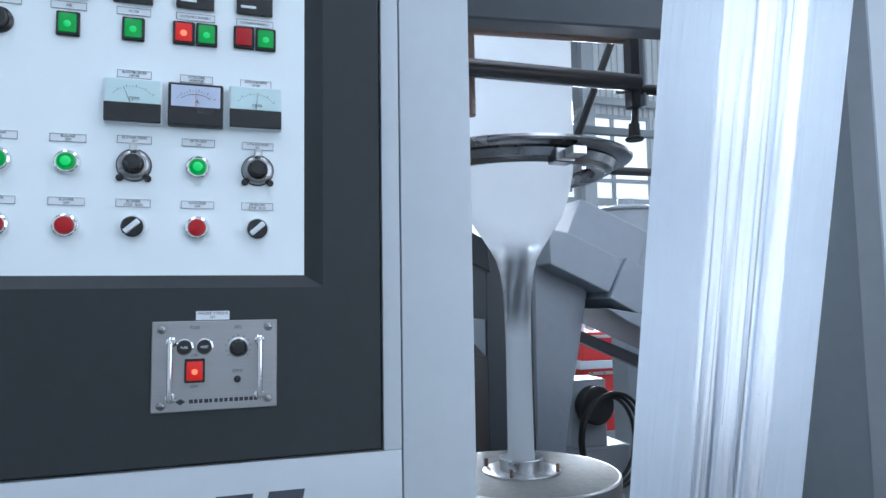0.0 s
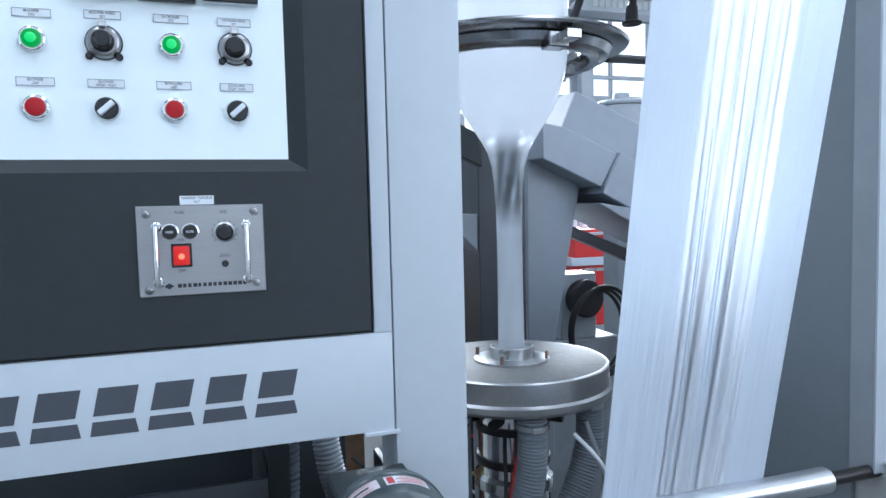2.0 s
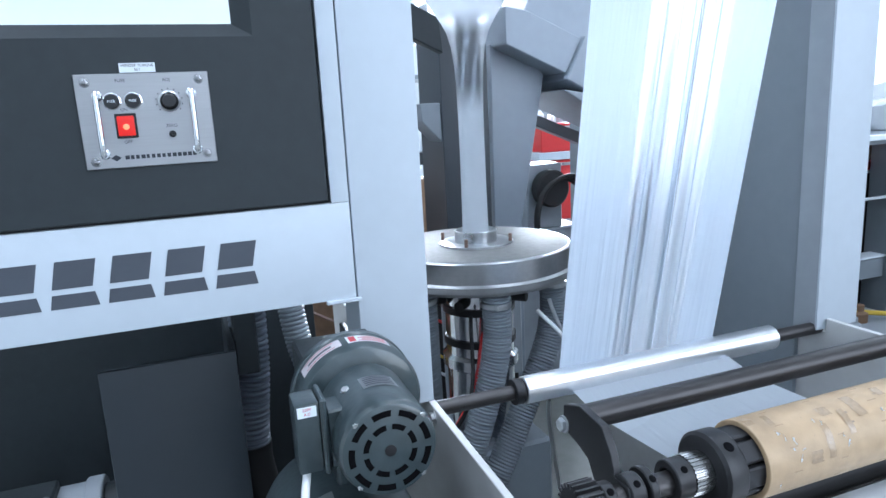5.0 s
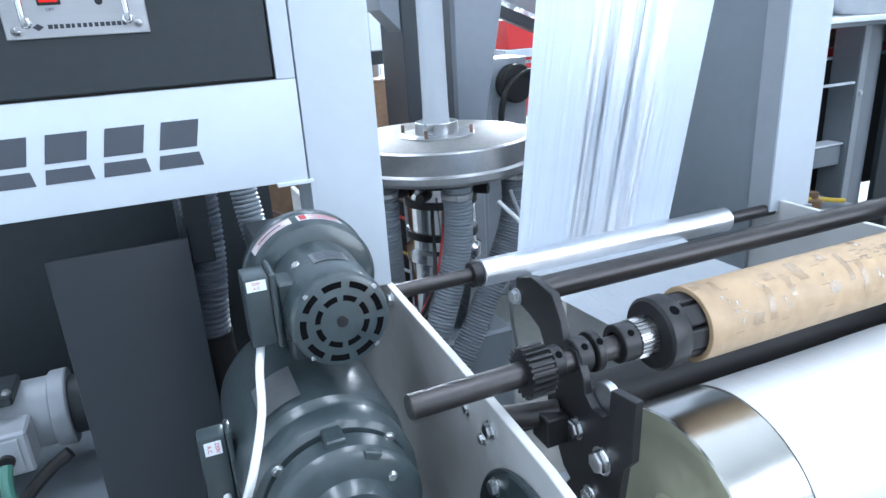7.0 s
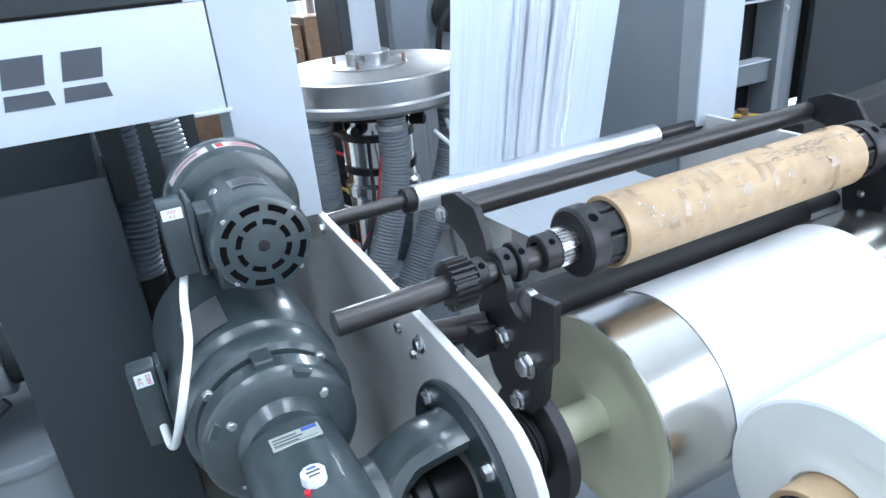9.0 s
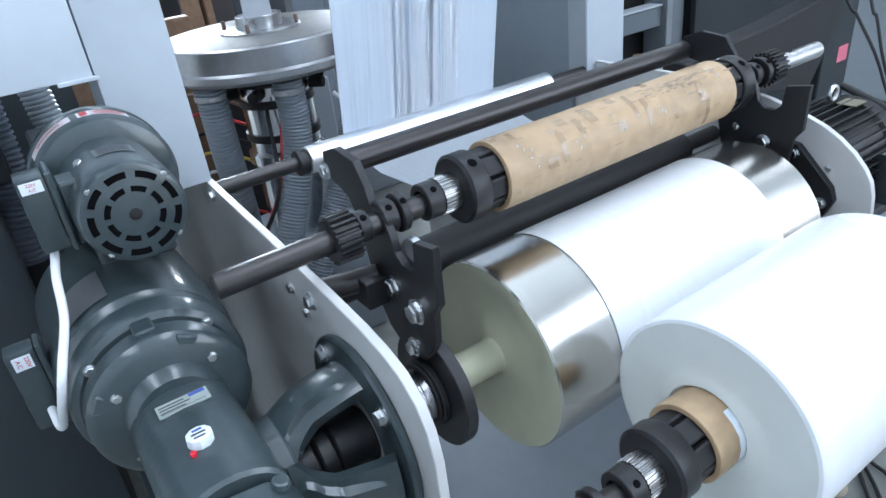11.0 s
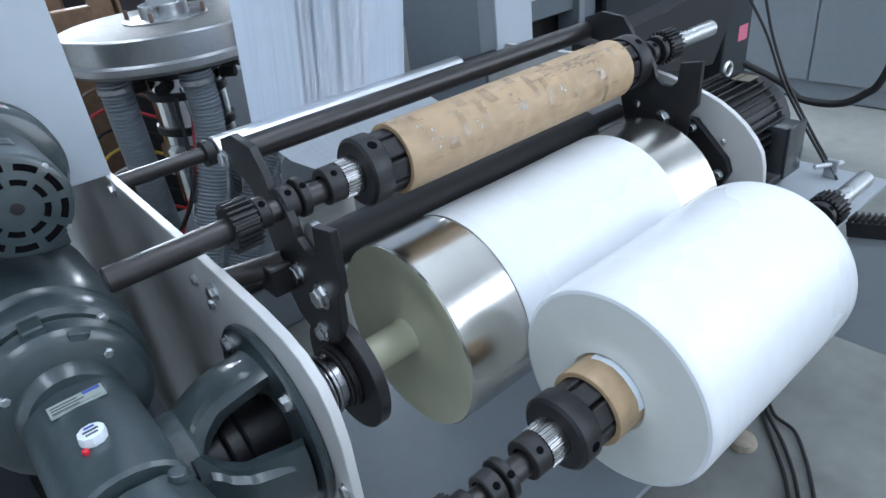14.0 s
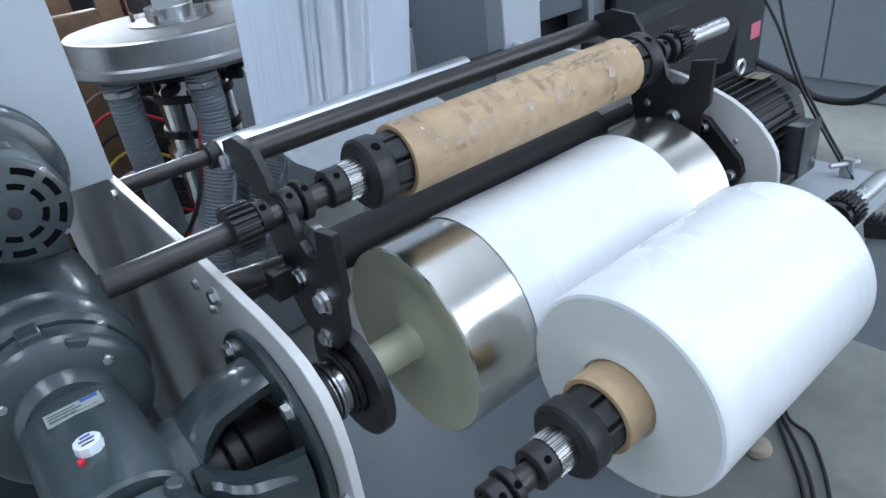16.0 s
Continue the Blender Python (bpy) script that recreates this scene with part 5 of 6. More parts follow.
solid("motor_cable", b, CABLEW, "white power cable between two terminal boxes", "cable", at=(0.238, 0.8, 0.85))
# stand that carries both motors
st = thing("motor_stand", (0.3, 0.85, 0.0), "dark grey motor stand on the floor", "stand")
part("pillar", box(BM(), 0.24, 0.36, 0.76, 0.95, 0.0, 0.642, 0.004), DARK, st)
part("top_plate", box(BM(), 0.22, 0.38, 0.44, 0.99, 0.585, 0.5998, 0.002), DARK, st)
part("upper_bracket", box(BM(), 0.26, 0.385, 0.9585, 1.06, 0.80, 1.05, 0.004), DARK, st)


# ---- blown film die, bubble and rings ----
BX, BY = 0.923, 1.832
die = thing("film_die", (BX, BY, 0.0), "round turned aluminium film die and air ring on a steel barrel", "film die")
b = BM()
lathe(b, [(0.06, 0.0), (0.279, 0.0), (0.283, -0.004), (0.283, -0.060), (0.287, -0.063), (0.293, -0.066), (0.293, -0.082), (0.285, -0.092), (0.09, -0.094)], (BX, BY, 1.003), (0, 0, 1), 96)
part("air_ring", b, ALU, die, "turned aluminium air ring")
# thin disc added over the air ring to carry the darkened top
b = BM()
lathe(b, [(0.062, 0.0), (0.272, 0.0), (0.274, 0.0006), (0.272, 0.0012), (0.062, 0.0012)], (BX, BY, 1.0032), (0, 0, 1), 96)
part("top_plate", b, DIETOP, die, "top of the air ring, darkened for what it reflects")
b = BM()
lathe(b, [(0.046, -0.03), (0.064, 0.0), (0.064, 0.040), (0.061, 0.042), (0.055, 0.040), (0.048, 0.01)], (BX, BY, 1.003), (0, 0, 1), 64)
part("die_lip", b, STEEL, die, "bright steel die lip")
b = BM()
lathe(b, [(0.064, 0.0), (0.112, 0.0), (0.112, 0.006), (0.108, 0.008), (0.064, 0.008)], (BX, BY, 1.003), (0, 0, 1), 64)
part("lip_flange", b, ALU, die)
for a in (-39, 51, 141, 231):
    c = Vector((BX + 0.106 * math.cos(radians(a)), BY + 0.106 * math.sin(radians(a)), 1.010))
    b = BM()
    rod(b, c, c + Vector((0, 0, 0.024)), 0.0055, 12)
    part("stud", b, BROWN, die, "brass stud")
b = BM()
lathe(b, [(0.0, 0.40), (0.105, 0.40), (0.105, 0.62), (0.118, 0.63), (0.118, 0.66), (0.105, 0.67), (0.105, 0.915)], (BX, BY, 0), (0, 0, 1), 48)
part("barrel", b, CHROME, die, "polished steel heater barrel")
for zz in (0.70, 0.80, 0.86):
    b = BM()
    pipe(b, (BX, BY, zz), (BX, BY, zz + 0.022), 0.112, 0.104, 48)
    part("heater_band", b, BLACK, die, "dark heater band")
for a in range(0, 360, 45):
    u = Vector((math.cos(radians(a)), math.sin(radians(a)), 0))
    b = BM()
    rod(b, Vector((BX, BY, 0.845)) + u * 0.11, Vector((BX, BY, 0.845)) + u * 0.155, 0.016, 12)
    part("clamp_knob", b, RUBBER, die, "black clamp knob")
part("die_base", box(BM(), BX - 0.16, BX + 0.16, BY - 0.16, BY + 0.16, 0.0, 0.40, 0.01), GREY, die, "grey base")
for k, (a, lo) in enumerate(((-101, 0), (-28, 0), (-158, 0), (90, 0))):
    c = Vector((BX + 0.225 * math.cos(radians(a)), BY + 0.225 * math.sin(radians(a)), 0))
    o = Vector((math.cos(radians(a)), math.sin(radians(a)), 0))
    hs = thing("air_hose", (c.x, c.y, 0.1), "grey ribbed air hose from the air ring", "hose", group="air hoses of the die")
    b = BM()
    drift = Vector((-0.10, -0.02, 0)) if k == 0 else (Vector((-0.16, -0.05, 0)) if k == 1 else Vector((0.02, 0.05, 0)))
    ribbed(b, [c + Vector((0, 0, 0.90)), c + Vector((0, 0, 0.78)), c + drift * 0.25 + Vector((0, 0, 0.66)), c + drift + Vector((0, 0, 0.46)), c + drift * 1.9 + Vector((0, 0, 0.22)), c + drift * 2.4 + o * 0.05 + Vector((0, 0, 0.045))], 0.041)
    part("hose", b, HOSE, hs)
    b = BM()
    pipe(b, c + Vector((0, 0, 0.868)), c + Vector((0, 0, 0.882)), 0.0445, 0.040, 28)
    clp = part("hose_clamp", b, STEEL, hs, "steel hose clamp")
    part("clamp_screw", box(BM(), c.x - 0.022, c.x + 0.012, c.y - 0.052, c.y - 0.041, 0.868, 0.882, 0.002), STEEL, clp)

bub = thing("film_bubble", (BX, BY, 1.03), "blown white plastic film bubble rising from the die", "film bubble")
b = BM()
lathe(b, [(0.040, 1.035), (0.0385, 1.08), (0.0375, 1.20), (0.0370, 1.34), (0.0375, 1.395)], (BX, BY, 0), (0, 0, 1), 64)
part("stalk", b, BUBBLE, bub, "milky molten film stalk")
b = BM()
lathe(b, [(0.0375, 1.395), (0.039, 1.46), (0.042, 1.52), (0.049, 1.575), (0.060, 1.615), (0.076, 1.645)], (BX, BY, 0), (0, 0, 1), 64)
part("neck", b, BUBBLE, bub, "clear molten film neck")
b = BM()
lathe(b, [(0.076, 1.645), (0.098, 1.68), (0.125, 1.722), (0.144, 1.76), (0.158, 1.80), (0.168, 1.84), (0.174, 1.88), (0.1775, 1.94), (0.178, 2.0), (0.178, 2.3), (0.176, 2.85)], (BX, BY, 0), (0, 0, 1), 80)
part("bubble", b, BUBBLE, bub, "blown film bubble")
# added core whose dark spirals draw the swirl of the molten film
b = BM()
lathe(b, [(0.0, 1.02), (0.026, 1.02), (0.030, 1.60), (0.036, 1.655), (0.034, 1.672), (0.0, 1.685)], (BX, BY, 0), (0, 0, 1), 36)
man = thing("stalk_stripe_core", (BX, BY, 1.02), "added grey core striped for the swirl in the molten film", "mandrel")
part("mandrel", b, PALEGREY, man)
for k in range(5):
    b = BM()
    rows = []
    for i in range(15):
        z = 1.42 + 0.25 * i / 14
        r = 0.0305 + 0.004 * i / 14
        a = 2 * math.pi * k / 5 + 1.5 * i / 14
        rows.append([b.verts.new((BX + r * math.cos(a + d), BY + r * math.sin(a + d), z)) for d in (-0.34, 0.34)])
    for p, q in zip(rows, rows[1:]):
        b.faces.new((p[0], p[1], q[1], q[0]))
    bmesh.ops.solidify(b, geom=b.faces[:], thickness=0.002)
    part("swirl_stripe", b, RUBBER, man, "dark stripe for the swirl in the melt")

rg = thing("stabiliser_ring", (BX, BY, 1.95), "polished steel bubble stabiliser ring with clamps", "guide ring")
b = BM()
lathe(b, [(0.215, 0.0), (0.318, 0.0), (0.342, 0.008), (0.346, 0.014), (0.338, 0.022), (0.22, 0.024), (0.215, 0.0)], (BX, BY, 1.892), (0, 0, 1), 80)
part("top_ring", b, DULL, rg)
b = BM()
lathe(b, [(0.236, -0.030), (0.262, -0.034), (0.270, -0.026), (0.286, -0.022), (0.300, -0.003), (0.236, -0.003), (0.236, -0.030)], (BX, BY, 1.892), (0, 0, 1), 80)
part("lower_ring", b, DULL, rg)
for a in (-88, 32, 152):
    u = Vector((math.cos(radians(a)), math.sin(radians(a)), 0))
    c = Vector((BX, BY, 0)) + u * 0.275
    part("clamp", box(BM(), c.x - 0.028, c.x + 0.028, c.y - 0.030, c.y + 0.02, 1.850, 1.889, 0.003), DULL, rg)
    part("clamp_top", box(BM(), c.x - 0.004, c.x + 0.036, c.y - 0.075, c.y - 0.0305, 1.862, 1.884, 0.002), STEEL, rg)
b = BM()
rod(b, (BX + 0.33, BY, 1.902), (1.9, BY + 0.25, 1.96), 0.014, 14)
part("support_bar", b, BLACK, rg, "black support bar")

# collapsing rollers above the ring
for nm, p0, p1, r, m, lab in (("guide_bar", (0.52, 1.62, 2.212), (1.205, 1.66, 2.262), 0.021, BROWN, "brown covered bubble guide roller"),
                              ("guide_bar", (0.52, 1.60, 2.100), (1.235, 1.64, 2.120), 0.025, ROD, "dark steel bubble guide roller"),
                              ("guide_post", (0.712, 1.64, 1.985), (0.712, 1.64, 2.36), 0.017, BROWN, "brown covered upright guide roller")):
    b = BM()
    rod(b, p0, p1, r, 24)
    solid(nm, b, m, lab, "roller", at=p0)
gf = thing("bubble_guide", (1.24, 1.66, 2.0), "black steel bubble guide frame with clamps", "guide frame")
part("upright", box(BM(), 1.215, 1.245, 1.64, 1.68, 2.05, 2.6, 0.003), BLACK, gf)
part("upright", box(BM(), 1.262, 1.272, 1.65, 1.67, 2.06, 2.6, 0.002), GREY, gf)
for p0, p1, r, m in (((1.09, 1.80, 1.92), (1.26, 1.80, 2.32), 0.012, BLACK), ((1.24, 1.66, 2.09), (1.23, 1.66, 1.975), 0.011, BLACK), ((1.20, 1.70, 2.12), (1.34, 1.62, 2.10), 0.016, BLACK)):
    b = BM()
    rod(b, p0, p1, r, 14)
    part("rod", b, m, gf)
b = BM()
lathe(b, [(0.0, 0.0), (0.026, 0.0), (0.028, 0.006), (0.018, 0.012), (0.016, 0.05), (0.0, 0.05)], (1.23, 1.66, 1.955), (0, 0, 1), 24)
part("knob", b, RUBBER, gf, "black clamp knob")
part("cross_arm", box(BM(), 1.09, 1.56, 1.84, 1.86, 2.02, 2.045, 0.002), GREY, gf)
part("cross_arm", box(BM(), 1.085, 1.115, 1.84, 1.86, 2.02, 2.5, 0.002), GREY, gf)


# ---- extruder and its stand behind the die ----
BRACE = [(1.48, 1.400), (2.30, 1.072), (2.30, 1.015), (1.48, 1.351)]
ex = thing("extruder_stand", (1.5, 2.6, 0.0), "grey sheet-metal extruder stand with sloping covers", "extruder")
part("pillar", prism(BM(), [(1.335, 0.0), (1.475, 0.0), (1.478, 0.9), (1.60, 1.53), (1.50, 1.62), (1.352, 1.66)], "y", 2.6, 2.9, 0.004), COVER, ex)
part("pillar", box(BM(), 1.03, 1.22, 2.35, 2.6, 0.0, 1.72, 0.004), HOUSE, ex, "dark grey post")
part("upper_cover", prism(BM(), [(1.53, 1.925), (1.86, 1.785), (1.79, 1.63), (1.46, 1.775)], "y", 2.50, 2.9, 0.004), COVER, ex)
part("upper_cover", prism(BM(), [(1.862, 1.79), (2.25, 1.62), (2.18, 1.46), (1.792, 1.632)], "y", 2.52, 2.9, 0.004), COVER, ex)
part("lower_cover", prism(BM(), [(1.36, 1.79), (1.46, 1.772), (1.71, 1.662), (1.63, 1.525), (1.36, 1.645)], "y", 2.47, 2.88, 0.004), COVER, ex)
part("joint_cover", prism(BM(), [(1.712, 1.672), (1.845, 1.60), (1.765, 1.43), (1.625, 1.50)], "y", 2.45, 2.9, 0.004), COVER, ex)
part("barrel_shield", prism(BM(), [(1.84, 1.605), (2.25, 1.43), (2.18, 1.29), (1.77, 1.455)], "y", 2.50, 2.88, 0.003), DARK, ex, "dark barrel shield")
part("lower_tray", prism(BM(), [(1.60, 1.46), (1.76, 1.435), (2.25, 1.23), (2.25, 1.16), (1.70, 1.40)], "y", 2.44, 2.9, 0.004), COVER, ex)
part("brace", prism(BM(), BRACE, "y", 2.62, 2.68, 0.003), HOUSE, ex)
part("left_cover", prism(BM(), [(0.86, 1.80), (1.02, 1.72), (1.03, 1.60), (0.90, 1.66)], "y", 2.30, 2.349, 0.004), DARK, ex, "dark sloping cover")
part("gusset_bracket", prism(BM(), [(0.950, 1.43), (1.0298, 1.43), (1.0298, 1.285), (0.955, 1.365)], "y", 2.36, 2.50, 0.003), GREY, ex, "grey gusset bracket")
b = BM()
lathe(b, [(0.0, 0), (0.16, 0), (0.17, 0.01), (0.17, 0.13), (0.15, 0.15), (0.12, 0.16), (0.11, 0.30)], (2.34, 3.4, 2.01), (0, 0, -1), 32)
hp = thing("feed_hopper", (2.3, 3.4, 1.7), "pale grey round feed hopper", "hopper")
part("hopper", b, PALEGREY, hp)
b = BM()
lathe(b, [(0, 0.0), (0.176, 0.0), (0.178, 0.012), (0.150, 0.026), (0.05, 0.034), (0.045, 0.075), (0, 0.078)], (2.34, 3.4, 2.0105), (0, 0, 1), 32)
part("hopper_lid", b, PALEGREY, hp)
part("hopper_leg", box(BM(), 2.26, 2.42, 3.32, 3.48, 0.0, 1.715, 0.004), GREY, hp)

rc = thing("red_tool_cabinet", (2.55, 4.2, 0.0), "red tool cabinet on a white base", "cabinet")
for z0, z1 in ((0.62, 1.035), (1.09, 1.28)):
    d = part("drawer", box(BM(), 2.36, 2.62, 4.0, 4.5, z0, z1, 0.006), RED, rc)
    part("handle", box(BM(), 2.40, 2.58, 3.985, 4.0, z1 - 0.04, z1 - 0.02, 0.002), STEEL, d)
part("base", box(BM(), 2.34, 2.64, 4.0, 4.52, 0.0, 0.62, 0.004), PALEGREY, rc)
part("shelf", box(BM(), 2.33, 2.66, 3.98, 4.52, 1.036, 1.089, 0.003), WHITE, rc)
for x, y, z, s, m in ((2.40, 4.1, 1.28, 0.07, LABEL), (2.55, 4.2, 1.28, 0.05, STEEL), (2.59, 4.15, 1.28, 0.05, PALEGREY), (2.48, 4.3, 1.28, 0.09, WHITE)):
    b = BM()
    lathe(b, [(0, 0), (s * 0.5, 0), (s * 0.5, s * 0.9), (s * 0.2, s * 1.2), (s * 0.2, s * 1.4), (0, s * 1.4)], (x, y, z), (0, 0, 1), 16)
    solid("bottle", b, m, "small pale bottle on the red cabinet", "bottle", at=(x, y, z))
post = thing("white_workbench", (3.1, 4.4, 0.0), "pale steel workbench with shelf", "workbench")
part("leg", box(BM(), 2.86, 2.94, 4.1, 4.2, 0, 1.5, 0.004), PALEGREY, post)
part("top", box(BM(), 2.84, 3.9, 4.0, 4.7, 0.86, 0.92, 0.004), PALEGREY, post)
part("leg", box(BM(), 3.8, 3.88, 4.1, 4.2, 0, 0.86, 0.004), PALEGREY, post)
part("panel", box(BM(), 2.95, 3.8, 4.62, 4.66, 0.1, 0.8, 0.004), WHITE, post)
stl = thing("stool", (2.85, 3.6, 0.0), "round stool with dark legs", "stool")
b = BM()
rod(b, (2.78, 3.6, 0.70), (2.78, 3.6, 0.73), 0.12, 24, 0.006)
part("seat", b, PALEGREY, stl)
for dx, dy in ((-0.08, -0.08), (0.08, -0.08), (0.08, 0.08), (-0.08, 0.08)):
    b = BM()
    rod(b, (2.78 + dx * 0.7, 3.6 + dy * 0.7, 0.70), (2.78 + dx * 1.3, 3.6 + dy * 1.3, 0.0), 0.014, 10)
    part("leg", b, BLACK, stl)

bl = thing("blower", (1.72, 2.75, 0.0), "grey blower with black pulley and coiled cable", "blower")
part("housing", box(BM(), 1.50, 1.86, 2.70, 3.0, 0.0, 0.84, 0.01), PALEGREY, bl)
b = BM()
lathe(b, [(0, 0), (0.075, 0), (0.085, 0.01), (0.085, 0.055), (0.075, 0.065), (0, 0.065)], (1.66, 2.70, 1.03), (0, -1, 0), 32)
part("pulley", b, RUBBER, bl, "black pulley")
part("bracket", box(BM(), 1.56, 1.74, 2.7005, 2.86, 0.8405, 1.14, 0.006), PALEGREY, bl)
for k in range(3):
    pts = []
    for i in range(17):
        a = 2 * math.pi * i / 16
        pts.append((1.685 + (0.135 + 0.012 * k) * math.cos(a) + 0.012 * k, 2.61 - 0.012 * k, 0.89 + (0.185 + 0.008 * k) * math.sin(a)))
    solid("coiled_cable", sweep(BM(), pts, 0.0085, 8, 3), RUBBER, "black coiled cable hanging on the pulley", "cable", group="coiled cables", at=(1.685, 2.61, 0.9))

# dark backdrop added behind the die, keeping the bright floor out of view
eb = thing("dark_backdrop_box", (0.95, 2.6, 0.0), "added dark backdrop box with boards, for the clutter behind the die", "machine base")
part("body", box(BM(), 0.42, 1.32, 2.36, 2.95, 0.0, 0.80, 0.006), RUBBER, eb)
part("board", box(BM(), 0.40, 0.86, 2.30, 2.355, 0.30, 1.02, 0.004), WOOD, eb, "brown board")
part("cover", box(BM(), 1.06, 1.30, 2.28, 2.355, 0.35, 0.72, 0.006), PALEGREY, eb, "grey cover")
part("rail", box(BM(), 0.44, 1.30, 2.30, 2.352, 0.10, 0.20, 0.004), GREY, eb)
for k in range(7):
    zz = 0.32 + 0.07 * k
    pts = [(0.46 + 0.05 * (k % 3), 2.28, zz), (0.60, 2.24 - 0.02 * (k % 2), zz - 0.05), (0.78, 2.26, zz + 0.04), (0.98, 2.25, zz - 0.06)]
    solid("control_wire", sweep(BM(), pts, 0.006, 6, 6), (RED, RUBBER, CABLEW, YELLOW, RUBBER, RED, BROWN)[k], "loose control wire behind the die", "wire", group="loose wires", at=pts[0])
# storage rack far behind the die
sr = thing("storage_rack", (1.6, 4.6, 0.0), "pale steel storage rack with boards and cartons", "rack")
for x in (1.18, 1.70, 2.24):
    for y in (4.40, 4.86):
        part("upright", box(BM(), x, x + 0.045, y, y + 0.045, 0.0, 2.1, 0.003), PALEGREY, sr)
for z in (0.50, 1.10, 1.62):
    part("shelf_board", box(BM(), 1.18, 2.285, 4.38, 4.92, z, z + 0.028, 0.003), GREY, sr, "grey shelf board")
part("shelf_lip", box(BM(), 1.18, 2.285, 4.365, 4.3795, 1.045, 1.130, 0.002), DARK, sr, "dark shelf lip")
for x, w, y, z, h_, m, lab in ((1.24, 0.26, 4.44, 0.5285, 0.36, WOOD, "brown carton on the storage rack"), (1.52, 0.30, 4.42, 0.5285, 0.40, WOOD, "brown carton on the storage rack"), (1.86, 0.25, 4.45, 0.5285, 0.30, CARD, "tan carton on the storage rack"),
                               (1.30, 0.22, 4.46, 1.1285, 0.16, PALEGREY, "grey box on the storage rack"), (1.58, 0.10, 4.48, 1.1285, 0.24, LABEL, "white box on the storage rack"), (1.77, 0.12, 4.46, 1.1285, 0.13, CARD, "tan carton on the storage rack"), (1.60, 0.16, 4.46, 1.6485, 0.20, LABEL, "white box on the storage rack")):
    c = thing("carton" if m in (WOOD, CARD) else "storage_box", (x, y, z), lab, "box")
    part("body", box(BM(), x, x + w, y, y + 0.30, z, z + h_, 0.006), m, c)
    part("lid_flap", box(BM(), x + 0.004, x + w / 2 - 0.002, y + 0.003, y + 0.297, z + h_ + 0.0004, z + h_ + 0.005, 0.001), m, c)
    part("lid_flap", box(BM(), x + w / 2 + 0.002, x + w - 0.004, y + 0.003, y + 0.297, z + h_ + 0.0004, z + h_ + 0.005, 0.001), m, c)
# clutter beyond the die, low down
for x, y, w, d, h0, h1, m, nm, lab in ((0.35, 2.6, 0.5, 0.3, 0.0, 1.20, WOOD, "wooden_crate", "brown wooden crate behind the machine"),
                                       (0.72, 3.2, 0.35, 0.4, 0.0, 1.05, BLACK, "dark_machine_box", "dark steel machine housing behind the die"),
                                       (0.1, 3.9, 0.9, 0.4, 0.0, 0.8, PALEGREY, "grey_bench", "grey metal bench against the wall")):
    c = thing(nm, (x, y, 0), lab, nm.split("_")[-1])
    part("body", box(BM(), x, x + w, y, y + d, h0, h1, 0.01), m, c)
    part("top_board", box(BM(), x - 0.02, x + w + 0.02, y - 0.02, y + d + 0.02, h1 + 0.0005, h1 + 0.025, 0.004), m, c)
for k, (pts, m) in enumerate((([(0.62, 1.75, 0.10), (0.70, 1.65, 0.42), (0.80, 1.62, 0.62), (0.86, 1.66, 0.78)], RED), ([(0.60, 1.9, 0.04), (0.66, 1.72, 0.35), (0.78, 1.60, 0.60), (0.84, 1.70, 0.82)], RUBBER),
                              ([(1.05, 1.62, 0.86), (1.08, 1.58, 0.70), (1.03, 1.60, 0.55), (1.12, 1.7, 0.2)], STEEL), ([(1.00, 1.60, 0.84), (1.06, 1.56, 0.76), (1.10, 1.60, 0.66), (1.05, 1.72, 0.5)], CABLEW))):
    solid("heater_cable", sweep(BM(), pts, 0.006, 8, 8), m, "heater cable under the die", "cable", group="heater cables", at=pts[0])

# ---- under the control cabinet ----
gb = thing("grey_machine_housing", (0.07, 1.35, 0.0), "dark grey sheet-metal machine housing", "machine housing")
part("front_sheet", box(BM(), -0.045, 0.178, 1.2, 1.212, 0.0, 0.999, 0.003, 2), HOUSE, gb)
part("side_sheet", box(BM(), 0.166, 0.178, 1.2125, 1.70, 0.0, 0.999, 0.002), DARK, gb)
# dark backing, widened to block bright floor showing past the hoses
part("dark_backing", box(BM(), -0.8, 0.40, 1.72, 1.74, 0.0, 1.3, 0.002), DARK, gb)
part("dark_duct", box(BM(), 0.179, 0.222, 1.27, 1.33, 0.925, 1.095, 0.003), DARK, gb)
bh = thing("air_hose", (0.21, 1.36, 0.5), "blue-grey ribbed air hose with a smooth dark elbow", "hose", group="air hoses of the cabinet")
b = BM()
ribbed(b, [(0.212, 1.37, 1.20), (0.212, 1.37, 1.0), (0.208, 1.36, 0.90), (0.196, 1.35, 0.80), (0.192, 1.35, 0.735)], 0.038, 0.011)
part("hose", b, BLUEHOSE, bh)
b = sweep(BM(), [(0.192, 1.35, 0.750), (0.192, 1.35, 0.70), (0.205, 1.34, 0.635), (0.245, 1.32, 0.575), (0.31, 1.29, 0.54), (0.40, 1.27, 0.53)], 0.041, 24, 8)
part("elbow", b, RUBBER, bh, "smooth dark rubber elbow")
b = BM()
ribbed(b, [(0.30, 1.50, 1.25), (0.31, 1.50, 1.05), (0.325, 1.48, 0.9), (0.36, 1.46, 0.75), (0.37, 1.48, 0.5)], 0.030, 0.010)
solid("air_hose", b, HOSE, "grey ribbed air hose under the cabinet", "hose", group="air hoses of the cabinet", at=(0.30, 1.5, 0.5))
pp = thing("pipe_fitting", (-0.25, 1.7, 0.5), "pale blue-grey pipe with dark end sleeve and junction box", "pipe")
b = BM()
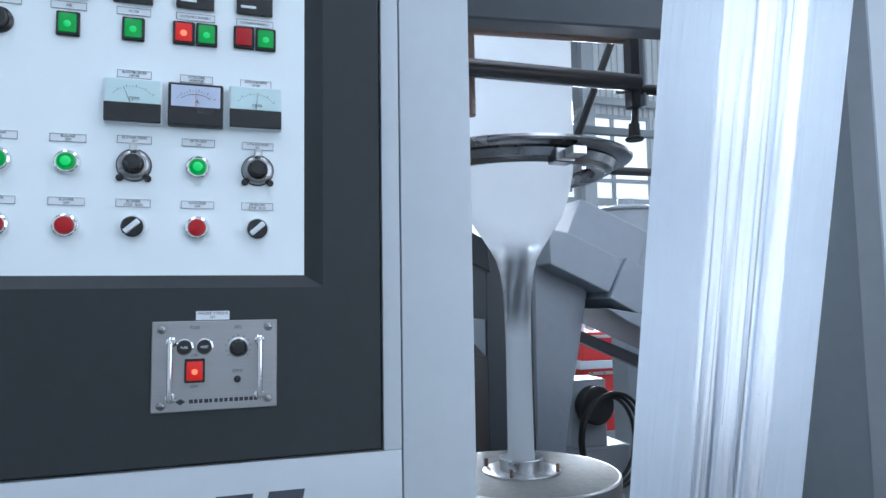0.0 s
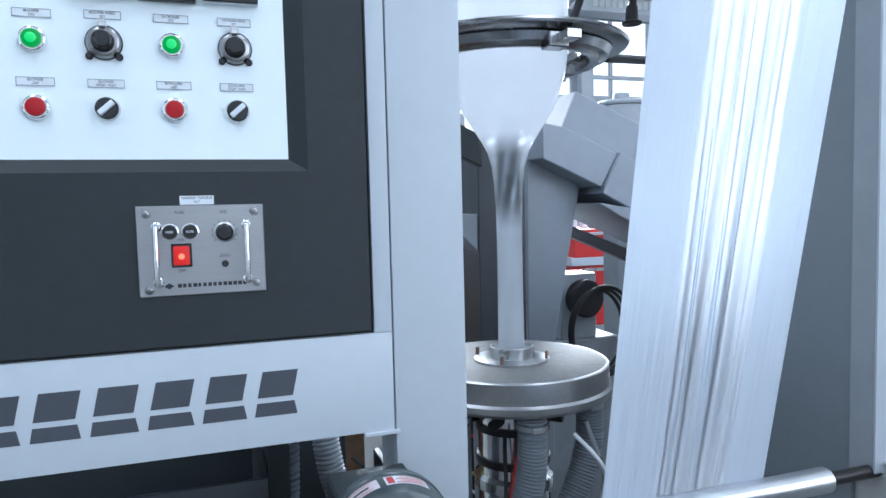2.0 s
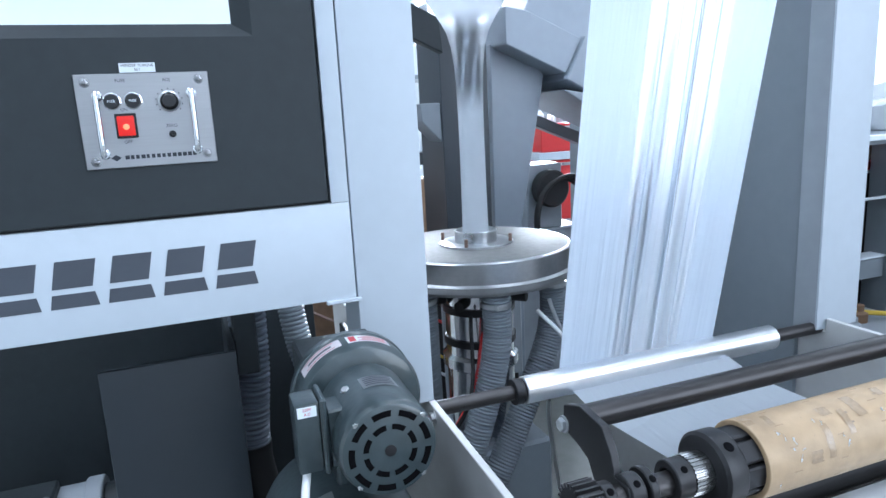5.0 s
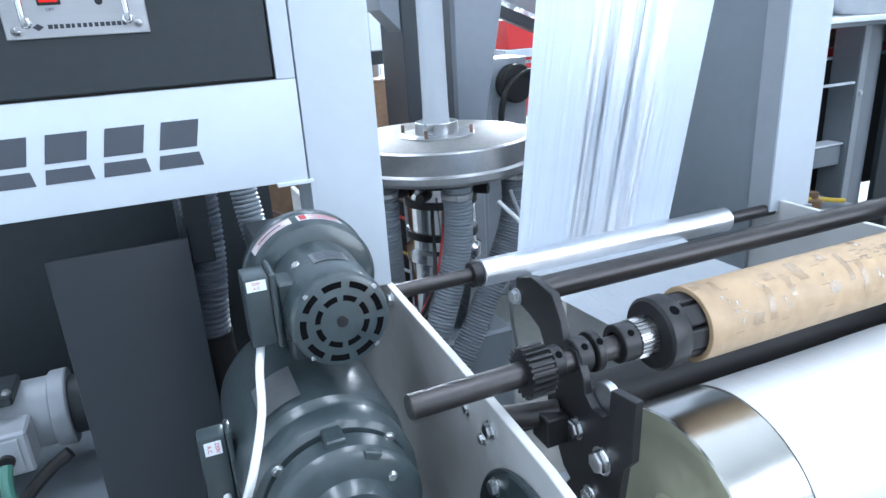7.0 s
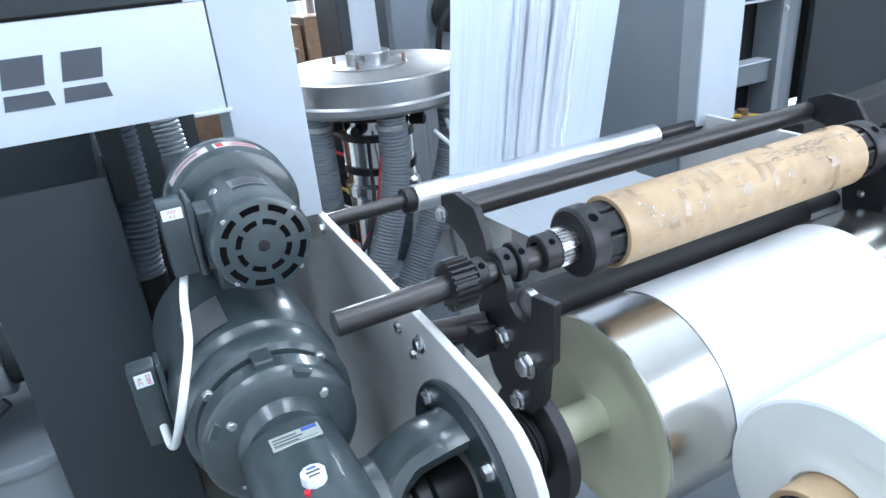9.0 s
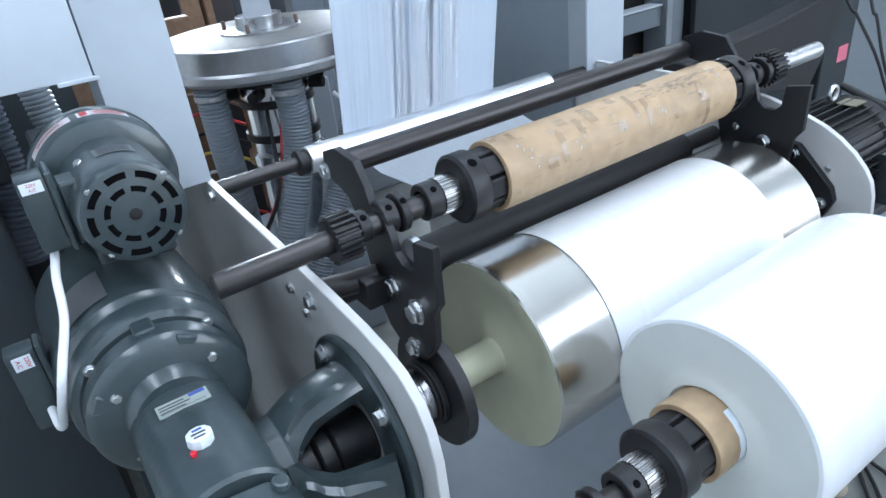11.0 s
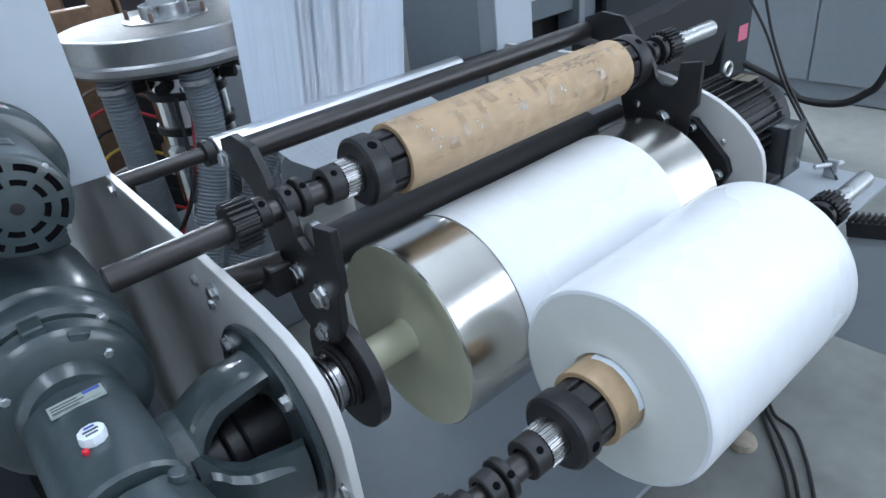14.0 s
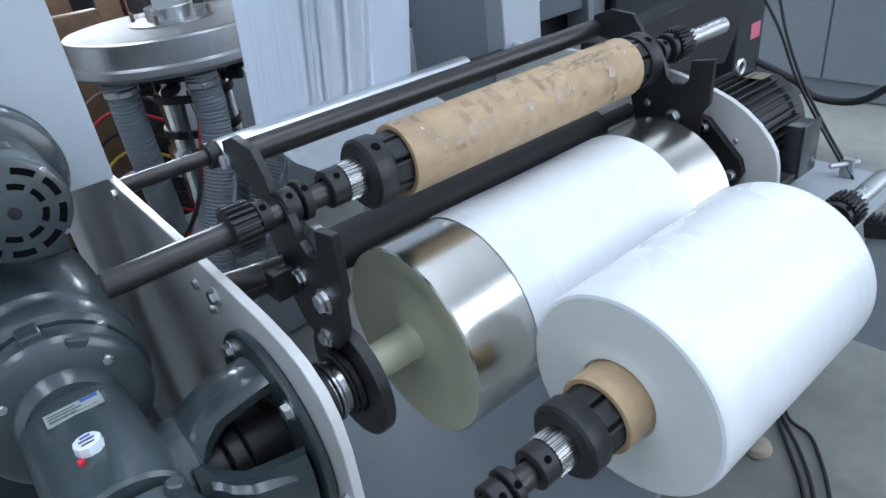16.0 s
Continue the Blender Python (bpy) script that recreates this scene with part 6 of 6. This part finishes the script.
pipe(b, (-0.75, 1.45, 0.610), (-0.105, 1.45, 0.610), 0.072, 0.058, 36)
part("pipe", b, PALEGREY, pp)
b = BM()
pipe(b, (-0.138, 1.45, 0.610), (-0.1048, 1.45, 0.610), 0.080, 0.0722, 36, 0.003)
part("end_flange", b, PALEGREY, pp)
b = BM()
pipe(b, (-0.1045, 1.45, 0.610), (0.05, 1.45, 0.610), 0.062, 0.05, 36)
part("end_ring", b, DARK, pp, "dark end sleeve")
part("junction_box", box(BM(), -0.34, -0.165, 1.30, 1.372, 0.565, 0.655, 0.005), PALEGREY, pp)
part("box_lid", box(BM(), -0.325, -0.18, 1.2945, 1.2998, 0.575, 0.645, 0.002), PALEGREY, pp)
part("saddle", box(BM(), -0.31, -0.185, 1.36, 1.46, 0.682, 0.704, 0.004), DARK, pp, "dark saddle plate")
for x_ in (-0.30, -0.195):
    bolt(pp, (x_, 1.375, 0.704), (0, 0, 1), 0.007)
b = BM()
rod(b, (-0.205, 1.285, 0.605), (-0.205, 1.302, 0.605), 0.014, 16)
part("gland", b, BLACK, pp)
solid("green_cable", sweep(BM(), [(-0.205, 1.28, 0.603), (-0.205, 1.25, 0.57), (-0.20, 1.24, 0.48), (-0.205, 1.24, 0.30), (-0.2, 1.24, 0.012)], 0.011, 10, 6), GREENC, "green cable from the junction box", "cable", at=(-0.24, 1.19, 0.4))
solid("black_cable", sweep(BM(), [(-0.11, 1.33, 0.57), (-0.16, 1.32, 0.54), (-0.21, 1.30, 0.49), (-0.23, 1.28, 0.40), (-0.22, 1.25, 0.20), (-0.2, 1.24, 0.015)], 0.013, 10, 6), RUBBER, "black cable beside the pipe", "cable", at=(-0.2, 1.2, 0.4))
bin_ = thing("grey_drum_bin", (-0.12, 1.52, 0), "grey round lidded bin under the cabinet", "bin")
b = BM()
lathe(b, [(0, 0), (0.26, 0), (0.266, 0.01), (0.266, 0.16), (0.271, 0.17), (0.266, 0.18), (0.266, 0.445)], (-0.12, 1.52, 0.0), (0, 0, 1), 48)
part("body", b, GREY, bin_)
b = BM()
lathe(b, [(0.266, 0.446), (0.273, 0.446), (0.275, 0.455), (0.272, 0.468), (0.262, 0.470), (0.252, 0.462), (0.06, 0.466), (0, 0.468)], (-0.12, 1.52, 0.0), (0, 0, 1), 48)
part("lid", b, GREY, bin_, "grey rimmed lid")

# ---- right-hand side of the winder ----
rm = thing("finned_motor", (1.66, 0.62, 0.5), "black finned electric motor with lifting eye", "motor")
RMY, RMZ = 0.585, 0.706
b = BM()
lathe(b, [(0, 0), (0.088, 0), (0.098, 0.01), (0.101, 0.03), (0.101, 0.205), (0.108, 0.21), (0.108, 0.245), (0.09, 0.26), (0, 0.26)], (1.482, RMY, RMZ), (1, 0, 0), 48)
part("body", b, BLACK, rm)
for k in range(40):
    a = 2 * math.pi * k / 40
    b = box(BM(), 1.512, 1.698, -0.0016, 0.0016, 0.099, 0.117, 0.0005)
    bmesh.ops.rotate(b, verts=b.verts, cent=(0, 0, 0), matrix=Matrix.Rotation(a, 3, "X"))
    bmesh.ops.translate(b, verts=b.verts, vec=(0, RMY, RMZ))
    part("cooling_fin", b, BLACK, rm)
pts = [(1.633 + 0.0145 * math.cos(2 * math.pi * i / 14), RMY, RMZ + 0.136 + 0.0145 * math.sin(2 * math.pi * i / 14)) for i in range(15)]
part("lifting_eye", sweep(BM(), pts, 0.0042, 10, 2), STEEL, rm, "bright lifting eye")
part("rating_plate", box(BM(), 1.640, 1.685, RMY - 0.045, RMY - 0.005, RMZ + 0.1125, RMZ + 0.1150, 0.0005), BRASSY, rm)
part("terminal_box", box(BM(), 1.625, 1.69, RMY - 0.147, RMY - 0.08, RMZ - 0.072, RMZ + 0.034, 0.008, 2), BLACKBOX, rm, "glossy dark terminal box")
part("box_lid", box(BM(), 1.620, 1.695, RMY - 0.1545, RMY - 0.1472, RMZ - 0.076, RMZ + 0.038, 0.003, 2), BLACKBOX, rm, "dark box lid")
part("foot", box(BM(), 1.50, 1.73, RMY - 0.11, RMY + 0.11, RMZ - 0.13, RMZ - 0.109, 0.004), BLACK, rm)
ms = thing("motor_shelf", (1.68, 0.6, 0.0), "pale grey motor shelf with adjusting bolts", "shelf")
part("shelf", box(BM(), 1.476, 1.86, 0.30, 0.78, RMZ - 0.142, RMZ - 0.1305, 0.002), PALEGREY, ms)
part("shelf_leg", box(BM(), 1.50, 1.84, 0.45, 0.75, 0.0, RMZ - 0.1425, 0.004), PALEGREY, ms)
for y in (0.43,):
    b = BM()
    rod(b, (1.765, y - 0.003, 0.608), (1.825, y - 0.041, 0.608), 0.006, 12)
    part("adjusting_bolt", b, STEEL, ms)
    part("bolt_lug", box(BM(), 1.797, 1.807, y - 0.040, y - 0.012, RMZ - 0.130, 0.620, 0.002), PALEGREY, ms)
rk = thing("toothed_rack", (1.48, 0.05, 0.68), "black toothed rack under the winding shaft pinion", "gear rack")
RACK0, RACKT = Vector((0, 0.250, 0.652)), radians(13)     # start of the tooth line and its climb towards the front


def on_rack(along, up):
    return RACK0.y - along * math.cos(RACKT) + up * math.sin(RACKT), RACK0.z + along * math.sin(RACKT) + up * math.cos(RACKT)


part("bar", prism(BM(), [on_rack(0, 0), on_rack(0, -0.029), on_rack(0.42, -0.029), on_rack(0.42, 0)], "x", 1.468, 1.503, 0.001), BLACK, rk)
for k in range(40):
    y = 0.006 + 0.0104 * k
    part("tooth", prism(BM(), [on_rack(y - 0.0030, 0.0002), on_rack(y + 0.0030, 0.0002), on_rack(y + 0.0015, 0.0075), on_rack(y - 0.0015, 0.0075)], "x", 1.468, 1.503), BLACK, rk)
sd = thing("rack_support", (1.49, 0.0, 0.0), "pale grey rack support sheet", "support")
part("sheet", prism(BM(), [on_rack(0.0, -0.0295), (0.252, 0.40), (-0.16, 0.40), on_rack(0.42, -0.0295)], "x", 1.478, 1.51, 0.002), PALEGREY, sd)
part("leg", box(BM(), 1.478, 1.51, -0.15, -0.09, 0.0, 0.3995, 0.003), PALEGREY, sd)

# second machine beyond: dark frame, racks, red cover
rf = thing("neighbour_machine", (2.3, 1.5, 0.0), "grey and black neighbouring machine with dark panels", "machine")
part("post", box(BM(), 2.27, 2.37, 1.5, 1.60, 0.0, 1.236, 0.004), GREY, rf, "grey post")
part("post_strip", box(BM(), 2.27, 2.30, 1.4955, 1.4998, 0.0, 1.236, 0.001), PALEGREY, rf)
bolt(rf, (2.285, 1.4955, 1.02), (0, -1, 0), 0.008)
part("post", box(BM(), 2.10, 2.16, 2.3, 2.36, 0.0, 2.2, 0.004), GREY, rf, "grey post")
part("top_board", box(BM(), 1.60, 3.0, 1.40, 1.95, 1.2365, 1.262, 0.003), GREY, rf, "grey top board")
part("board_edge", box(BM(), 1.60, 3.0, 1.385, 1.3995, 1.250, 1.266, 0.002), LABEL, rf, "white board edge")
for z in (0.82,):
    part("rail_cap", box(BM(), 1.60, 2.269, 1.515, 1.575, z + 0.0302, z + 0.036, 0.001), LABEL, rf, "white rail cap")
    part("rail", box(BM(), 1.60, 2.269, 1.52, 1.57, z - 0.04, z + 0.03, 0.004), GREY, rf)
part("panel", box(BM(), 1.60, 2.80, 1.605, 1.62, 0.66, 1.12, 0.002), RUBBER, rf, "black panel")
part("panel", box(BM(), 2.38, 3.4, 1.46, 1.48, 0.0, 1.5, 0.002), DARK, rf, "dark panel")
part("cover", box(BM(), 1.60, 2.80, 1.625, 1.95, 1.125, 1.155, 0.003), RED, rf, "red cover")
part("shelf", box(BM(), 1.66, 2.235, 1.3, 1.9, 0.655, 0.67, 0.002), PALEGREY, rf, "grey shelf")
# dark backing added for the dark clutter here, covering the bright floor
part("dark_backing", box(BM(), 1.60, 2.9, 1.96, 1.98, 0.0, 1.1, 0.002), DARK, rf, "dark sheet added to hide the bright floor")
part("wood_block", prism(BM(), [(2.24, 1.1555), (2.75, 1.1555), (2.75, 1.225), (2.46, 1.225), (2.34, 1.19)], "y", 1.66, 1.85, 0.003), WOOD, rf, "brown board")
part("tray_edge", box(BM(), 1.60, 2.265, 1.50, 1.515, 1.050, 1.058, 0.002), LABEL, rf)
part("tray_edge", box(BM(), 1.60, 2.60, 1.606, 1.624, 1.1202, 1.1285, 0.001), LABEL, rf)
part("beam", prism(BM(), [(1.62, 0.862), (1.99, 0.885), (2.325, 0.925), (2.325, 0.83), (2.21, 0.665), (1.62, 0.75)], "y", 0.93, 1.0, 0.004), BLACK, rf, "black sloping beam")
part("dark_post", prism(BM(), [(2.33, -0.02), (2.50, -0.02), (2.56, 1.6), (2.40, 1.6)], "y", 0.98, 1.10, 0.004), DARK, rf, "dark slanted post")
part("beam_leg", box(BM(), 1.64, 1.70, 0.931, 0.999, 0.0, 0.735, 0.003), BLACK, rf)
part("dark_sheet", box(BM(), 1.75, 2.32, 1.05, 1.065, 0.0, 0.80, 0.003), DARK, rf)
part("sticker", box(BM(), 2.448, 2.505, 0.9785, 0.9798, 0.675, 0.725), PINK, rf, "pink sticker")
for x, y, z, w, m, nm in ((1.86, 1.42, 0.671, 0.07, STEEL, "metal_part"), (1.98, 1.40, 0.671, 0.05, PALEGREY, "metal_part"), (2.08, 1.46, 0.671, 0.06, WOOD, "metal_part")):
    b = BM()
    lathe(b, [(0, 0), (w * 0.5, 0), (w * 0.5, w * 0.5), (w * 0.3, w * 0.6), (w * 0.3, w * 0.9), (0, w * 0.9)], (x, y, z), (0, 0, 1), 16)
    solid(nm, b, m, "small loose metal part on the shelf", "metal part", at=(x, y, z))
solid("yellow_cable", sweep(BM(), [(1.78, 1.45, 0.68), (1.88, 1.50, 0.72), (2.02, 1.47, 0.71), (2.18, 1.42, 0.69)], 0.008, 8, 8), YELLOW, "yellow cable on the shelf", "cable", at=(1.9, 1.45, 0.68))


def plastic_bag(x, y, z, sx, sy, sz, seed):
    """A slack, lumpy film bag lying on its base."""
    rb = random.Random(seed)
    lumps = [(rb.uniform(3, 9), rb.uniform(3, 9), rb.uniform(0, 6.3)) for _ in range(6)]
    b = BM()
    bmesh.ops.create_icosphere(b, subdivisions=4, radius=1.0)
    for v in b.verts:
        c = v.co.copy()
        k = 1.0 + sum(0.05 * math.sin(f * c.x + g * c.y + h * c.z * 1.3 + h) for f, g, h in lumps)
        v.co = Vector((x + c.x * sx * k, y + c.y * sy * k, z + max(0.0, c.z * k * 0.62 + 0.45) * sz))
    return b


solid("plastic_bag", plastic_bag(2.42, 1.62, 1.2625, 0.20, 0.14, 0.15, 3), ROLLFILM, "slack white plastic bag on the machine top", "bag", at=(2.42, 1.62, 1.2625))
solid("plastic_bag", plastic_bag(2.02, 1.66, 1.2625, 0.15, 0.12, 0.11, 8), ROLLFILM, "slack white plastic bag on the machine top", "bag", at=(2.02, 1.66, 1.2625))
# mid grey instead of pale: the shade on the cabinet is in its colour
fc = thing("grey_cabinet", (4.2, 1.0, 0.0), "pale blue-grey steel cabinet beyond the machine", "cabinet")
part("body", box(BM(), 3.95, 4.7, 0.1, 2.3, 0.0, 2.2, 0.01), GREY, fc)
part("side_door", box(BM(), 3.935, 3.9495, 1.33, 2.26, 0.1, 2.1, 0.004), GREY, fc)
part("side_door", box(BM(), 3.935, 3.9495, 0.14, 0.62, 0.1, 2.1, 0.004), GREY, fc)
part("side_door", box(BM(), 3.935, 3.9495, 0.63, 1.32, 0.1, 2.1, 0.004), GREY, fc)
CABLE = [(0.0, 1.20, 2.2), (0.0, 0.70, 1.10), (0.0, 0.625, 0.957), (0.0, 0.584, 0.875), (0.0, 0.537, 0.779), (0.0, 0.470, 0.679), (0.0, 0.414, 0.603), (0.0, 0.391, 0.566)]
for k in (0, 2):
    pts = [(1.80 + 0.006 * k, y + (k - 1) * (0.009 + 0.16 * max(0.0, z - 0.87)), z) for x, y, z in CABLE]
    solid("hanging_cable", sweep(BM(), pts, 0.0034, 8, 8), RUBBER, "black hanging power cable", "cable", group="hanging cables", at=pts[-1])
solid("power_lead", sweep(BM(), [(2.5, 1.0, 0.60), (2.6, 0.886, 0.513), (2.6, 0.811, 0.466), (2.6, 0.702, 0.466), (2.6, 0.625, 0.508), (2.6, 0.57, 0.60), (2.6, 0.5, 1.0)], 0.012, 10, 8), RUBBER, "black thick power lead hanging in a bow", "cable", at=(2.4, 0.5, 0.6))
for k in range(3):
    pts = [(x + 0.012 * k + (0.012 * k * k if n > 2 else 0), y - 0.008 * k, 0.010) for n, (x, y) in enumerate(((1.70, 0.47), (1.645, 0.42), (1.588, 0.373), (1.520, 0.315), (1.455, 0.260), (1.403, 0.225), (1.31, 0.17)))]
    solid("floor_cable", sweep(BM(), pts, 0.0046, 8, 8), RUBBER, "black cable lying on the floor", "cable", group="floor cables", at=pts[0])
b = BM()
lathe(b, [(0, 0), (0.032, 0), (0.034, 0.006), (0.030, 0.020), (0.016, 0.026), (0, 0.028)], (1.48, 0.37, 0.0), (0, 0, 1), 24)
solid("levelling_foot", b, FOOT, "tan round levelling foot on the floor", "machine foot", at=(1.48, 0.37, 0))


# ---- moving things ----
def motions():
    speed = 360.0 / 1.4            # degrees a second of the winding roll
    times = [0.25 * k for k in range(65)]
    walk(roll, [(t, pose(0.75, RY, RZ, -speed * (t - 13.88), 0, 0)) for t in times])
    dspeed = speed * 0.148 / DR
    walk(drum, [(t, pose(1.04, DY, DZ, dspeed * t, 0, 0)) for t in times])
    for k, c in enumerate(CREASES):
        walk(c, [(t, pose(0.011 * math.sin(1.7 * t + 2.1 * k) + 0.006 * math.sin(4.1 * t + k), 0, 0.05 * math.sin(1.1 * t + 1.3 * k))) for t in [0.5 * i for i in range(33)]])


motions()
